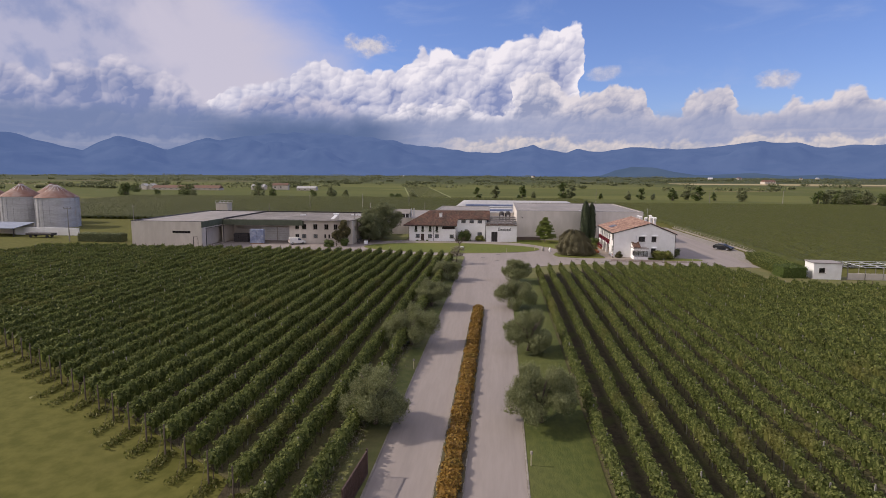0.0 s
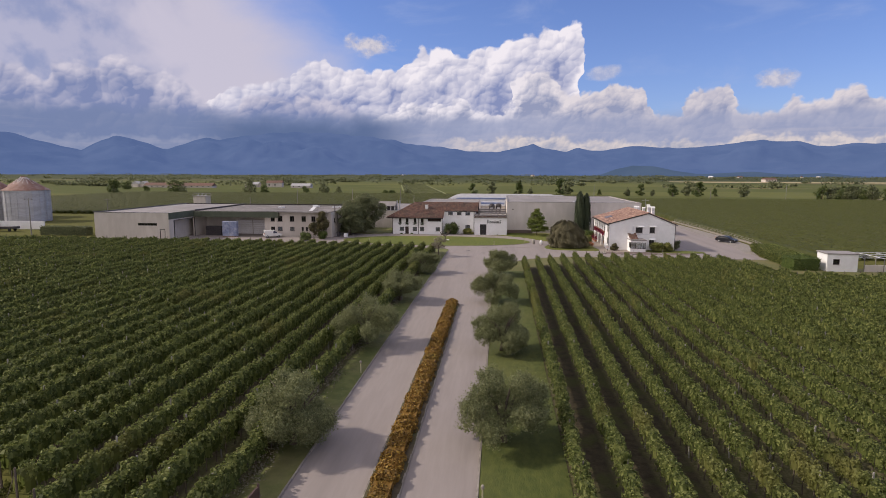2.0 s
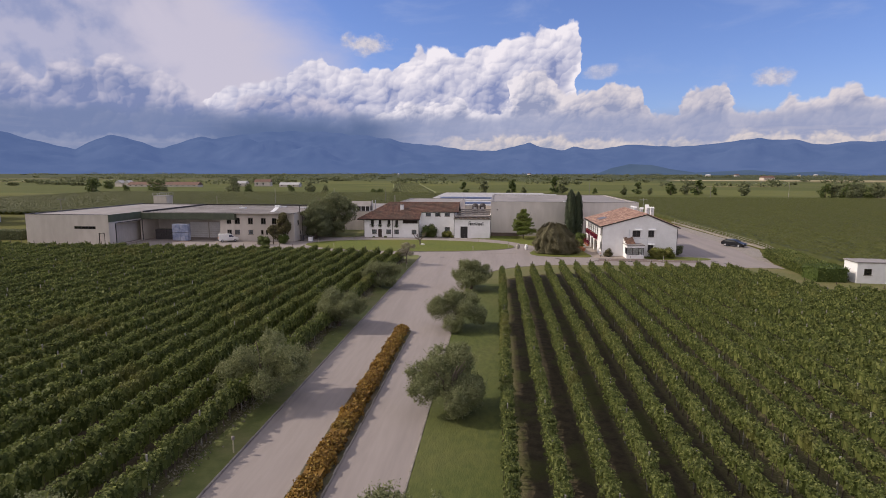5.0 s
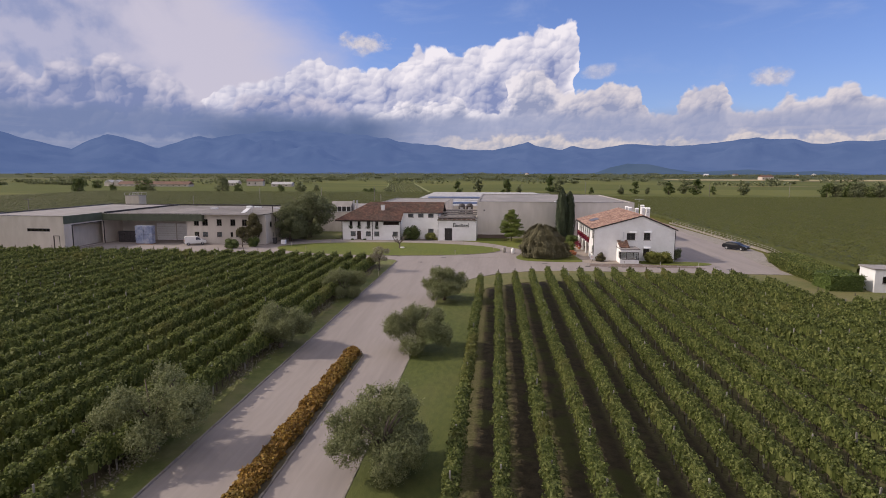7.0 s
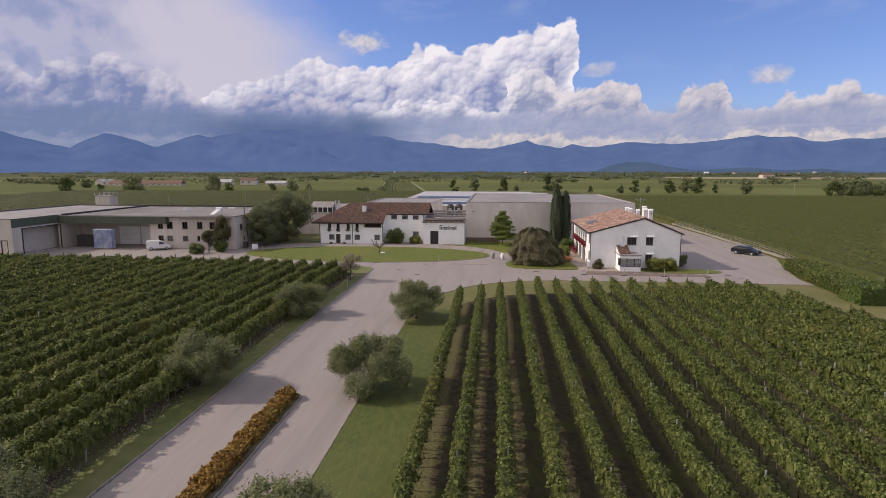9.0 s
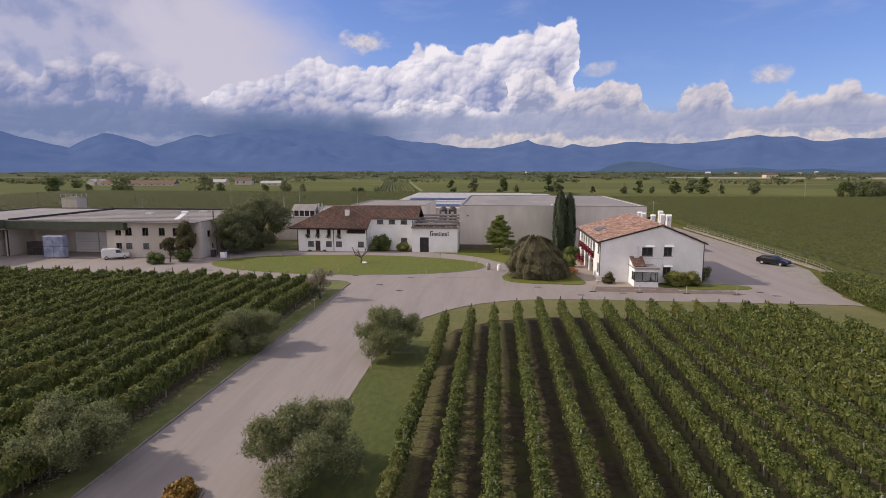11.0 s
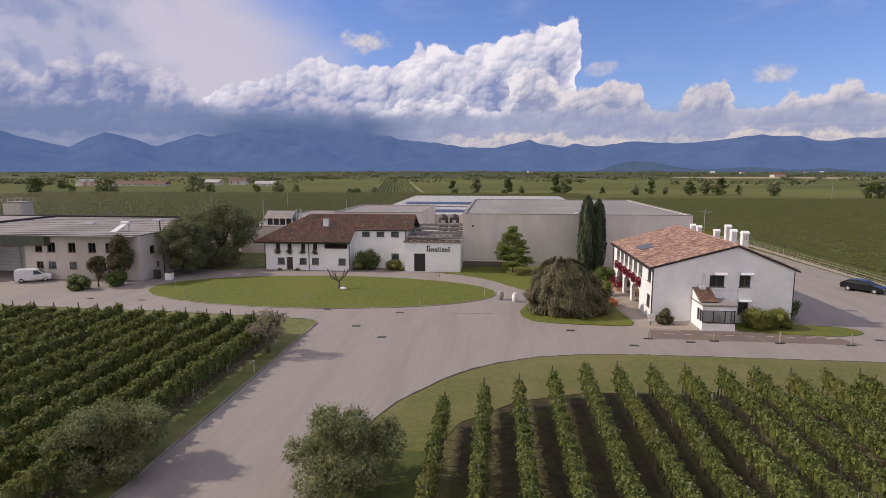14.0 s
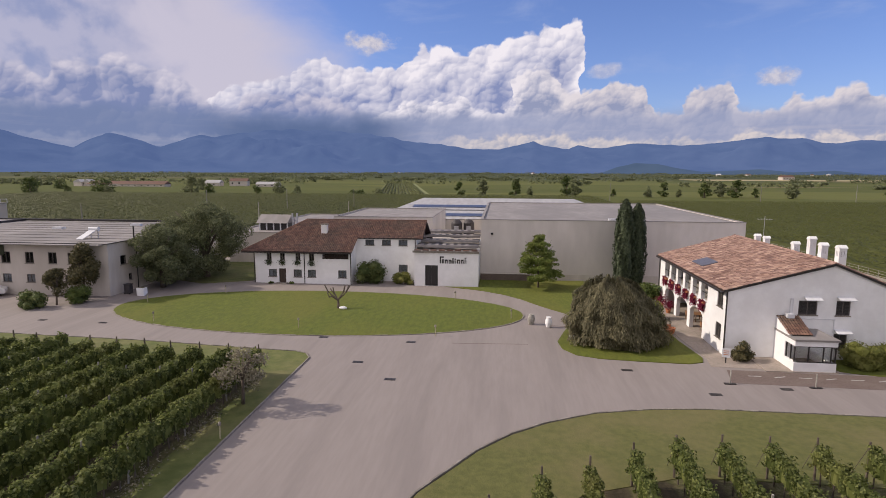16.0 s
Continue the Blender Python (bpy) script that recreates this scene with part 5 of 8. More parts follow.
bush("low yellowish shrub beside the house door", (-2.6, 80.4, 0.0), 3.4, 2.0, 1.6, M_CLIP, 2200, 0.17, 64)
bush("small round shrub before the white gable", (29.0, 53.0, 0.02), 1.5, 1.4, 1.6, M_PLUM, 1300, 0.14, 65)
bush("large clipped rounded bush against the white gable", (38.3, 52.6, 0.05), 4.3, 2.4, 2.0, M_CLIP, 9500, 0.11, 66, clumps=40, boxy=1.0)
bush("dark shrub at the east side of the house", (42.3, 56.5, 0.0), 1.7, 2.6, 2.2, M_DARKTREE, 1500, 0.18, 67)
bush("round dark shrub at the end of the arcade", (27.0, 73.2, 0.03), 2.4, 2.4, 2.9, M_HEDGE, 2400, 0.18, 68)
bush("loose light-green bush beside the arcade", (25.0, 66.0, 0.06), 2.8, 2.4, 1.7, M_LIME, 1600, 0.2, 69)
bush("low green planting beside the arcade path", (25.0, 62.6, 0.06), 1.9, 2.2, 1.1, M_LIME, 900, 0.17, 70)
clipped("thick clipped green hedge beside the shed", 53.6, 57.7, 31.3, 35.4, 2.1, M_HEDGE, 42, 0.2, 71)
wh = clipped("long wild hedge along the parking yard", 55.4, 60.0, 36.4, 55.4, 1.6, M_VINE, 40, 0.24, 72)
wh.matrix_basis = pose(57.9, 45.9, 0, 0, 0, -8)
clipped("long dark clipped hedge beside the factory wall", -109.5, -97.0, 65.0, 67.5, 2.1, M_DARKTREE, 18, 0.3, 73)

# bare cut tree on the oval lawn, with a pale stone
stump = thing("pruned_tree", "small leafless pruned tree with dark forked limbs on the oval lawn", "tree", at=(-7.4, 66.2, 0.07))
bm = bmesh.new()
tube(bm, [(0, 0, -0.05), (0.05, 0, 0.5), (0.0, 0.05, 0.95)], [0.16, 0.13, 0.12], 7)
part("trunk", bm, M_BARK, stump)
for i, (dx, dy, dz, kx) in enumerate(((-1.5, 0.2, 2.5, -0.4), (1.3, -0.2, 2.6, 0.5), (-0.6, 0.3, 2.2, -0.5), (0.7, 0.5, 2.4, 0.1), (-1.0, -0.5, 1.8, -0.3))):
    bm = bmesh.new()
    tube(bm, [(0, 0.03, 0.85), (dx * 0.5, dy * 0.5, 0.9 + dz * 0.22), (dx * 0.8, dy, dz * 0.75), (dx, dy, dz)], [0.10, 0.085, 0.07, 0.06], 6)
    tube(bm, [(dx * 0.7, dy * 0.8, dz * 0.65), (dx * 0.7 + kx, dy, dz * 0.95)], [0.06, 0.045], 5)
    part("limb", bm, M_BARK, stump)
bm = bmesh.new()
bmesh.ops.create_icosphere(bm, subdivisions=2, radius=0.36, matrix=Matrix.Diagonal((1.3, 0.8, 0.5, 1)))
for vt in bm.verts:
    vt.co *= 1 + 0.16 * noise.noise(vt.co * 3)
st = tagged(part("rock", bm, M_WHITE), "pale rounded stone lying beside the pruned tree", "rock")
st.matrix_basis = pose(-6.75, 65.9, 0.18)

# ---- buildings ----


def window(parent, axis, c, a0, a1, z0, z1, face, curtain=False, shutter=False, sill=True, name="window", bars=1):
    """A window in an opening of a wall along axis; c: the outer face, face: +1 or -1, the way it looks."""
    ob = new(name)
    ob.parent = parent
    e = 0.07

    def b(u0, u1, d0, d1, w0, w1):
        lo, hi = sorted((c - face * d0, c - face * d1))
        return (u0, u1, lo, hi, w0, w1) if axis == "x" else (lo, hi, u0, u1, w0, w1)

    fr = [b(a0, a0 + e, 0.06, 0.14, z0, z1), b(a1 - e, a1, 0.06, 0.14, z0, z1), b(a0 + e, a1 - e, 0.06, 0.14, z0, z0 + e), b(a0 + e, a1 - e, 0.06, 0.14, z1 - e, z1)]
    for i in range(bars):
        m = a0 + (a1 - a0) * (i + 1) / (bars + 1)
        fr.append(b(m - 0.03, m + 0.03, 0.065, 0.135, z0 + e, z1 - e))
    part("window_frame", boxes(*fr), M_FRAME, ob)
    if shutter:
        part("shutter", boxes(*[b(a0 + e, a1 - e, 0.08, 0.11, z0 + e + i * 0.11, z0 + e + i * 0.11 + 0.09) for i in range(int((z1 - z0 - 2 * e) / 0.11))]), M_SHUTTER, ob, "closed dark shutter")
        part("shutter_back", boxes(b(a0 + e, a1 - e, 0.115, 0.13, z0 + e, z1 - e)), M_SHUTTER, ob)
    else:
        pane = part("pane", boxes(b(a0 + e, a1 - e, 0.095, 0.105, z0 + e, z1 - e)), M_GLASS, ob)
        pane.visible_shadow = False
        if curtain:
            part("curtain", boxes(b(a0 + 0.02, a1 - 0.02, 0.18, 0.2, z0, z1)), M_CURTAIN, ob, "pale drawn curtain")
        else:
            # near-black sheet in the shutter colour, standing in for an unlit room
            part("unlit_room_panel", boxes(b(a0 + 0.02, a1 - 0.02, 0.26, 0.28, z0, z1)), M_SHUTTER, ob)
    if sill:
        part("window_sill", boxes(b(a0 - 0.08, a1 + 0.08, -0.07, 0.06, z0 - 0.07, z0)), M_CONCRETE, ob)
    return ob


def tiles(name, parent, corner, along, up, nx, ny, material, keep=None, label=""):
    """Rows of barrel tiles over a roof slope: joined geometry. along and up: the steps from tile to tile."""
    rng = np.random.default_rng(len(name) + nx)
    al, u = np.array(along), np.array(up)
    nrm = np.cross(al, u)
    nrm /= np.linalg.norm(nrm)
    if nrm[2] < 0:
        nrm = -nrm
    c0 = np.array(corner)
    vs, fs = [], []
    for j in range(ny):
        for i in range(nx):
            o = c0 + al * (i + 0.5) + u * j + nrm * (0.02 + rng.uniform(0, 0.02)) + al * rng.normal(0, 0.03)
            if keep and not keep(o + u * 0.5):
                continue
            k = len(vs)
            for t, lift in ((-0.05, 0.05), (1.0, 0.01)):
                for a in (-0.5, -0.28, 0.0, 0.28, 0.5):
                    vs.append(tuple(o + u * t + al * a * 0.98 + nrm * (lift + 0.085 * math.cos(a * math.pi))))
            fs += [(k + q, k + q + 1, k + q + 6, k + q + 5) for q in range(4)]
    ob = raw(name, vs, fs, material, parent, label)
    ob["kind"] = "stuff"
    return ob


def slab(bm, pts, t):
    """A roof slab of thickness t under the outline pts."""
    hi = [bm.verts.new(p) for p in pts]
    lo = [bm.verts.new((p[0], p[1], p[2] - t)) for p in pts]
    bm.faces.new(hi)
    bm.faces.new(lo[::-1])
    n = len(pts)
    for i in range(n):
        bm.faces.new((hi[i], lo[i], lo[(i + 1) % n], hi[(i + 1) % n]))


def downpipe(parent, x, y, z0, z1, name="downpipe"):
    bm = bmesh.new()
    tube(bm, [(x, y, z0), (x, y, z1)], [0.06, 0.06], 6)
    part(name, bm, M_DARKMETAL, parent)


# the white house with the arcade
def arcade_house():
    X0, X1, Y0, Y1, EZ, PX, PZ = 28.0, 41.2, 54.1, 73.5, 5.4, 35.8, 7.6
    ob = thing("farmhouse", "white two-storey house with arcade, red flower boxes and pale tile roof", "house", at=(X0, Y0, 0))
    W, D, P = X1 - X0, Y1 - Y0, PX - X0
    t = 0.35
    # gable fronts
    wins = [(5.35, 6.75, 3.62, 4.75), (8.15, 9.2, 3.62, 4.8), (8.15, 9.15, 0.95, 2.15)]
    bm = bmesh.new()
    wall(bm, "x", 0, W, 0, t, 0, EZ, wins)
    extr = [(0, EZ), (P, PZ), (W, EZ)]
    a = [bm.verts.new((x, 0, z)) for x, z in extr]
    b = [bm.verts.new((x, t, z)) for x, z in extr]
    bm.faces.new(a)
    bm.faces.new(b[::-1])
    part("wall", bm, M_WHITE, ob)
    bm = bmesh.new()
    wall(bm, "x", 0, W, D - t, D, 0, EZ)
    a = [bm.verts.new((x, D, z)) for x, z in extr]
    bm.faces.new(a[::-1])
    part("wall", bm, M_WHITE, ob)
    bm = bmesh.new()
    wall(bm, "y", t, D - t, W - t, W, 0, EZ)
    part("wall", bm, M_WHITE, ob)
    # west side: two windows, three arches below, six bays of loggia above
    arches = [(5.3, 8.7), (9.5, 12.9), (13.7, 17.1)]
    bays = [(4.45 + 2.3 * i, 6.1 + 2.3 * i) for i in range(6)]
    holes = [(0.95, 2.15, 3.75, 5.05), (1.0, 2.2, 1.15, 2.4)] + [(u, w, 0.02, 2.35) for u, w in arches] + [(u, w, 3.35, 5.05) for u, w in bays]
    bm = bmesh.new()
    wall(bm, "y", t, D - t, 0, t, 0, EZ, holes)
    for u, w in arches:
        m, r = (u + w) / 2, (w - u) / 2
        for s in (-1, 1):
            pts = [(m + s * r, 2.35), (m + s * r, 1.75)] + [(m + s * r * math.cos(q), 1.75 + 0.6 * math.sin(q)) for q in (0.35, 0.7, 1.05, 1.35, math.pi / 2)]
            f0, f1 = [bm.verts.new((0, y, z)) for y, z in pts], [bm.verts.new((t, y, z)) for y, z in pts]
            bm.faces.new(f0)
            bm.faces.new(f1)
            for i in range(1, len(pts) - 1):
                bm.faces.new((f0[i], f0[i + 1], f1[i + 1], f1[i]))
    part("wall", bm, M_WHITE, ob)
    # rooms behind arcade and loggia
    bm = bmesh.new()
    box(bm, 3.2, 3.4, t, D - t, 0, EZ)
    box(bm, t, 3.2, t, D - t, 2.75, 3.0)
    box(bm, t, 3.2, 3.9, 4.1, 0, EZ)
    part("inner_wall", bm, M_GREYWALL, ob)
    part("arcade_floor", boxes((0.0, 3.2, 4.1, D - t, 0.0, 0.03)), M_PATH, ob)
    for i, h in enumerate(wins):
        window(ob, "x", 0, h[0], h[1], h[2], h[3], -1, shutter=True, bars=1)
        awn = bmesh.new()
        extrude_x(awn, [(-0.55, h[3] + 0.10), (-0.55, h[3] + 0.16), (0.0, h[3] + 0.36), (0.0, h[3] + 0.28)], h[0] - (0.0 if i else -0.35), h[1] + 0.15)
        part("canopy", awn, M_PALEMETAL, ob, "small white window canopy")
    window(ob, "y", 0, 0.95, 2.15, 3.75, 5.05, -1, shutter=True)
    window(ob, "y", 0, 1.0, 2.2, 1.15, 2.4, -1, shutter=True)
    # red flower boxes before the loggia
    rng = np.random.default_rng(9)
    for u, w in bays:
        bx = part("flower_box", boxes((-0.28, -0.02, u + 0.35, w - 0.35, 3.2, 3.36)), M_TERRA, ob)
        n = 620
        p = np.stack([rng.uniform(-0.40, -0.02, n), rng.normal((u + w) / 2, 0.24, n).clip(u + 0.3, w - 0.3), 2.42 + rng.beta(2, 1.6, n) * 1.1], 1)
        v, f = leaves(p, np.tile((-1.0, 0, 0.4), (n, 1)), 0.13, rng)
        finish("bloom", mesh_of("bloom", v, f, M_RED), None, bx, "red trailing flowers")
        part("rail", boxes((0.05, 0.09, u, w, 4.1, 4.15)), M_DARKMETAL, ob)
    # roof
    zl = lambda x: EZ + (PZ - EZ) * (x / P) if x <= P else EZ + (PZ - EZ) * (W - x) / (W - P)
    O, G = 0.42, 0.12
    bm = bmesh.new()
    zw, ze = EZ - (PZ - EZ) / P * O, EZ - (PZ - EZ) / (W - P) * O
    slab(bm, [(-O, -G, zw + 0.12), (P, -G, PZ + 0.12), (P, D + G, PZ + 0.12), (-O, D + G, zw + 0.12)], 0.12)
    slab(bm, [(P, -G, PZ + 0.12), (W + O, -G, ze + 0.12), (W + O, D + G, ze + 0.12), (P, D + G, PZ + 0.12)], 0.12)
    roof = part("roof", bm, M_WOODDARK, ob)
    L = math.hypot(P + O, PZ - zw)
    n = int(L / 0.36)
    st = ((P + O) / n, 0, (PZ - zw) / n)
    tiles("tile_covering", roof, (-O, -G, zw + 0.12), (0, (D + 2 * G) / 78, 0), st, 78, n, M_TILE_NEW)
    n2 = int(math.hypot(W + O - P, PZ - ze) / 0.36)
    tiles("tile_covering", roof, (W + O, -G, ze + 0.12), (0, (D + 2 * G) / 78, 0), (-(W + O - P) / n2, 0, (PZ - ze) / n2), 78, n2, M_TILE_NEW)
    bm = bmesh.new()
    for i in range(44):
        y = -G + (D + 2 * G) * i / 44
        tube(bm, [(P, y, PZ + 0.14), (P, y + (D + 2 * G) / 44 + 0.03, PZ + 0.16)], [0.13, 0.15], 7)
    part("ridge_tiles", bm, M_TILE_NEW, roof)
    # dark verge boards on the gable
    bm = bmesh.new()
    for x0, z0, x1, z1 in ((-O, zw, P, PZ), (P, PZ, W + O, ze)):
        vs = [bm.verts.new(q) for q in ((x0, -G - 0.03, z0 - 0.03), (x1, -G - 0.03, z1 - 0.03), (x1, -G - 0.03, z1 + 0.14), (x0, -G - 0.03, z0 + 0.14))]
        vb = [bm.verts.new((q.co.x, -G, q.co.z)) for q in vs]
        bm.faces.new(vs)
        for i in range(4):
            bm.faces.new((vs[i], vs[(i + 1) % 4], vb[(i + 1) % 4], vb[i]))
    part("verge_board", bm, M_DARKMETAL, roof)
    # gutters and downpipes
    for x, z in ((-O - 0.06, zw), (W + O + 0.06, ze)):
        bm = bmesh.new()
        tube(bm, [(x, -G, z), (x, D + G, z)], [0.08, 0.08], 6)
        part("gutter", bm, M_DARKMETAL, roof)
    downpipe(ob, -0.08, -0.02, 0.0, zw)
    downpipe(ob, W + 0.08, 0.1, 0.0, ze)
    downpipe(ob, -0.1, D, 0.0, zw)
    # roof light
    q = lambda x, y, d=0.34: (x, y, zl(x) + d)
    bm = bmesh.new()
    slab(bm, [q(0.9, 8.8), q(2.3, 8.8), q(2.3, 11.8), q(0.9, 11.8)], 0.08)
    part("solar_panel", bm, M_PANEL, roof, "dark panel lying on the tiles")
    # chimneys with arched white cowls
    for i, (x, y, top, w) in enumerate(((9.0, 1.6, 8.85, 0.58), (8.75, 3.7, 8.8, 0.53), (9.3, 6.6, 9.0, 0.53), (8.7, 8.1, 8.35, 0.54), (8.9, 14.3, 8.15, 0.50), (8.7, 15.9, 8.2, 0.50))):
        base = zl(x) - 0.3
        ch = part("chimney", boxes((x - w / 2, x + w / 2, y - w / 2, y + w / 2, base, top - 0.75)), M_WHITE, ob, "white chimney with arched openings")
        k = w / 2
        for sx in (-1, 1):
            for sy in (-1, 1):
                part("cowl_pier", boxes((*sorted((x + sx * k, x + sx * (k - 0.17))), *sorted((y + sy * k, y + sy * (k - 0.17))), top - 0.75, top - 0.3)), M_WHITE, ch)
            part("cowl_pier", boxes((*sorted((x + sx * k, x + sx * (k - 0.13))), y - 0.06, y + 0.06, top - 0.75, top - 0.3)), M_WHITE, ch)
            part("cowl_pier", boxes((x - 0.06, x + 0.06, *sorted((y + sx * k, y + sx * (k - 0.13))), top - 0.75, top - 0.3)), M_WHITE, ch)
        part("cowl", boxes((x - k, x + k, y - k, y + k, top - 0.3, top - 0.12)), M_WHITE, ch)
        part("flue", boxes((x - 0.2, x + 0.2, y - 0.2, y + 0.2, top - 0.75, top - 0.31)), M_SHUTTER, ch)
        bm = bmesh.new()
        extrude_x(bm, [(y - k - 0.05, top - 0.12), (y + k + 0.05, top - 0.12), (y + k + 0.05, top - 0.06), (y + 0.5 * k, top + 0.10), (y, top + 0.16), (y - 0.5 * k, top + 0.10), (y - k - 0.05, top - 0.06)], x - k - 0.05, x + k + 0.05)
        part("cap", bm, M_WHITE, ch)
    # glazed porch with a small tiled lean-to
    PXA, PXB, PD = 3.75, 6.75, 3.2
    porch = part("porch", boxes((PXA + 0.25, PXB - 0.25, -PD + 0.25, 0, 0.02, 0.08)), M_PATH, ob, "small glazed entrance porch")
    for b in ((PXA, PXA + 0.25, -PD, 0, 0, 0.76), (PXA + 0.25, PXB - 0.25, -PD, -PD + 0.25, 0, 0.72), (PXB - 0.25, PXB, -PD, 0, 0, 0.72),
              (PXA, PXA + 0.25, -1.75, 0, 0.76, 1.98), (PXA, PXA + 0.25, -PD, 0, 1.98, 2.40), (PXA + 0.25, PXB - 0.25, -PD, -PD + 0.25, 1.98, 2.38), (PXB - 0.25, PXB, -PD, 0, 1.98, 2.38)):
        part("porch_wall", boxes(b), M_WHITE, porch)
    part("porch_roof", boxes((PXA - 0.05, PXB + 0.12, -PD - 0.12, 0, 2.38, 2.52)), M_FLATROOF, porch)
    bm = bmesh.new()
    extrude_x(bm, [(0, 2.5), (0, 3.45), (-2.2, 2.52)], PXA, PXA + 0.22)
    part("lean_to_wall", bm, M_WHITE, porch)
    tiles("tile_covering", porch, (PXA - 0.02, -2.3, 2.52), (0.215, 0, 0), (0, 2.3 / 7, 0.95 / 7), 8, 7, M_TILE_OLD)
    bm = bmesh.new()
    extrude_x(bm, [(0, 2.5), (0, 3.45), (-2.25, 2.52)], PXA + 0.22, PXA + 1.72)
    part("lean_to", bm, M_WOODDARK, porch)
    for b in ((PXA + 0.1, PXB - 0.1, -PD + 0.1, -PD + 0.12, 0.72, 1.98), (PXB - 0.14, PXB - 0.12, -PD + 0.2, -0.1, 0.72, 1.98), (PXA + 0.1, PXA + 0.12, -PD + 0.2, -1.75, 0.8, 1.98)):
        pn = part("pane", boxes(b), M_CLEAR, porch)
        pn.visible_shadow = False
    fr = [(x, x + 0.07, -PD + 0.06, -PD + 0.16, 0.72, 1.98) for x in (PXA + 0.02, PXA + 1.0, PXB - 0.95, PXB - 0.4, PXB - 0.1)] + [(PXA + 0.06, PXA + 0.16, y, y + 0.07, 0.8, 1.98) for y in (-2.5, -1.82)] + [(PXA + 0.02, PXB, -PD + 0.06, -PD + 0.16, z, z + 0.07) for z in (0.72, 1.91)]
    part("window_frame", boxes(*fr), M_DARKMETAL, porch)
    window(porch, "y", PXA, -1.35, -0.85, 1.25, 1.85, -1, shutter=True, sill=False, bars=0)
    part("air_conditioner", boxes((PXA + 0.6, PXA + 1.15, -0.5, -0.1, 3.42, 3.74), (PXA + 0.95, PXA + 1.12, -0.2, -0.04, 3.74, 4.95)), M_PALEMETAL, ob, "white air-conditioning unit with a pipe")
    part("pipe", boxes((PXA + 1.3, PXA + 4.4, -0.06, -0.01, 3.28, 3.33), (PXA + 4.3, PXA + 4.36, -0.06, -0.01, 2.2, 3.28)), M_PALEMETAL, ob)
    part("doorstep", boxes((1.8, 6.9, -3.35, -0.01, 0, 0.06)), M_PATH, ob)


arcade_house()

# tables and chairs under the arcade
for i, y in enumerate((61.0, 65.3)):
    tb = thing("garden_table", "brown wooden table under the arcade", "table", "tables under the arcade", at=(29.6, y, 0.03))
    part("tabletop", boxes((-0.45, 0.45, -0.7, 0.7, 0.71, 0.75)), M_WOOD, tb)
    for sx in (-0.38, 0.38):
        for sy in (-0.6, 0.6):
            part("leg", boxes((sx - 0.03, sx + 0.03, sy - 0.03, sy + 0.03, 0, 0.71)), M_WOOD, tb)
    for sx in (-0.8, 0.8):
        for sy in (-0.4, 0.4):
            ch = thing("garden_chair", "brown wooden chair at the arcade table", "chair", "chairs under the arcade", at=(29.6 + sx, y + sy, 0.03), rz=90 if sx > 0 else -90)
            part("seat", boxes((-0.22, 0.22, -0.22, 0.22, 0.43, 0.47)), M_WOOD, ch)
            part("backrest", boxes((-0.22, 0.22, -0.24, -0.2, 0.5, 0.92)), M_WOOD, ch)
            for ax in (-0.19, 0.19):
                for ay in (-0.19, 0.19):
                    part("leg", boxes((ax - 0.02, ax + 0.02, ay - 0.02, ay + 0.02, 0, 0.43)), M_WOOD, ch)
# flower tubs and orange bench beside the path
rng = np.random.default_rng(15)
for x, y in ((27.6, 68.3), (27.6, 71.0)):
    tub = thing("flower_tub", "planter with red flowers at the arcade pier", "planter", "red planters", at=(x, y, 0.03))
    bm = bmesh.new()
    lathe(bm, [(0.2, 0), (0.3, 0.4), (0.32, 0.42)], 10)
    part("pot", bm, M_TERRA, tub)
    p = rng.normal(0, 0.28, (260, 3)) * (1, 1, 0.9) + (0, 0, 0.85)
    p[:, 2] = np.maximum(p[:, 2], 0.45)
    v, f = leaves(p, p - (0, 0, 0.8), 0.15, rng)
    finish("bloom", mesh_of("bloom", v, f, M_RED), None, tub)["kind"] = "stuff"
bench = thing("bench", "orange-brown wooden bench beside the weeping tree", "bench", at=(24.9, 59.9, 0.06), rz=12)
part("seat", boxes((-0.7, 0.7, -0.22, 0.22, 0.4, 0.45)), M_TERRA, bench)
part("backrest", boxes((-0.7, 0.7, 0.2, 0.25, 0.5, 0.85)), M_TERRA, bench)
for x in (-0.6, 0.6):
    part("leg", boxes((x - 0.04, x + 0.04, -0.2, 0.24, 0, 0.4)), M_TERRA, bench)


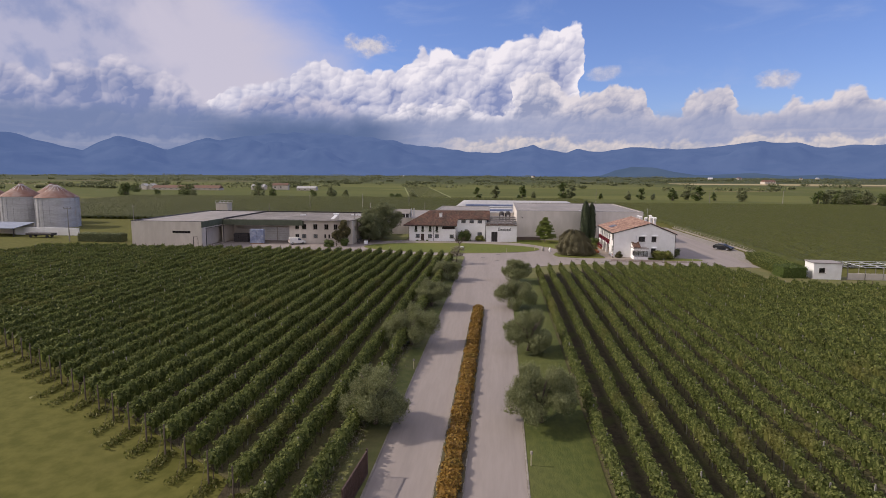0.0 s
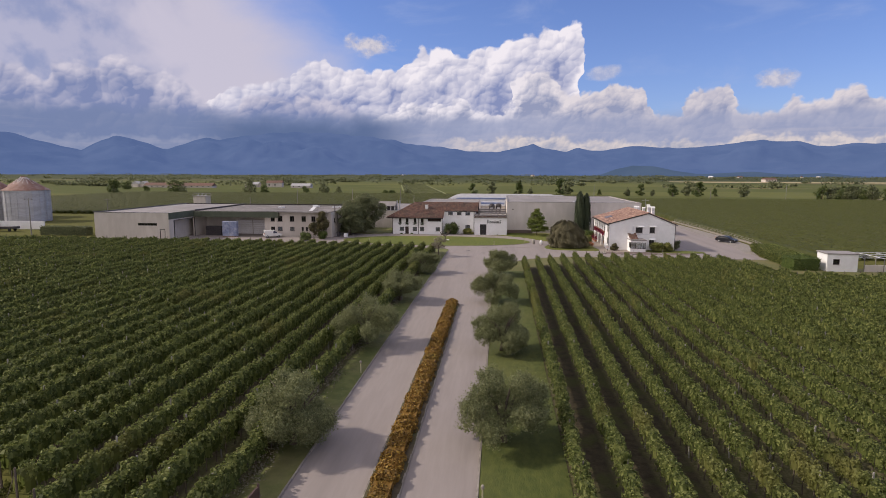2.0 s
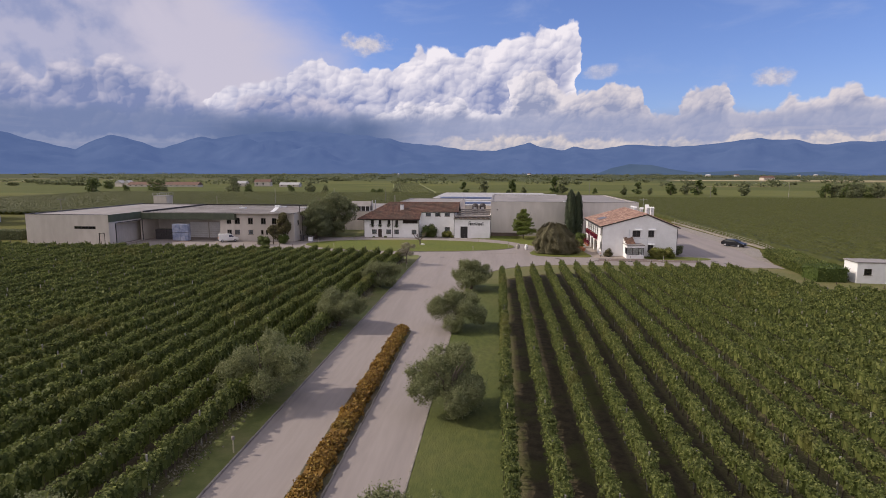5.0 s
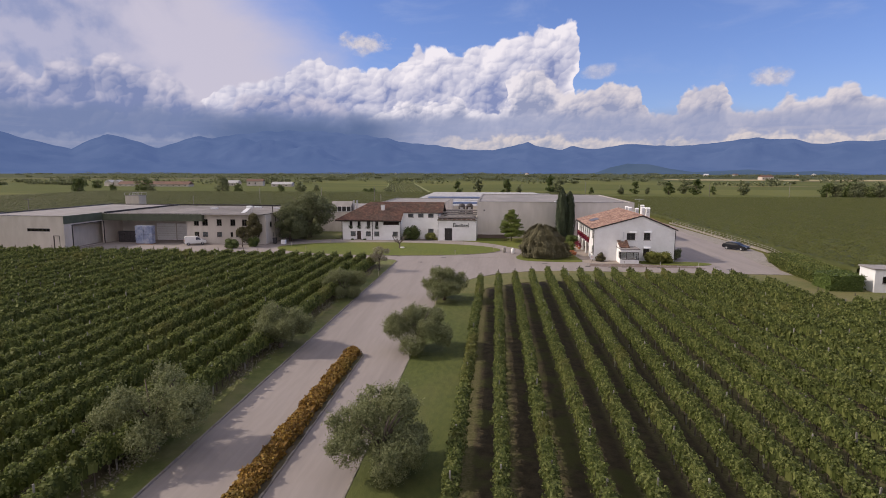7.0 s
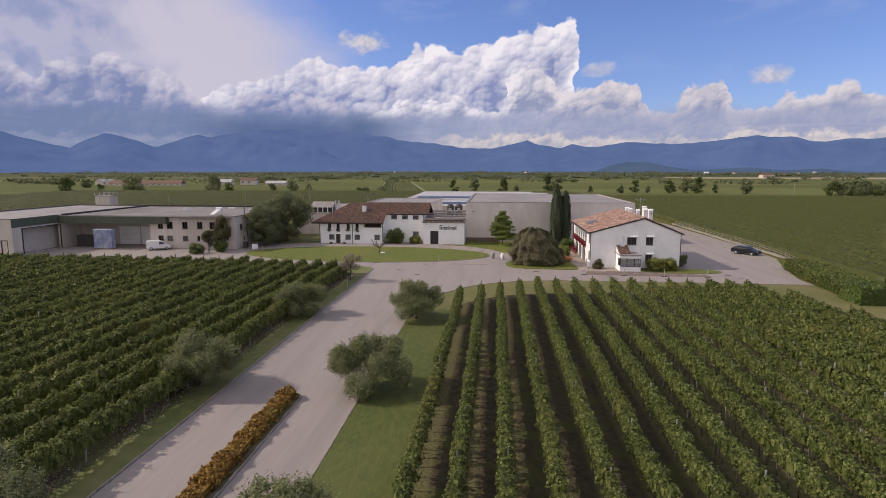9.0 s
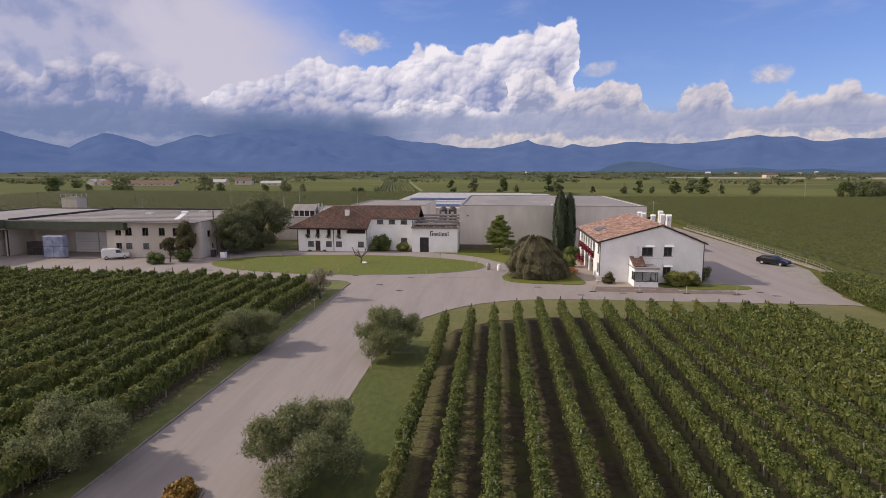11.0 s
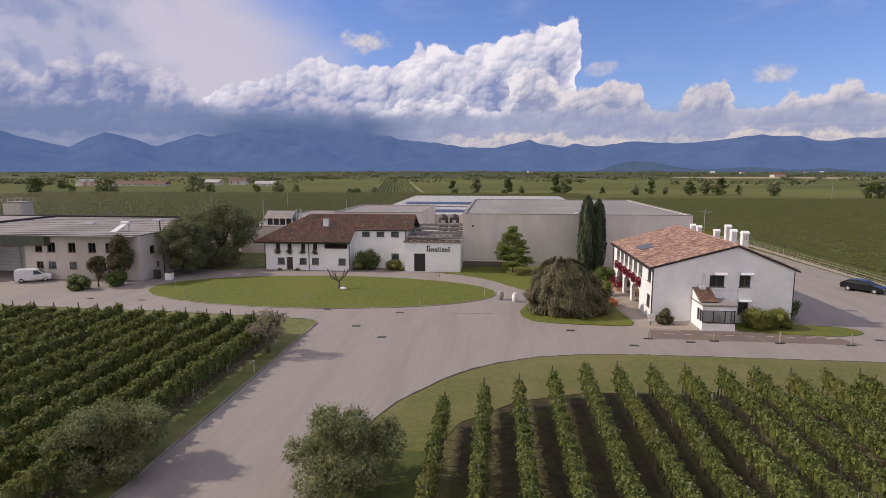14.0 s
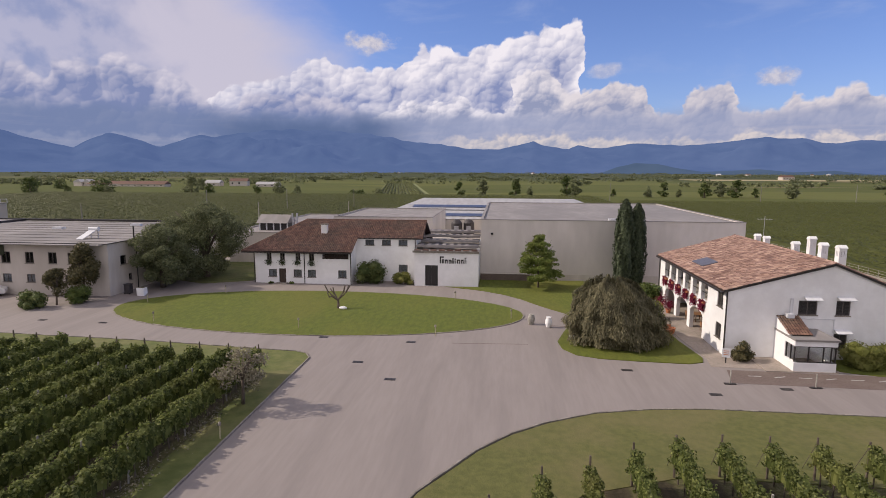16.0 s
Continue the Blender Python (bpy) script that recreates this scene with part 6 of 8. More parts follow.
# the white house with the hipped dark tile roof
def old_house():
    ob = thing("winery_house", "long white winery house with a dark brown tile roof", "house", at=(0, 0, 0))
    F, WF, RY, RZ, EZ = 79.2, 82.0, 86.0, 7.8, 4.25     # fronts, ridge, eaves
    XL, XM, XR, BY = -22.3, -9.4, -1.15, 93.2
    s = (RZ - EZ) / (RY - (F - 0.7))
    zf = lambda y: EZ + (y - (F - 0.7)) * s
    up = [(-20.7, -20.05), (-18.9, -18.25), (-16.8, -16.15), (-14.95, -14.3)]
    low = [(-20.5, -19.4), (-17.1, -16.0), (-15.2, -14.1), (-11.1, -10.0)]
    front = [(a, b, 3.05, 4.05) for a, b in up] + [(a, b, 0.85, 1.85) for a, b in low] + [(-19.1, -18.15, 0.02, 1.95), (-13.2, -9.7, 3.3, 4.15)]
    bm = bmesh.new()
    wall(bm, "x", XL, XM, F, F + 0.35, 0, EZ + 0.2, front)
    part("wall", bm, M_WHITE, ob)
    bm = bmesh.new()
    wall(bm, "y", F + 0.35, BY - 0.35, XL, XL + 0.35, 0, EZ + 0.2)
    part("wall", bm, M_WHITE, ob)
    bm = bmesh.new()
    wall(bm, "y", F + 0.35, WF, XM - 0.35, XM, 0, EZ + 0.3)
    extr = [(F + 0.35, EZ + 0.3), (WF, EZ + 0.3), (WF, zf(WF) - 0.1)]
    extrude_x(bm, extr, XM - 0.35, XM)
    part("wall", bm, M_WHITE, ob)
    upw = [(-8.1, -6.9), (-5.85, -4.65), (-3.6, -2.4)]
    wing = [(a, b, 4.85, 5.62) for a, b in upw] + [(-3.6, -2.4, 1.3, 2.3)]
    bm = bmesh.new()
    wall(bm, "x", XM, XR, WF, WF + 0.35, 0, zf(WF) - 0.06, wing)
    part("wall", bm, M_WHITE, ob)
    bm = bmesh.new()
    wall(bm, "y", WF + 0.35, BY - 0.35, XR - 0.35, XR, 0, EZ + 0.3)
    extrude_x(bm, [(WF + 0.35, EZ + 0.3), (BY - 0.35, EZ + 0.3), (BY - 0.35, EZ + 0.4), (RY, RZ - 0.16), (WF + 0.35, zf(WF + 0.35) - 0.16)], XR - 0.35, XR)
    part("wall", bm, M_WHITE, ob)
    bm = bmesh.new()
    wall(bm, "x", XL, XR, BY - 0.35, BY, 0, EZ + 0.2)
    part("wall", bm, M_WHITE, ob)
    for h in front[:4]:
        w = window(ob, "x", F, *h, -1, sill=False, bars=1)
        a, b = h[0], h[1]
        rng = np.random.default_rng(int(-a * 10))
        n = 160
        p = np.stack([rng.normal((a + b) / 2, 0.22, n), np.full(n, F - 0.12) - rng.uniform(0, 0.15, n), 3.1 - rng.beta(1.4, 2.2, n) * 0.8], 1)
        v, f = leaves(p, np.tile((0.0, -1, 0.2), (n, 1)), 0.14, rng)
        finish("creeper", mesh_of("creeper", v, f, M_CYPRESS), None, w, "dark plant hanging from the sill")
    for h in front[4:8]:
        window(ob, "x", F, *h, -1, curtain=True, bars=1)
    part("front_door", boxes((-19.05, -18.2, F + 0.08, F + 0.14, 0.02, 1.92)), M_WOODDARK, ob)
    part("balcony_rail", boxes(*[(-13.2, -9.7, F + 0.05, F + 0.09, 3.32 + i * 0.18, 3.32 + i * 0.18 + 0.09) for i in range(3)]), M_WOODDARK, ob)
    part("balcony_recess", boxes((-13.3, -9.6, F + 1.3, F + 1.35, 3.0, 4.4)), M_WOODDARK, ob)
    for h in wing:
        window(ob, "x", WF, *h, -1, curtain=True, bars=1)
    # roof: one front slope with a stepped eave, a hip to the west, a gable to the east
    O, XG = 0.7, XR + 0.85
    HX = XL - 1.5
    bm = bmesh.new()
    e = (HX, F - O, EZ)
    A, B = (XM + 0.25, F - O, EZ), (XM + 0.25, WF - 0.08, zf(WF - 0.08))
    C, D = (XG, WF - 0.08, zf(WF - 0.08)), (XG, RY, RZ)
    E = (-17.4, RY, RZ)
    slab(bm, [e, A, B, C, D, E], 0.16)
    G = (XG, BY + 0.7, EZ - 0.15)
    H = (HX, BY + 0.7, EZ - 0.15)
    slab(bm, [E, D, G, H], 0.16)
    slab(bm, [H, e, E], 0.16)
    roof = part("roof", bm, M_WOODDARK, ob)
    L = math.hypot(RY - F + O, RZ - EZ)
    n = int(L / 0.36)
    st = (0, (RY - F + O) / n, (RZ - EZ) / n)

    def keep(p):
        if p[0] > XM + 0.25 and p[1] < WF - 0.1:
            return False
        t = (p[1] - (F - O)) / (RY - F + O)
        return p[0] > HX + (E[0] - HX) * t - 0.05

    nx = int((XG - HX) / 0.25)
    tiles("tile_covering", roof, (HX, F - O, EZ), ((XG - HX) / nx, 0, 0), st, nx, n, M_TILE_OLD, keep)
    # west hip
    W = E[0] - HX
    n = int(math.hypot(W, RZ - EZ) / 0.36)
    half = BY + 0.7 - (F - O)
    ny = int(half / 0.25)
    tiles("tile_covering", roof, (HX, F - O, EZ), (0, half / ny, 0), (W / n, 0, (RZ - EZ) / n), ny, n, M_TILE_OLD,
          lambda p: F - O + (RY - F + O) * (p[0] - HX) / W < p[1] < BY + 0.7 - (BY + 0.7 - RY) * (p[0] - HX) / W)
    bm = bmesh.new()
    tube(bm, [(E[0], RY, RZ + 0.06), (XG, RY, RZ + 0.06)], [0.14, 0.14], 7)
    tube(bm, [(e[0], e[1], e[2] + 0.06), (E[0], E[1], E[2] + 0.06)], [0.13, 0.13], 7)
    part("ridge_tiles", bm, M_TILE_OLD, roof)
    part("gutter", boxes((HX, A[0], F - O - 0.12, F - O, EZ - 0.16, EZ - 0.04), (A[0], XG, WF - 0.2, WF - 0.09, B[2] - 0.12, B[2] - 0.02)), M_DARKMETAL, roof)
    for x, y, z in ((XL - 0.1, F - 0.06, EZ - 0.1), (-15.6, F - 0.07, EZ - 0.1), (XM + 0.0, F - 0.07, EZ - 0.1), (-1.35, WF - 0.08, B[2] - 0.2)):
        downpipe(ob, x, y, 0, z)
    ch = part("chimney", boxes((-14.35, -13.55, 82.6, 83.3, zf(82.6) - 0.4, 7.45)), M_WHITE, ob, "square white chimney")
    part("cap", boxes((-14.42, -13.48, 82.53, 83.37, 7.45, 7.55)), M_CONCRETE, ch)
    part("doorstep", boxes((-19.4, -17.9, F - 0.9, F - 0.01, 0, 0.1)), M_CONCRETE, ob)


old_house()
for x, w in ((-20.1, 1.1), (-17.3, 1.0)):
    bush("low dark plant at the foot of the white wall", (x, 78.7, 0.0), w, 0.5, 0.35, M_HEDGE, 260, 0.12, int(-x * 10), group="plants at the wall", clumps=6)


# flat-roofed entrance block with stepped slatted roofs behind
def entrance_block():
    ob = thing("entrance_block", "white flat-roofed entrance block with a dark double door", "building", at=(0, 0, 0))
    X0, X1, F = -1.1, 7.15, 79.5
    bm = bmesh.new()
    wall(bm, "x", X0, X1, F, F + 0.35, 0, 4.35, [(0.3, 1.95, 0.02, 2.72)])
    part("wall", bm, M_WHITE, ob)
    part("wall", boxes((X1 - 0.35, X1, F + 0.35, 100, 0, 4.35)), M_WHITE, ob)
    part("wall", boxes((X0, X0 + 0.35, F + 0.35, 82.0, 0, 4.35)), M_WHITE, ob)
    door = new("door")
    door.parent = ob
    for x0, x1 in ((0.32, 1.12), (1.13, 1.93)):
        part("door_leaf", boxes((x0, x1, F + 0.1, F + 0.16, 0.03, 2.7), (x0 + 0.1, x1 - 0.1, F + 0.08, F + 0.1, 0.2, 1.2), (x0 + 0.1, x1 - 0.1, F + 0.08, F + 0.1, 1.4, 2.5)), M_SHUTTER, door)
    part("door_surround", boxes((0.16, 0.3, F - 0.03, F + 0.05, 0, 2.86), (1.95, 2.09, F - 0.03, F + 0.05, 0, 2.86), (0.3, 1.95, F - 0.03, F + 0.05, 2.72, 2.86)), M_WHITE, ob)
    part("roof", boxes((X0 - 0.15, X1 + 0.1, F - 0.15, 81.4, 4.35, 4.5)), M_FLATROOF, ob)
    rng = np.random.default_rng(3)
    part("roof_edge", boxes((X0 - 0.2, X1 + 0.1, F - 0.2, F - 0.1, 4.36, 4.62)), M_CONCRETE, ob)
    bm = boxes(*[(X0 + i * 1.05, X0 + i * 1.05 + 0.75, F - 0.06, F + 0.5, 4.5, 4.72 + 0.05 * (i % 2)) for i in range(8)])
    part("roof_tiles", bm, M_TILE_OLD, ob)
    for i, (y, z) in enumerate(((81.4, 4.9), (84.6, 5.2), (87.8, 5.5), (91.0, 5.8))):
        x0 = X0 - 0.1 if i < 1 else -0.9
        part("canopy_roof", boxes((x0, X1 - 0.1, y, y + 2.6, z, z + 0.1)), M_DARKMETAL, ob)
        part("canopy_ridge", boxes((x0, X1 - 0.1, y - 0.2, y + 0.05, z - 0.1, z + 0.22), *[(x0 + 0.4 + k * 1.0, x0 + 0.9 + k * 1.0, y + 0.4, y + 2.2, z + 0.1, z + 0.16) for k in range(7)]), M_FLATROOF, ob)
    part("core", boxes((X0 + 0.4, X1 - 0.4, 81.5, 98, 0, 4.3)), M_GREYWALL, ob)
    # the winery's name: dark shapes in its place, no letters
    for i, (x, w, h) in enumerate(((2.2, 0.5, 0.9), (2.85, 0.38, 0.5), (3.35, 0.36, 0.5), (3.8, 0.22, 0.68), (4.12, 0.16, 0.66), (4.42, 0.38, 0.52), (4.92, 0.34, 0.5), (5.4, 0.2, 0.78))):
        part("sign_bar", boxes((x, x + w * 0.32, F - 0.05, F, 3.0, 3.0 + h), (x + w * 0.32, x + w, F - 0.05, F, 3.0 + h - 0.16, 3.0 + h), (x + w * 0.62, x + w, F - 0.05, F, 3.0, 3.0 + h * 0.6)), M_BLACK, ob)


entrance_block()


# grey halls
def hall(name, label, x0, x1, y0, y1, z, wallm=None, panel=6.0):
    ob = thing(name, label, "hall", at=(0, 0, 0))
    w = wallm or M_HALL
    part("wall", boxes((x0, x1, y0, y0 + 0.3, 0, z)), w, ob)
    part("wall", boxes((x0, x1, y1 - 0.3, y1, 0, z)), w, ob)
    part("wall", boxes((x0, x0 + 0.3, y0 + 0.3, y1 - 0.3, 0, z)), w, ob)
    part("wall", boxes((x1 - 0.3, x1, y0 + 0.3, y1 - 0.3, 0, z)), w, ob)
    part("roof", boxes((x0 + 0.3, x1 - 0.3, y0 + 0.3, y1 - 0.3, z - 0.35, z - 0.12)), M_FLATROOF, ob)
    part("parapet_cap", boxes((x0 - 0.05, x1 + 0.05, y0 - 0.05, y0 + 0.35, z, z + 0.07), (x0 - 0.05, x1 + 0.05, y1 - 0.35, y1 + 0.05, z, z + 0.07), (x0 - 0.05, x0 + 0.35, y0 + 0.35, y1 - 0.35, z, z + 0.07), (x1 - 0.35, x1 + 0.05, y0 + 0.35, y1 - 0.35, z, z + 0.07)), M_FLATROOF, ob)
    return ob


h1 = hall("grey_hall", "large plain grey windowless winery hall with a flat roof", 7.2, 41.6, 85.0, 128.0, 8.2)
part("plinth", boxes((7.2, 41.6, 84.9, 85.0, 0, 0.9)), M_GREYWALL, h1)
# dark strip at the hall's foot, built as an added low block
lw = thing("low_wall", "low dark strip along the foot of the grey hall", "wall", at=(7.3, 84.3, 0.06))
part("wall", boxes((0, 6.6, 0, 0.3, 0, 0.85)), M_BROWNPAVE, lw)
part("coping", boxes((-0.04, 6.64, -0.04, 0.34, 0.85, 0.92)), M_GREYWALL, lw)
part("roof_box", boxes((24.5, 25.6, 86.5, 87.5, 8.1, 8.35)), M_PALEMETAL, h1)
part("wall_lamp", boxes((8.6, 8.9, 84.85, 85.0, 6.2, 6.45)), M_BLACK, h1)
h2 = hall("rear_hall", "pale windowless hall behind the white house", -17.2, -1.0, 98.5, 120, 7.3)
h3 = hall("solar_hall", "long low white-roofed hall with a row of solar panels", -14.2, 32.6, 136, 190, 6.0, M_SHEET)
bm = bmesh.new()
lo = [bm.verts.new(p) for p in ((-14.3, 135.9, 6.1), (32.7, 135.9, 6.1), (32.7, 190.1, 6.1), (-14.3, 190.1, 6.1))]
top = [bm.verts.new(p) for p in ((-9.5, 150.0, 8.0), (24.0, 150.0, 8.0), (24.0, 170.0, 6.9), (-9.5, 170.0, 6.9))]
bm.faces.new(top)
for q in range(4):
    bm.faces.new((lo[q], lo[(q + 1) % 4], top[(q + 1) % 4], top[q]))
part("hipped_roof", bm, M_SHEET, h3, "white sheet roof")
h4 = hall("annex_hall", "low white annex with solar panels between the halls", -6.5, 6.9, 122.5, 134.5, 5.0, M_HALL)
bm = bmesh.new()
extrude_x(bm, [(122.4, 5.1), (131.0, 6.2), (134.6, 5.1)], -6.6, 7.0)
part("pitched_roof", bm, M_SHEET, h4, "white sheet roof")
panel = boxes((-0.78, 0.78, -1.4, 1.4, 0, 0.06), (-0.8, -0.76, -1.42, 1.42, -0.01, 0.07), (0.76, 0.8, -1.42, 1.42, -0.01, 0.07))
pme = bpy.data.meshes.new("solar_panel")
panel.to_mesh(pme)
panel.free()
pme.materials.append(M_SOLAR)
for par, n, x0, y0, z0, slope in ((h3, 26, -9.6, 139.5, 6.1 + 3.6 * 1.9 / 14.1, 1.9 / 14.1), (h4, 8, -5.6, 126.3, 5.1 + 3.9 * 1.1 / 8.6, 1.1 / 8.6)):
    for i in range(n):
        o = new("solar_panel", pme)
        o.parent = par
        o.matrix_basis = pose(x0 + i * 1.64, y0, z0 + 0.05, math.degrees(math.atan(slope)), 0, 0)

# tanks and plant between the halls
for x, y in ((3.0, 97.0), (4.9, 97.6)):
    tk = thing("tank", "dark steel tank between the halls", "tank", "tanks between the halls", at=(x, y, 0.0))
    bm = bmesh.new()
    lathe(bm, [(0.85, 0), (0.85, 6.6), (0.5, 7.1), (0.12, 7.2)], 16)
    part("shell", bm, M_CRATE, tk, smooth=False)
    part("hatch", boxes((-0.35, 0.35, -0.92, -0.8, 5.4, 6.2)), M_STEEL, tk)


# the long flat-roofed factory with canopy and open bay
def factory():
    ob = thing("factory", "long pale flat-roofed winery building with a green canopy", "building", at=(0, 0, 0))
    F, Z = 69.05, 6.15
    X1, X0 = -35.6, -52.6
    up = [(-51.0, -49.95), (-49.2, -48.0), (-46.1, -45.0), (-43.15, -42.05), (-40.65, -39.6)]
    lo = [(-51.0, -49.95), (-49.2, -48.05), (-46.1, -45.0), (-43.2, -42.65), (-42.1, -41.6), (-41.2, -40.7), (-40.2, -39.7)]
    holes = [(a, b, 3.75, 5.1) for a, b in up] + [(a, b, 1.45, 2.45) for a, b in lo]
    holes[0] = (-51.0, -49.95, 3.75, 4.75)
    bm = bmesh.new()
    wall(bm, "x", X0, X1, F, F + 0.35, 0, Z, holes)
    part("wall", bm, M_GREYWALL, ob)
    for i, h in enumerate(holes):
        window(ob, "x", F, *h, -1, bars=1 if h[1] - h[0] > 0.7 else 0, curtain=i in (6, 7))
    side = [(71.2, 72.3, 3.4, 4.5), (72.6, 73.2, 1.3, 2.1), (78.0, 79.0, 1.2, 2.2)]
    bm = bmesh.new()
    wall(bm, "y", F + 0.35, 96.5, X1 - 0.35, X1, 0, Z, side)
    part("wall", bm, M_GREYWALL, ob)
    for h in side:
        window(ob, "y", X1, *h, 1, bars=0)
    downpipe(ob, X1 + 0.08, 74.2, 0, Z)
    part("wall", boxes((-88.7, X1 - 0.35, 96.5, 96.85, 0, Z)), M_GREYWALL, ob)
    # open bay: back wall with two pale gates
    part("wall", boxes((-70.4, X0, 74.5, 74.85, 0, Z - 0.3)), M_GREYWALL, ob)
    part("wall", boxes((X0, X0 + 0.3, F + 0.35, 74.5, 0, Z - 0.3)), M_GREYWALL, ob)
    for x in (-62.5, -57.9):
        gate = part("sliding_gate", boxes((x, x + 4.3, 74.38, 74.5, 0.02, 3.6)), M_WHITE, ob, "pale sliding gate")
        for k in range(6):
            part("gate_rib", boxes((x, x + 4.3, 74.34, 74.38, 0.4 + k * 0.5, 0.43 + k * 0.5)), M_GREYWALL, gate)
    # west block, standing forward
    B0, B1, BF = -88.7, -70.4, 57.2
    slit = [(-78.0, -73.3, 3.45, 4.05), (-72.6, -71.5, 0.02, 2.6)]
    bm = bmesh.new()
    wall(bm, "x", B0, B1, BF, BF + 0.35, 0, 6.4, slit)
    part("wall", bm, M_GREYWALL, ob)
    window(ob, "x", BF, *slit[0], -1, bars=5, sill=False)
    door = part("side_door", boxes((-72.58, -71.52, BF + 0.1, BF + 0.16, 0.02, 2.58)), M_GREYWALL, ob)
    part("door_frame", boxes((-72.7, -72.6, BF - 0.03, BF + 0.1, 0, 2.7), (-71.5, -71.4, BF - 0.03, BF + 0.1, 0, 2.7), (-72.6, -71.5, BF - 0.03, BF + 0.1, 2.6, 2.7)), M_DARKMETAL, door)
    bm = bmesh.new()
    wall(bm, "y", BF + 0.35, 96.5, B0, B0 + 0.35, 0, 6.4)
    part("wall", bm, M_GREYWALL, ob)
    bm = bmesh.new()
    wall(bm, "y", BF + 0.35, 96.5, B1 - 0.35, B1, 0, 6.1, [(59.4, 68.2, 0.02, 4.5)])
    part("wall", bm, M_GREYWALL, ob)
    part("inner_wall", boxes((-72.2, -72.0, BF + 0.35, 90, 0, 6.0)), M_GREYWALL, ob)
    part("gate_frame", boxes((B1 - 0.02, B1 + 0.08, 59.2, 59.4, 0, 4.6), (B1 - 0.02, B1 + 0.08, 68.2, 68.4, 0, 4.6), (B1 - 0.02, B1 + 0.08, 59.4, 68.2, 4.5, 4.62)), M_DARKMETAL, ob)
    # canopy with green fascia, and the roofs
    part("fascia", boxes((B1, -48.7, F - 1.1, F - 1.0, 4.75, Z + 0.02)), M_GREEN, ob, "dark green canopy fascia")
    part("fascia", boxes((B1 + 0.0, B1 + 0.1, BF - 0.05, F - 1.1, 4.9, 6.42)), M_GREEN, ob, "dark green canopy fascia")
    part("canopy_soffit", boxes((B1 + 0.1, -48.8, F - 1.0, 74.5, 4.78, 4.9)), M_WHITE, ob)
    part("fascia_end", boxes((-48.8, -48.7, F - 1.0, F, 4.75, Z)), M_GREEN, ob)
    part("roof", boxes((B1 + 0.1, X1 - 0.35, F - 1.0, F + 0.34, Z - 0.1, Z + 0.0), (B1 + 0.1, X1 - 0.35, F + 0.34, 96.5, Z - 0.3, Z - 0.0)), M_FLATROOF, ob)
    for i in range(9):
        part("roof_rib", boxes((B1 + 0.3, X1 - 0.1, F + 2.2 + i * 2.9, F + 2.32 + i * 2.9, Z, Z + 0.07)), M_FLATROOF, ob)
    part("roof_seam", boxes((B1 - 0.2, B1 + 0.25, F, 96.4, Z, Z + 0.34)), M_DARKMETAL, ob)
    part("roof", boxes((B0 + 0.35, B1 - 0.35, BF + 0.35, 96.5, 6.0, 6.3)), M_FLATROOF, ob)
    part("parapet_cap", boxes((B0 - 0.1, B0 + 0.4, BF - 0.05, 96.9, 6.4, 6.55), (B0 + 0.4, B1, BF - 0.05, BF + 0.4, 6.4, 6.46), (B0 + 0.4, X1, 96.5, 96.9, 6.2, 6.5)), M_DARKMETAL, ob)
    part("roof_edge", boxes((B1 + 0.1, X1 + 0.1, F - 0.12, F + 0.0, Z, Z + 0.08), (X1 - 0.05, X1 + 0.12, F, 96.5, Z, Z + 0.08)), M_DARKMETAL, ob)
    # solar water heater and vent pipe
    hx, hy = -41.6, 74.6
    bm = bmesh.new()
    slab(bm, [(hx - 0.9, hy - 1.7, Z + 0.1), (hx + 0.0, hy - 1.7, Z + 0.1), (hx + 0.6, hy, Z + 1.05), (hx - 0.3, hy, Z + 1.05)], 0.08)
    sh = part("solar_heater", bm, M_PALEMETAL, ob, "solar water heater on the flat roof")
    bm = bmesh.new()
    tube(bm, [(hx - 0.45, hy + 0.2, Z + 1.15), (hx + 0.8, hy + 0.2, Z + 1.15)], [0.27, 0.27], 10)
    part("tank", bm, M_PALEMETAL, sh)
    part("stand", boxes((hx - 0.35, hx - 0.27, hy + 0.2, hy + 0.28, Z, Z + 0.95), (hx + 0.6, hx + 0.68, hy + 0.2, hy + 0.28, Z, Z + 0.95)), M_STEEL, sh)
    bm = bmesh.new()
    tube(bm, [(-36.6, 75.5, Z - 0.2), (-36.6, 75.5, Z + 1.5)], [0.09, 0.09], 7)
    part("vent_pipe", bm, M_DARKMETAL, ob)
    for i, (x, y) in enumerate(((-40.5, 86), (-39.5, 88.5), (-38.0, 85.2), (-55, 84), (-47, 90))):
        part("roof_light", boxes((x, x + 1.6, y, y + 0.7, Z, Z + 0.32)), M_PALEMETAL, ob)


factory()

# square plant tower beyond the factory
tw = thing("plant_tower", "small square grey plant tower with a railed top behind the factory", "tower", at=(-92.2, 112.6, 0))
part("shaft", bevelled(boxes((-2.1, 2.1, -1.7, 1.7, 0, 7.9)), 0.04), M_GREYWALL, tw)
part("roof_slab", boxes((-2.25, 2.25, -1.85, 1.85, 7.9, 8.05)), M_FLATROOF, tw)
for x in (-2.15, -0.72, 0.72, 2.15):
    for y in (-1.75, 1.75):
        part("rail_post", boxes((x - 0.04, x + 0.04, y - 0.04, y + 0.04, 8.05, 8.7)), M_STEEL, tw)
for y in (-1.75, 1.75):
    part("rail", boxes((-2.2, 2.2, y - 0.03, y + 0.03, 8.7, 8.76)), M_STEEL, tw)

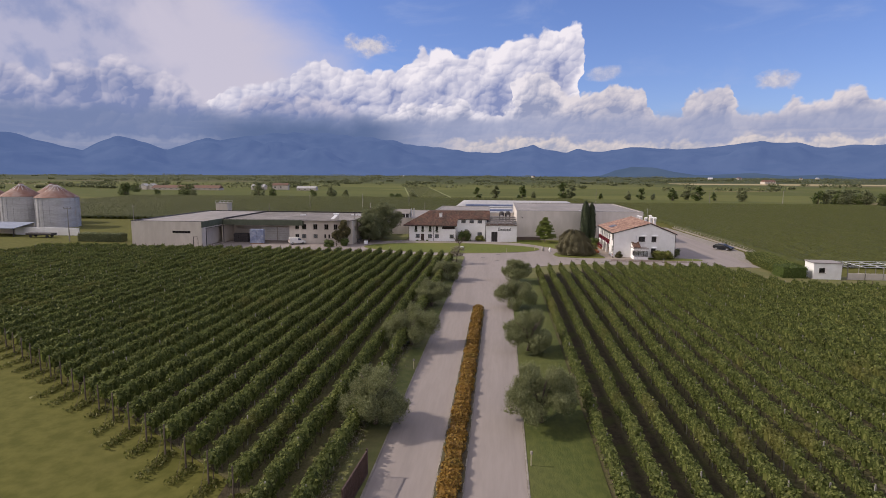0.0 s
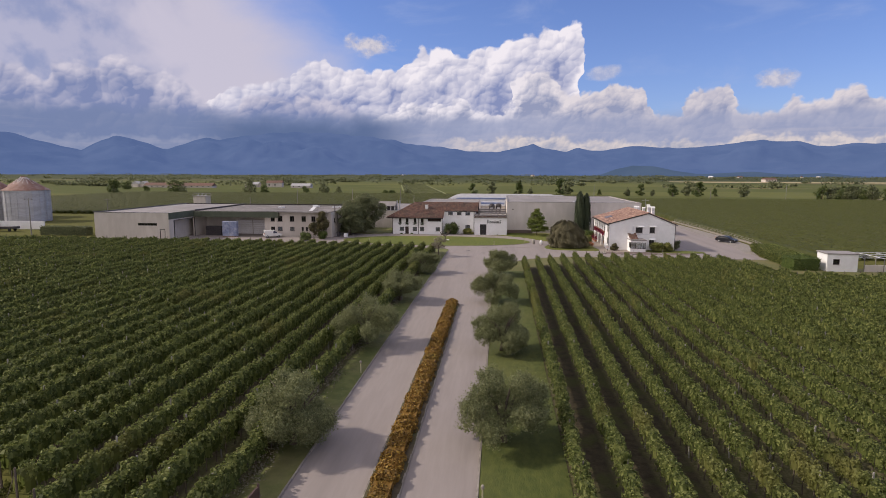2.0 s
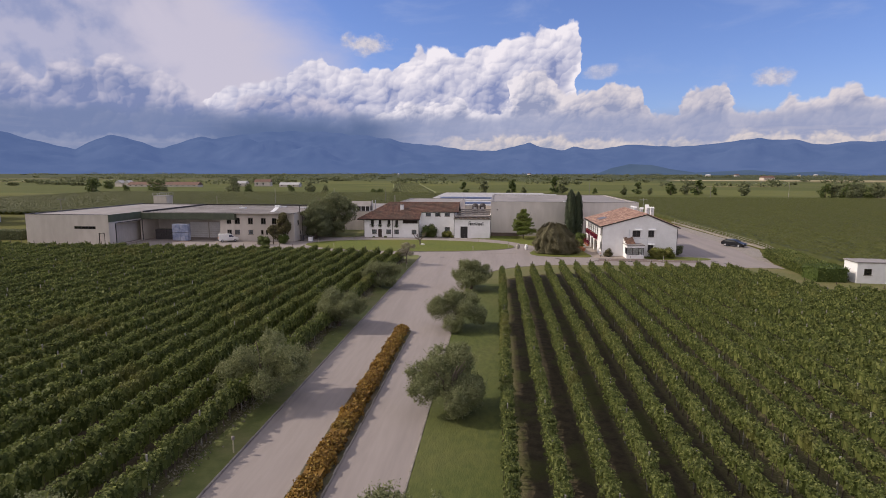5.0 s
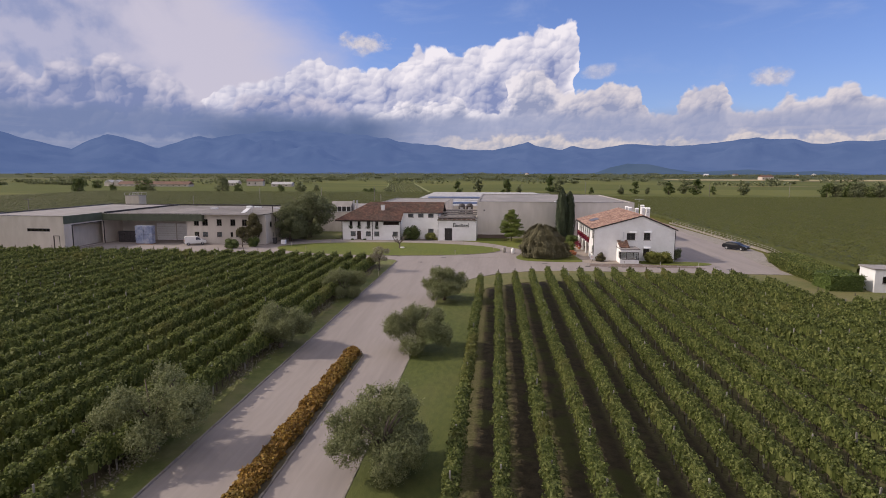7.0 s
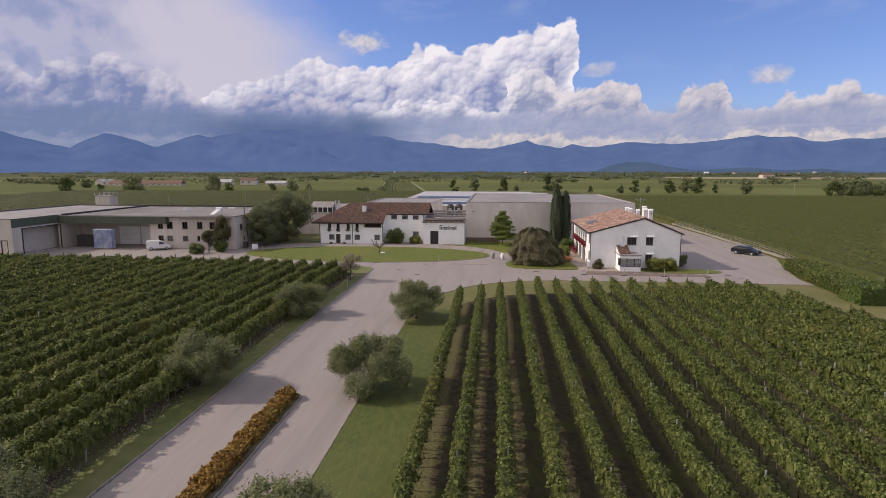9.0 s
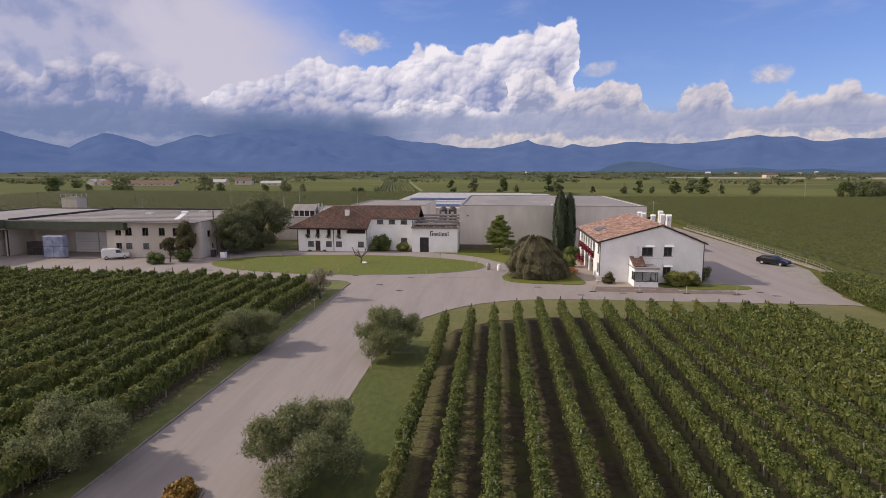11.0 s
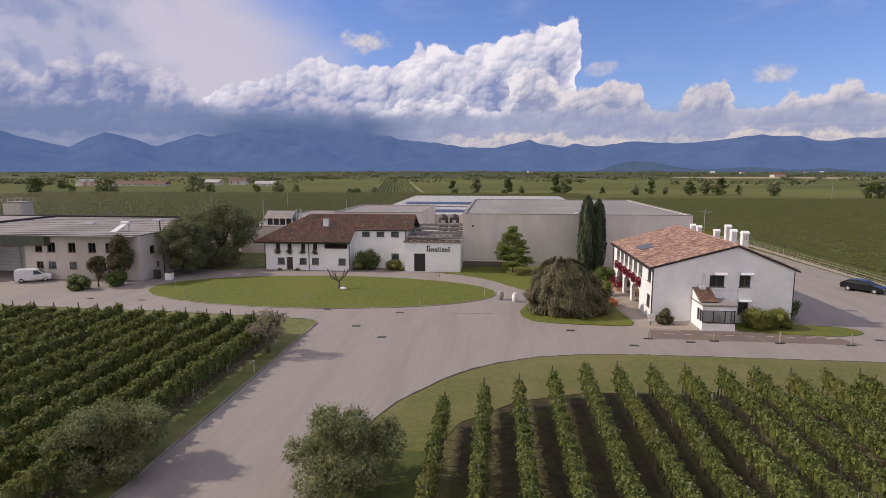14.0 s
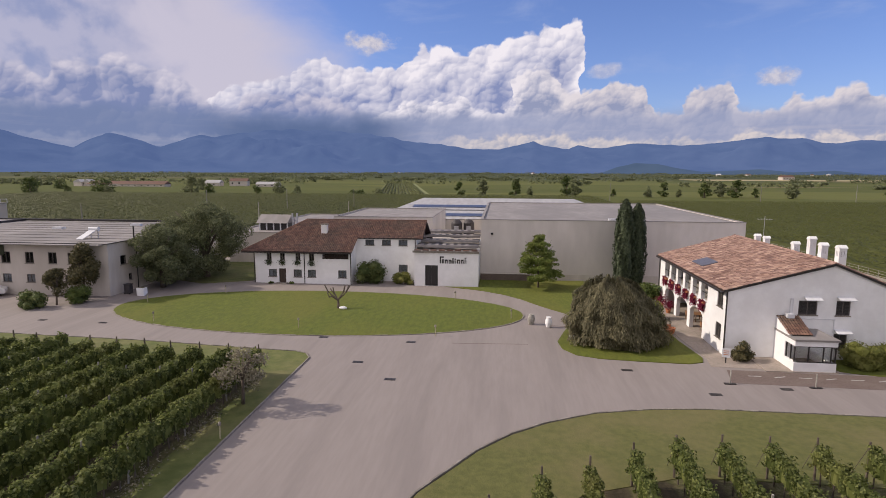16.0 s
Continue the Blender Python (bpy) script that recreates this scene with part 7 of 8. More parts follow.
# low rear building with a glazed roof box
rb = hall("low_rear_building", "low pale building behind the trees with a roof lantern", -33.6, -17.4, 95.0, 134, 4.9, M_GREYWALL)
part("lantern", boxes((-30.4, -25.6, 99.5, 103, 4.8, 6.0)), M_SHUTTER, rb)
part("lantern_post", boxes(*[(-30.45 + i * 1.2, -30.25 + i * 1.2, 99.4, 99.5, 4.8, 6.0) for i in range(5)]), M_PALEMETAL, rb)
bm = bmesh.new()
extrude_x(bm, [(99.0, 6.0), (101.2, 7.3), (103.4, 6.0)], -30.8, -25.4)
part("lantern_roof", bm, M_FLATROOF, rb)
for x in (-25.0, -24.2):
    bm = bmesh.new()
    tube(bm, [(x, 100.5, 4.7), (x, 100.5, 7.6)], [0.16, 0.16], 8)
    part("flue", bm, M_STEEL, rb)

# goods in the open bay
gp = thing("pallet_stack", "blue film-wrapped pallet stack under the canopy", "pallets", at=(-60.5, 67.0, 0))
for i in range(2):
    for j in range(2):
        part("wrapped_pallet", bevelled(boxes((-1.8 + i * 1.82, -0.02 + i * 1.82, -0.6, 0.6, 0.15 + j * 1.85, 1.95 + j * 1.85)), 0.06), M_BLUEFILM, gp)
part("pallet", boxes((-1.8, 1.8, -0.6, 0.6, 0, 0.14)), M_WOOD, gp)
cr = thing("crate_stack", "stacked dark plastic crates in the open bay", "crates", at=(-66.4, 70.5, 0))
for i in range(3):
    for j in range(2):
        part("crate", bevelled(boxes((-2.0 + i * 1.34, -0.7 + i * 1.34, -0.6, 0.6, j * 1.15, 1.12 + j * 1.15)), 0.04), M_CRATE, cr)
bn = thing("bin", "small dark wheeled bin by the building corner", "bin", at=(-34.4, 70.6, 0))
part("bin_body", bevelled(boxes((-0.35, 0.35, -0.35, 0.35, 0.08, 1.15)), 0.04), M_CRATE, bn)
part("lid", boxes((-0.38, 0.38, -0.38, 0.38, 1.15, 1.22)), M_CRATE, bn)
for x in (-0.3, 0.3):
    bm = bmesh.new()
    tube(bm, [(x - 0.04, -0.3, 0.1), (x + 0.04, -0.3, 0.1)], [0.1, 0.1], 8)
    part("wheel", bm, M_RUBBER, bn)
pz = thing("stone_planter", "pale square stone planter by the building corner", "planter", at=(-32.3, 70.0, 0))
part("body", bevelled(boxes((-0.45, 0.45, -0.4, 0.4, 0, 0.95)), 0.04), M_WHITE, pz)
part("soil", boxes((-0.36, 0.36, -0.32, 0.32, 0.95, 0.97)), M_SOIL, pz)


# ---- silos, sheds ----
def silo(at, r, h, cone, seed):
    ob = thing("grain_silo", "round corrugated steel grain silo with a rusty cone roof", "silo", "grain silos", at=at)
    bm = bmesh.new()
    prof = []
    n = 26
    for i in range(n + 1):
        z = h * i / n
        prof.append((r + (0.012 if i % 2 else -0.012), z))
    lathe(bm, prof, 40)
    shell = part("shell", bm, M_STEEL, ob)
    for k in range(20):
        a = math.tau * k / 20
        st = boxes((r + 0.02, r + 0.12, -0.05, 0.05, 0, h))
        o = part("stiffener", st, M_STEEL, shell)
        o.matrix_basis = pose(0, 0, 0, 0, 0, math.degrees(a))
    bm = bmesh.new()
    lathe(bm, [(r + 0.25, h - 0.05), (0.6, h + cone - 0.4), (0.55, h + cone)], 40)
    roof = part("roof", bm, M_RUST, ob)
    for k in range(28):
        a = math.tau * k / 28
        L = math.hypot(r - 0.4, cone)
        rib = boxes((0.5, r + 0.2, -0.05, 0.05, 0.0, 0.12))
        o = part("rib", rib, M_PALEMETAL if k % 2 else M_RUST, roof)
        o.matrix_basis = pose(0, 0, h + cone + 0.02, 0, 0, math.degrees(a)) @ pose(0, 0, 0, 0, math.degrees(math.atan2(cone, r - 0.3)), 0)
    part("ladder", boxes((r + 0.15, r + 0.2, -0.3, -0.24, 0, h + 0.5), (r + 0.15, r + 0.2, 0.24, 0.3, 0, h + 0.5), *[(r + 0.15, r + 0.2, -0.24, 0.24, 0.3 + i * 0.4, 0.34 + i * 0.4) for i in range(int(h / 0.4))]), M_STEEL, ob)


silo((-145.2, 102, 0), 6.3, 9.9, 4.2, 1)
silo((-159.4, 103.5, 0), 6.2, 10.1, 4.2, 2)
silo((-159.5, 117, 0), 6.0, 9.9, 4.2, 3)
silo((-173.6, 105, 0), 6.2, 10.1, 4.2, 4)
wl = thing("yard_wall", "low pale concrete wall before the silos", "wall", at=(0, 0, 0))
part("wall", boxes((-139, -119.0, 77.5, 77.9, 0, 2.2)), M_WHITE, wl)
sd = thing("low_shed", "low open shed with a blue-grey sheet roof", "shed", at=(-140.5, 76, 0))
bm = bmesh.new()
slab(bm, [(-8, -4, 2.4), (6, -4, 2.4), (6, 4, 3.5), (-8, 4, 3.5)], 0.12)
part("roof", bm, M_BLUEROOF, sd)
part("back_wall", boxes((-8, 6, 3.6, 3.9, 0, 3.3)), M_GREYWALL, sd)
for x in (-7.8, -1, 5.8):
    part("post", boxes((x - 0.1, x + 0.1, -3.8, -3.6, 0, 2.35)), M_DARKMETAL, sd)
mc = thing("machinery", "dark farm trailer parked beside the shed", "trailer", at=(-126, 72, 0))
part("bed", bevelled(boxes((-4, 4, -1, 1, 0.7, 1.3)), 0.08), M_CRATE, mc)
for x in (-2.5, 2.5):
    for y in (-0.9, 0.9):
        bm = bmesh.new()
        tube(bm, [(x, y - 0.12, 0.4), (x, y + 0.12, 0.4)], [0.4, 0.4], 12)
        part("wheel", bm, M_RUBBER, mc)


def pump_shed():
    ob = thing("pump_shed", "small white flat-roofed shed with a dark window", "shed", at=(58.6, 31.0, 0), rz=-3)
    bm = bmesh.new()
    wall(bm, "x", 0, 4.6, 0, 0.2, 0, 2.9, [(0.9, 1.9, 1.2, 2.1)])
    part("wall", bm, M_WHITE, ob)
    part("wall", boxes((0, 0.2, 0.2, 3.4, 0, 2.9)), M_WHITE, ob)
    part("wall", boxes((4.4, 4.6, 0.2, 3.4, 0, 2.9), (0.2, 4.4, 3.2, 3.4, 0, 2.9)), M_WHITE, ob)
    window(ob, "x", 0, 0.9, 1.9, 1.2, 2.1, -1, bars=0)
    part("roof", boxes((-0.15, 4.75, -0.15, 3.55, 2.9, 3.06)), M_FLATROOF, ob)
    fr = thing("frame_structure", "low steel frames and pipes beside the shed", "frame", at=(64.3, 31.0, 0))
    for i in range(7):
        part("post", boxes((i * 3.0, i * 3.0 + 0.1, 0, 0.1, 0, 2.3), (i * 3.0, i * 3.0 + 0.1, 7, 7.1, 0, 2.5)), M_POST, fr)
        part("beam", boxes((i * 3.0, i * 3.0 + 0.08, 0.1, 7.0, 2.25, 2.33)), M_PALEMETAL, fr)
    for y in (0.0, 2.3, 4.6, 7.0):
        part("rail", boxes((0, 18.1, y, y + 0.08, 2.34, 2.42)), M_PALEMETAL, fr)
    part("low_wall", boxes((0.2, 18, 0.12, 0.32, 0, 1.2)), M_GREYWALL, fr)


pump_shed()


# ---- vehicles ----
def wheel(parent, x, y, r, w):
    wh = new("wheel")
    wh.parent = parent
    bm = bmesh.new()
    tube(bm, [(x, y - w / 2, r), (x, y + w / 2, r)], [r, r], 16)
    part("tyre", bm, M_RUBBER, wh)
    bm = bmesh.new()
    s = 1 if y > 0 else -1
    tube(bm, [(x, y + s * (w / 2 - 0.02), r), (x, y + s * (w / 2 + 0.015), r)], [r * 0.62, r * 0.55], 10)
    part("rim", bm, M_STEEL, wh)


def shell(bm, side, w, tuck, z_tuck):
    """A car body from its side view: the width narrows above z_tuck."""
    ring = []
    for x, z in side:
        k = w / 2 * (1 - tuck * max(0, z - z_tuck))
        ring.append((bm.verts.new((x, -k, z)), bm.verts.new((x, k, z))))
    n = len(ring)
    for i in range(n):
        a, b = ring[i], ring[(i + 1) % n]
        bm.faces.new((a[0], b[0], b[1], a[1]))
    bm.faces.new([r[0] for r in ring][::-1])
    bm.faces.new([r[1] for r in ring])


def estate_car():
    ob = thing("car", "black estate car parked on the pale yard", "car", at=(57.9, 70.9, 0), rz=-50)
    bm = bmesh.new()
    side = [(-2.25, 0.32), (2.25, 0.32), (2.32, 0.62), (2.15, 0.82), (1.1, 0.98), (0.35, 1.40), (-0.4, 1.47), (-1.5, 1.42), (-2.1, 1.02), (-2.33, 0.92), (-2.36, 0.6)]
    shell(bm, side, 1.78, 0.25, 0.95)
    bevelled(bm, 0.05)
    part("body", bm, M_CARBLACK, ob, "glossy black body")
    for s in (-1, 1):
        bm = bmesh.new()
        y = s * 0.80
        vs = [bm.verts.new(q) for q in ((0.9, s * 0.885, 1.0), (0.28, s * 0.80, 1.36), (-1.35, s * 0.79, 1.37), (-1.75, s * 0.885, 1.02))]
        vb = [bm.verts.new((q.co.x, q.co.y - s * 0.03, q.co.z)) for q in vs]
        bm.faces.new(vs)
        for i in range(4):
            bm.faces.new((vs[i], vs[(i + 1) % 4], vb[(i + 1) % 4], vb[i]))
        part("side_window", bm, M_BLACK, ob)
        part("headlight", boxes((2.12, 2.3, s * 0.68 - 0.14, s * 0.68 + 0.14, 0.62, 0.74)), M_STEEL, ob)
        part("tail_light", boxes((-2.36, -2.2, s * 0.7 - 0.12, s * 0.7 + 0.12, 0.8, 0.98)), M_TERRA, ob)
        for x in (-1.4, 1.4):
            wheel(ob, x, s * 0.79, 0.32, 0.22)
    bm = bmesh.new()
    slab(bm, [(1.05, -0.72, 1.03), (1.05, 0.72, 1.03), (0.42, 0.66, 1.39), (0.42, -0.66, 1.39)], 0.03)
    part("windscreen", bm, M_BLACK, ob)


def small_van():
    ob = thing("van", "small white delivery van parked before the factory", "van", at=(-49.9, 67.2, 0), rz=34)
    bm = bmesh.new()
    side = [(-2.05, 0.32), (2.0, 0.32), (2.08, 0.65), (1.95, 0.9), (1.2, 1.08), (0.62, 1.62), (0.3, 1.74), (-1.9, 1.78), (-2.08, 1.5), (-2.1, 0.6)]
    shell(bm, side, 1.72, 0.12, 1.0)
    bevelled(bm, 0.06)
    part("body", bm, M_VANWHITE, ob)
    for s in (-1, 1):
        bm = bmesh.new()
        vs = [bm.verts.new(q) for q in ((1.05, s * 0.862, 1.08), (0.55, s * 0.805, 1.58), (0.05, s * 0.803, 1.6), (0.05, s * 0.862, 1.06))]
        bm.faces.new(vs)
        r = bmesh.ops.extrude_face_region(bm, geom=bm.faces[:])
        bmesh.ops.translate(bm, vec=(0, s * 0.012, 0), verts=[q for q in r["geom"] if isinstance(q, bmesh.types.BMVert)])
        part("side_window", bm, M_SOLAR, ob)
        part("headlight", boxes((1.92, 2.09, s * 0.62 - 0.12, s * 0.62 + 0.12, 0.72, 0.9)), M_STEEL, ob)
        part("tail_light", boxes((-2.12, -2.0, s * 0.74 - 0.07, s * 0.74 + 0.07, 0.8, 1.15)), M_TERRA, ob)
        for x in (-1.35, 1.3):
            wheel(ob, x, s * 0.76, 0.3, 0.2)
    bm = bmesh.new()
    slab(bm, [(1.2, -0.7, 1.12), (1.2, 0.7, 1.12), (0.66, 0.66, 1.62), (0.66, -0.66, 1.62)], 0.03)
    part("windscreen", bm, M_SOLAR, ob)
    part("rear_window", boxes((-2.12, -2.06, -0.6, 0.6, 1.15, 1.55)), M_SOLAR, ob)
    part("bumper", bevelled(boxes((-2.2, -2.05, -0.82, 0.82, 0.35, 0.55)), 0.03), M_CRATE, ob)


estate_car()
small_van()

# ---- small things in the yard ----
def bollard(at):
    ob = thing("path_lamp", "short pale garden lamp post on the grass edge", "lamp", "garden lamps", at=at)
    bm = bmesh.new()
    tube(bm, [(0, 0, -0.05), (0, 0, 0.75)], [0.04, 0.04], 8)
    part("post", bm, M_TANPOST, ob)
    bm = bmesh.new()
    lathe(bm, [(0.07, 0.75), (0.09, 0.8), (0.09, 0.92), (0.05, 0.97)], 8)
    part("head", bm, M_CONCRETE, ob)
    return ob


lamp = bollard((-23.8, 58.9, 0.07))
for x, y in ((-8.9, 58.2), (4.2, 57.2), (11.1, 64.0), (4.8, 71.9), (-29.4, 66.6), (-23.0, 72.2), (-5.35, 36.0), (-5.35, -24.0), (4.85, 18.0), (4.85, -41.2)):
    copy_thing(lamp, pose(x, y, 0.06))


def urn(at, label, m, s):
    ob = thing("urn", label, "urn", "stone urns at the path", at=at)
    bm = bmesh.new()
    lathe(bm, [(0.24 * s, 0), (0.26 * s, 0.08), (0.36 * s, 0.4), (0.34 * s, 0.75), (0.22 * s, 0.9), (0.28 * s, 1.0), (0.2 * s, 1.0), (0.16 * s, 0.9)], 14)
    part("body", bm, m, ob, smooth=True)


urn((13.0, 62.2, 0), "weathered dark stone urn beside the path", M_STONE, 1.0)
urn((14.6, 61.3, 0), "pale stone urn beside the path", M_WHITE, 0.9)
lm = thing("spot_lamp", "small white spot lamp at the foot of the weeping tree", "lamp", at=(16.2, 56.4, 0.06))
part("stake", boxes((-0.03, 0.03, -0.03, 0.03, -0.1, 0.35)), M_DARKMETAL, lm)
part("head", bevelled(boxes((-0.25, 0.25, -0.12, 0.12, 0.35, 0.62)), 0.04), M_PALEMETAL, lm)
nb = thing("notice_board", "small white leaning notice at the house corner", "sign", at=(27.5, 52.4, 0.02), rz=-12)
part("post", boxes((-0.04, 0.04, -0.03, 0.03, 0, 0.5)), M_DARKMETAL, nb)
part("board", boxes((-0.3, 0.3, -0.04, 0.0, 0.45, 1.15)), M_PALEMETAL, nb)
for i in range(3):
    part("text_bar", boxes((-0.2, 0.2, -0.05, -0.04, 0.95 - i * 0.15, 1.0 - i * 0.15)), M_TERRA, nb)


def stand_post(at):
    ob = thing("barrier_post", "pale barrier post on a dark foot", "post", "barrier posts", at=at)
    bm = bmesh.new()
    tube(bm, [(0, 0, 0.05), (0, 0, 1.0)], [0.05, 0.045], 8)
    part("pole", bm, M_STONE, ob)
    part("foot", bevelled(boxes((-0.4, 0.4, -0.13, 0.13, 0, 0.07)), 0.02), M_DARKMETAL, ob)
    return ob


sp = stand_post((26.1, 47.8, 0.0))
for x in (31.7, 37.2, 43.0):
    copy_thing(sp, pose(x, 47.75 - 0.02 * (x - 26), 0.0))

# orange sitting spot: terracotta pots beside the arcade lawn
for x, y in ((25.4, 61.0), (25.7, 60.4)):
    pt = thing("flower_pot", "orange terracotta pot beside the lawn", "pot", "terracotta pots", at=(x, y, 0.06))
    bm = bmesh.new()
    lathe(bm, [(0.22, 0), (0.34, 0.45), (0.37, 0.5), (0.3, 0.5), (0.28, 0.42)], 12)
    part("pot", bm, M_TERRA, pt)

# steel leaf of the driveway gate, standing open, with slim bars
gt = thing("gate_leaf", "tall rusted steel barred gate leaf standing open beside the driveway", "gate", at=(-5.3, -43.4, 0.0), rz=-94)
part("frame", boxes((0, 0.09, -0.045, 0.045, 0, 1.75), (4.41, 4.5, -0.045, 0.045, 0.08, 1.65), (0.09, 4.41, -0.04, 0.04, 1.57, 1.64), (0.09, 4.41, -0.04, 0.04, 0.08, 0.15)), M_CORTEN, gt)
for x in (1.5, 2.95):
    part("stile", boxes((x, x + 0.06, -0.035, 0.035, 0.15, 1.57)), M_CORTEN, gt)
BAR = bpy.data.meshes.new("bar")
bm = boxes((-0.012, 0.012, -0.02, 0.02, 0.15, 1.57))
bm.to_mesh(BAR)
bm.free()
BAR.materials.append(M_CORTEN)
for i in range(46):
    o = new("bar", BAR)
    o.parent = gt
    o.matrix_basis = pose(0.17 + i * 0.0915, 0, 0)

# fence along the east of the yard
fence = thing("fence", "long low grey tube railing between yard and vineyard", "fence", at=(0, 0, 0))
fx = lambda y: float(np.interp(y, (50, 57, 66, 81, 130), (58.4, 60.2, 62.0, 62.6, 61.6)))
pme = bpy.data.meshes.new("fence_post")
bm = boxes((-0.035, 0.035, -0.035, 0.035, -0.1, 1.25))
bm.to_mesh(pme)
bm.free()
pme.materials.append(M_POST)
fy = [52 + 2.2 * i for i in range(34)]
for y in fy:
    o = new("post", pme)
    o.parent = fence
    o.matrix_basis = pose(fx(y), y, 0)
for z in (0.45, 0.8, 1.18):
    bm = bmesh.new()
    tube(bm, [(fx(y), y, z) for y in fy], [0.035] * len(fy), 5)
    part("rail", bm, M_POST, fence)
vf = [tagged(part("vine_wall", boxes((0, 0.22, 0, 70, 0, 0.35)), M_CONCRETE), "low concrete edge under the fence", "kerb", kind="structure")]
vf[0].matrix_basis = pose(62.1, 58, 0, 0, 0, 0.2)


def pole(at, h, label, arm=False, lean=0.0):
    ob = thing("utility_pole", label, "pole", "poles over the plain", at=at)
    bm = bmesh.new()
    tube(bm, [(0, 0, -0.2), (lean, 0, h)], [0.16, 0.1], 7)
    part("mast", bm, M_POST, ob)
    if arm:
        part("cross_arm", boxes((-1.1, 1.1, -0.06, 0.06, h - 0.5, h - 0.38)), M_POST, ob)
        for x in (-1.0, 0.0, 1.0):
            bm = bmesh.new()
            lathe(bm, [(0.05, h - 0.38), (0.07, h - 0.25), (0.04, h - 0.12)], 6, at=(x, 0))
            part("insulator", bm, M_SHUTTER, ob)


pole((-124.9, 111.6, 0), 7.0, "pale wooden pole with a cross arm behind the factory", True)
pole((-111.5, 64.6, 0), 9.2, "tall pale concrete pole with a cross arm beside the hedge", True)
for x, y, h in ((-88, 190, 8), (-66, 205, 8), (-44, 214, 8), (126, 278, 8.5), (62, 290, 9), (172, 288, 9), (-46, 135, 7.5), (-26, 140, 7.5), (-80, 122, 7.5)):
    pole((x, y, 0), h, "thin pale pole standing in the vineyard", False)
an = thing("aerial", "thin television aerial on a pole behind the house", "aerial", at=(41.0, 78.5, 0))
bm = bmesh.new()
tube(bm, [(0, 0, 0), (0, 0, 9.6)], [0.04, 0.03], 6)
part("mast", bm, M_STEEL, an)
part("rod", boxes((-0.9, 0.9, -0.02, 0.02, 9.2, 9.25), *[(-0.8 + i * 0.3, -0.78 + i * 0.3, -0.3, 0.3, 9.2, 9.23) for i in range(6)]), M_STEEL, an)

# ---- trees and farms on the plain ----
def far_tree_mesh(seed, h, w, leaf, n=700, size=0.75):
    """A tree seen far off: an uneven crown that comes down almost to the ground."""
    rng = np.random.default_rng(seed)
    cs, rs = [], []
    for i in range(22):
        t = rng.uniform(0.02, 0.95)
        a, q = rng.uniform(0, math.tau), rng.uniform(0.1, 0.42) * w * math.sin(math.pi * (0.22 + 0.70 * t))
        r = rng.uniform(0.12, 0.22) * min(w, h)
        cs.append((q * math.cos(a), q * math.sin(a), max(h * (0.06 + 0.90 * t) - 0.5 * r, r * 0.8)))
        rs.append(r)
    v, f = clump_cloud(cs, rs, n, size, rng, 0.95, 0.5, 1.15)
    return mesh_of("crown", v, f, leaf)


def trunk_me():
    bm = bmesh.new()
    tube(bm, [(0, 0, -0.2), (0.1, 0, 2.0), (0, 0.1, 5.0)], [0.3, 0.22, 0.1], 6)
    me = bpy.data.meshes.new("trunk")
    bm.to_mesh(me)
    bm.free()
    me.materials.append(M_BARK)
    return me


TRUNK = trunk_me()
ROUND = [far_tree_mesh(200 + i, 8.0, 7.5, M_DARKTREE if i % 2 else M_SHRUB) for i in range(4)]
TALL = [far_tree_mesh(210 + i, 10.0, 5.0, M_DARKTREE if i % 2 else M_SHRUB) for i in range(4)]


def far_tree(x, y, h, kind, k, group="trees on the plain", wide=1.0):
    ob = thing("far_tree", "dark green tree standing alone on the plain" if kind is ROUND else "upright dark green tree in a field row", "tree", group, at=(x, y, 0), rz=(k * 77) % 360)
    s = h / (8.0 if kind is ROUND else 10.0)
    for nm, me in (("trunk", TRUNK), ("crown", kind[k % 4])):
        o = new(nm, me)
        o.parent = ob
        o.matrix_basis = Matrix.Diagonal((s * wide, s * wide, s, 1))


for k, (x, h) in enumerate(((-14, 9), (-1, 10.5), (18.5, 11.5), (27, 6), (48, 13), (52, 11), (76, 5), (93.5, 7), (106, 9), (112, 5), (123.3, 10), (137, 10), (142, 11), (146, 10), (154.6, 6.5), (170.5, 10.5))):
    far_tree(x, 340 + (k * 37) % 23, h, TALL, k, wide=1.45)
for k, (x, y, h, w) in enumerate(((-289, 345, 11, 1.2), (-300, 360, 8, 1), (-235, 340, 12, 1.3), (-225, 330, 6, 1), (-260, 340, 6, 1), (-181, 345, 12, 0.9), (-172, 352, 8, 1), (-121, 336, 9, 1), (-136, 338, 6.5, 1), (-113, 345, 6, 1),
                                  (-69, 330, 5, 1.8), (-60, 332, 5, 1.8), (-76, 336, 4, 1.6), (-215, 420, 9, 1), (-330, 420, 9, 1.2))):
    far_tree(x, y, h, ROUND, k, wide=w)
rng = np.random.default_rng(88)
for k in range(34):
    far_tree(207 + k * 3.6 + rng.normal(0, 1), 318 - k * 1.2 + rng.normal(0, 5), rng.uniform(7.5, 10.5), ROUND, k, "wood at the field edge", 1.0)
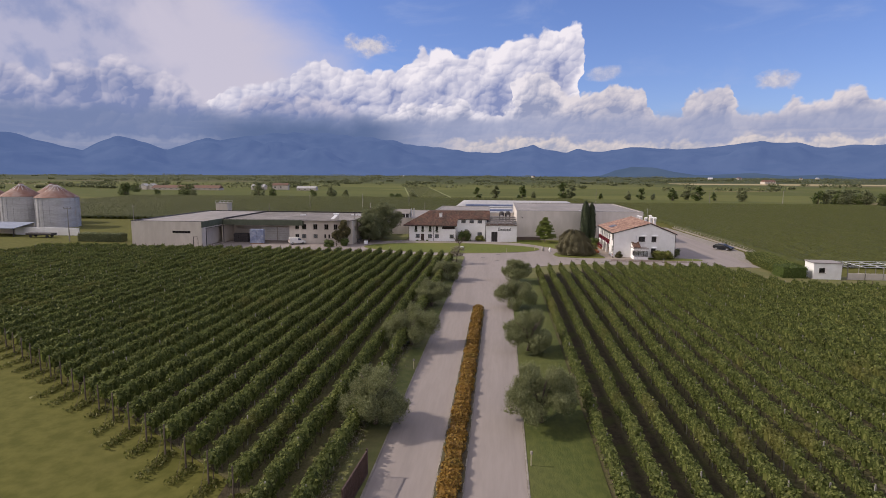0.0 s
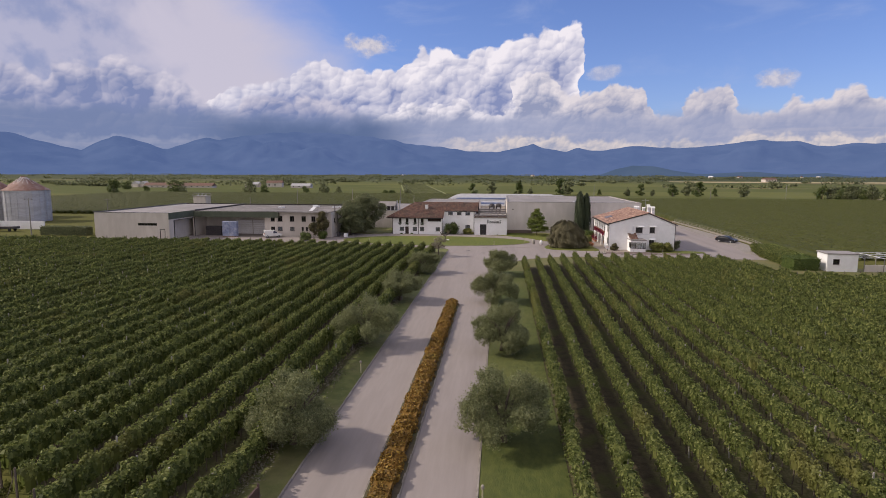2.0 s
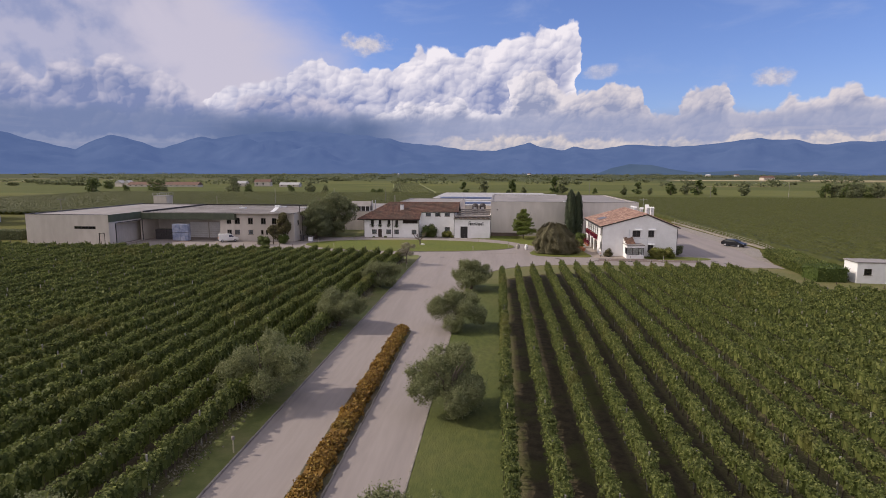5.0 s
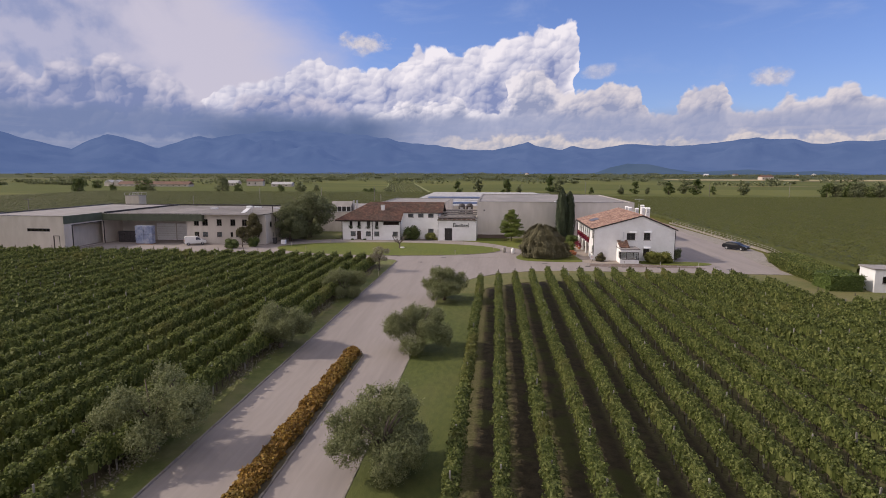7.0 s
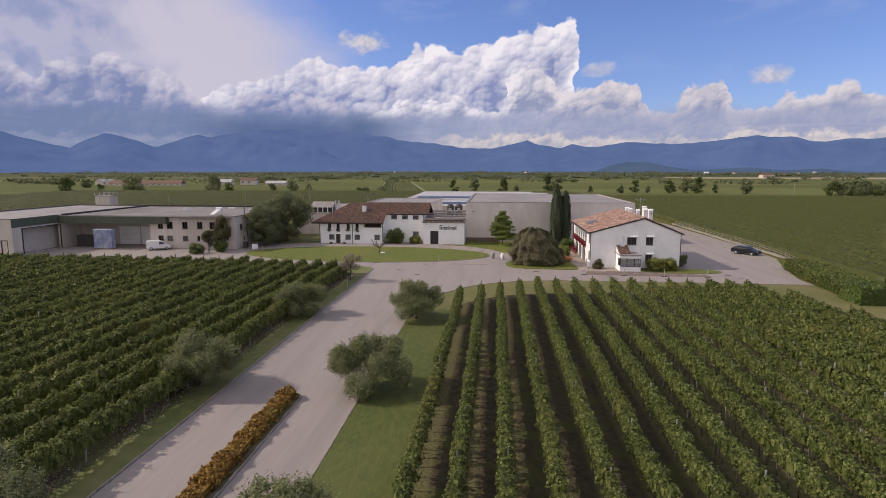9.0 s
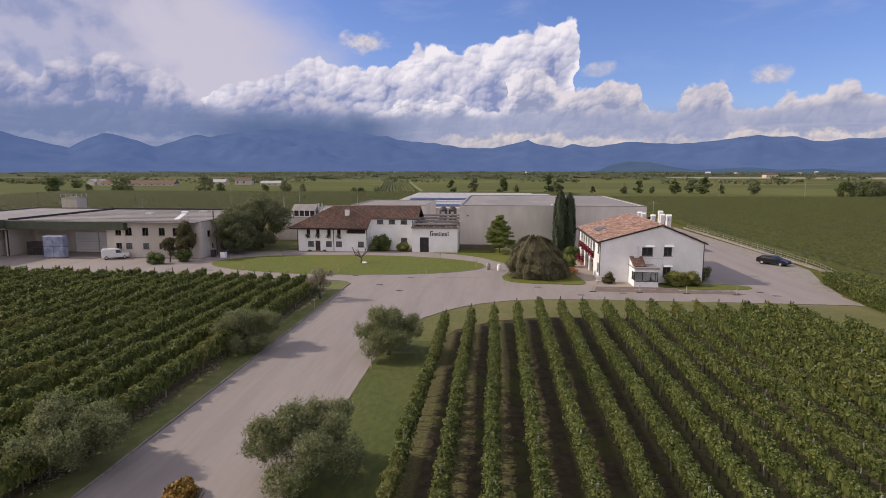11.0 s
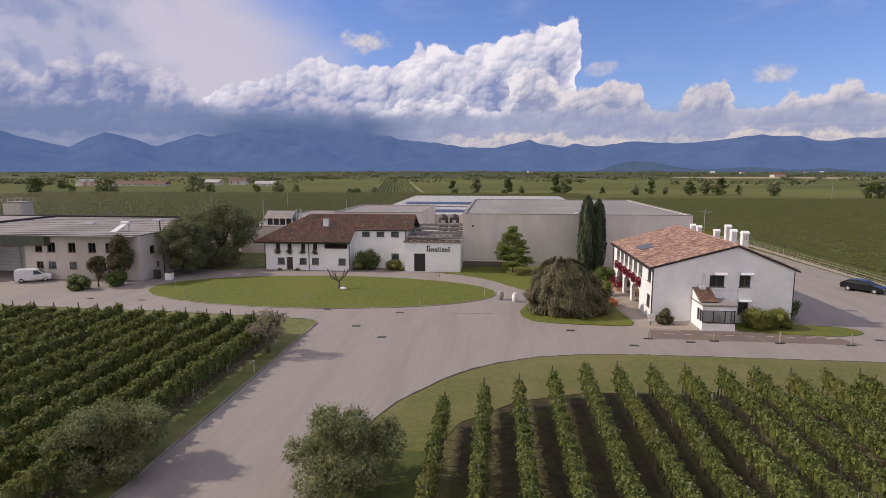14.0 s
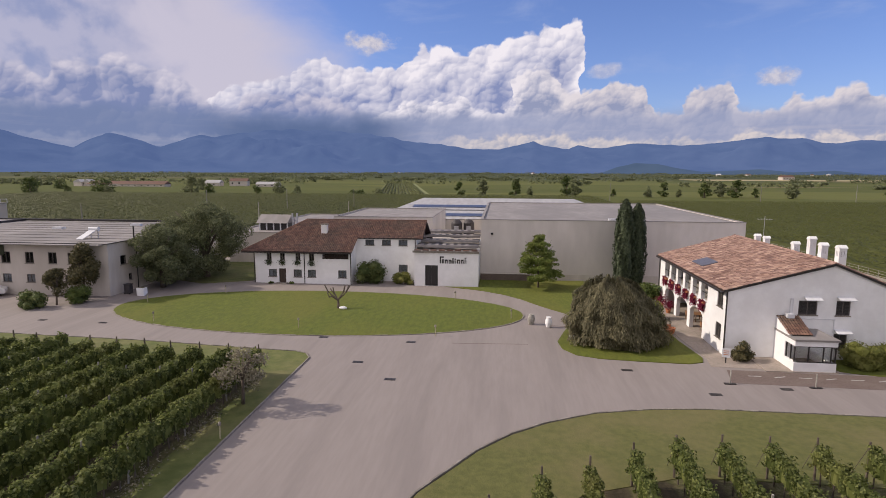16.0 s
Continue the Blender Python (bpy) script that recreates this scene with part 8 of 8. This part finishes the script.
# scattered trees to the horizon, joined
P_, N_ = [], []
for i in range(330):
    d = 620 * (6.0 ** rng.uniform(0, 1))
    b = radians(rng.uniform(-50, 46))
    c = np.array((d * math.sin(b), d * math.cos(b), 0.0))
    if abs(c[0]) < 30 and d < 500:
        continue
    s = rng.uniform(2.0, 4.6) * (1 + d / 4000)
    L = rng.choice((1, 1, 2, 4, 9)) * (1 + d / 1500)
    m = int(26 * min(L, 6))
    q = rng.normal(0, 1, (m, 3))
    q /= np.linalg.norm(q, axis=1, keepdims=True)
    P_.append(c + q * (s * 0.55, s * 0.5, s * 0.5) + np.stack([rng.uniform(-L, L, m) * s * 0.8, np.zeros(m), np.full(m, s * 0.6)], 1))
    N_.append(q)
P_, N_ = np.concatenate(P_), np.concatenate(N_)
v, f = leaves(P_, N_, 2.6, rng, 0.5)
tagged(finish("distant_trees", mesh_of("distant_trees", v, f, M_DARKTREE), None), "hedgerows and trees scattered over the far plain", "trees", kind="stuff")


def farm(x, y, w, d, h, roofm, label, rz=0.0):
    ob = thing("farm_building", label, "farm building", "farms on the plain", at=(x, y, 0), rz=rz)
    part("wall", boxes((-w / 2, w / 2, -d / 2, d / 2, 0, h)), M_GREYWALL, ob)
    bm = bmesh.new()
    extrude_x(bm, [(-d / 2 - 0.4, h), (d / 2 + 0.4, h), (0, h + d * 0.28)], -w / 2 - 0.3, w / 2 + 0.3)
    part("roof", bm, roofm, ob)
    for i in range(int(w / 6)):
        part("window", boxes((-w / 2 + 2 + i * 6, -w / 2 + 3.4 + i * 6, -d / 2 - 0.06, -d / 2, h * 0.4, h * 0.75)), M_SHUTTER, ob)


farm(-318, 486, 72, 10, 2.0, M_TILE_OLD, "long low farm shed with a dark brown roof")
farm(-366, 488, 6, 9, 3.6, M_SHEET, "white gabled farm building on the plain", 80)
farm(-358, 489, 6, 9, 3.6, M_SHEET, "white gabled farm building on the plain", 80)
farm(-232, 520, 16, 9, 4.5, M_TILE_OLD, "pale farmhouse among trees", 10)
farm(-254, 515, 14, 9, 3, M_SHEET, "white farm building among trees")
farm(-196, 500, 20, 8, 2.2, M_SHEET, "low white farm shed")
farm(268, 300, 7, 5, 2.6, M_PALEMETAL, "low white farm shed")
farm(520, 1100, 24, 12, 5, M_TILE_OLD, "distant tiled village house", 15)
for i, (x, y) in enumerate(((690, 1900), (840, 2050), (1230, 2300), (1120, 2200), (-420, 2400), (150, 2600))):
    farm(x, y, 13 + 4 * (i % 3), 10, 5, M_TILE_OLD if i % 2 else M_PALEMETAL, "distant pale house at the foot of the hills", i * 23)

# pale stubble strips far to the east
for i, (x0, x1, y0, y1) in enumerate(((330, 900, 980, 1120), (560, 1000, 760, 830))):
    bed("stubble_field", [(x0, y0), (x1, y0), (x1, y1), (x0, y1)], 0.05, M_PALEFIELD, "pale stubble field on the plain", "field")

# ---- kerb stones ----
KME = bpy.data.meshes.new("kerb_stone")
bm = bevelled(boxes((-0.055, 0.055, 0.004, 0.996, -0.1, 0.10)), 0.014)
bm.to_mesh(KME)
bm.free()
KME.materials.append(M_CONCRETE)
FME = bpy.data.meshes.new("edge_stone")
bm = bevelled(boxes((-0.06, 0.06, 0.004, 0.996, -0.1, 0.075)), 0.012)
bm.to_mesh(FME)
bm.free()
FME.materials.append(M_CONCRETE)


def kerb_run(name, label, pts, me, step=1.0):
    ob = thing(name, label, "kerb", kind="structure")
    k = 0
    for (x0, y0), (x1, y1) in zip(pts, pts[1:]):
        L = math.hypot(x1 - x0, y1 - y0)
        n = max(1, round(L / step))
        a = math.degrees(math.atan2(-(x1 - x0), y1 - y0))
        for i in range(n):
            o = new("kerb_stone", me)
            o.parent = ob
            k += 1
            o.matrix_basis = pose(x0 + (x1 - x0) * i / n, y0 + (y1 - y0) * i / n, 0.012 * math.sin(k * 2.7), 0, 0, a) @ Matrix.Diagonal((1, L / n, 1, 1))


kerb_run("kerb_west", "raised pale concrete kerb along the driveway", [(ROAD_L - 0.07, -62), (ROAD_L - 0.07, 50.0), (-5.7, 51.1), (-6.7, 51.5), (-9.4, 51.7), (-21, 52.9), (-40, 53.9)], KME)
kerb_run("kerb_east", "low pale concrete edging along the driveway", [(ROAD_R + 0.07, -62), (ROAD_R + 0.07, 20.0)] + [(x + 0.06, y - 0.06) for x, y in bend_r[1:]] + [(54, 42.9)], FME)
kerb_run("kerb_median", "low pale kerb round the planted median", [(MX0, -62), (MX0, MTIP - 0.9)] + [(x, y) for x, y in arc((MX0 + MX1) / 2, MTIP - 0.9, (MX1 - MX0) / 2, 0.9, 180, 0, 8)][1:] + [(MX1, -62)], KME)
kerb_run("kerb_oval", "low pale kerb round the oval lawn", oval + oval[:1], FME)
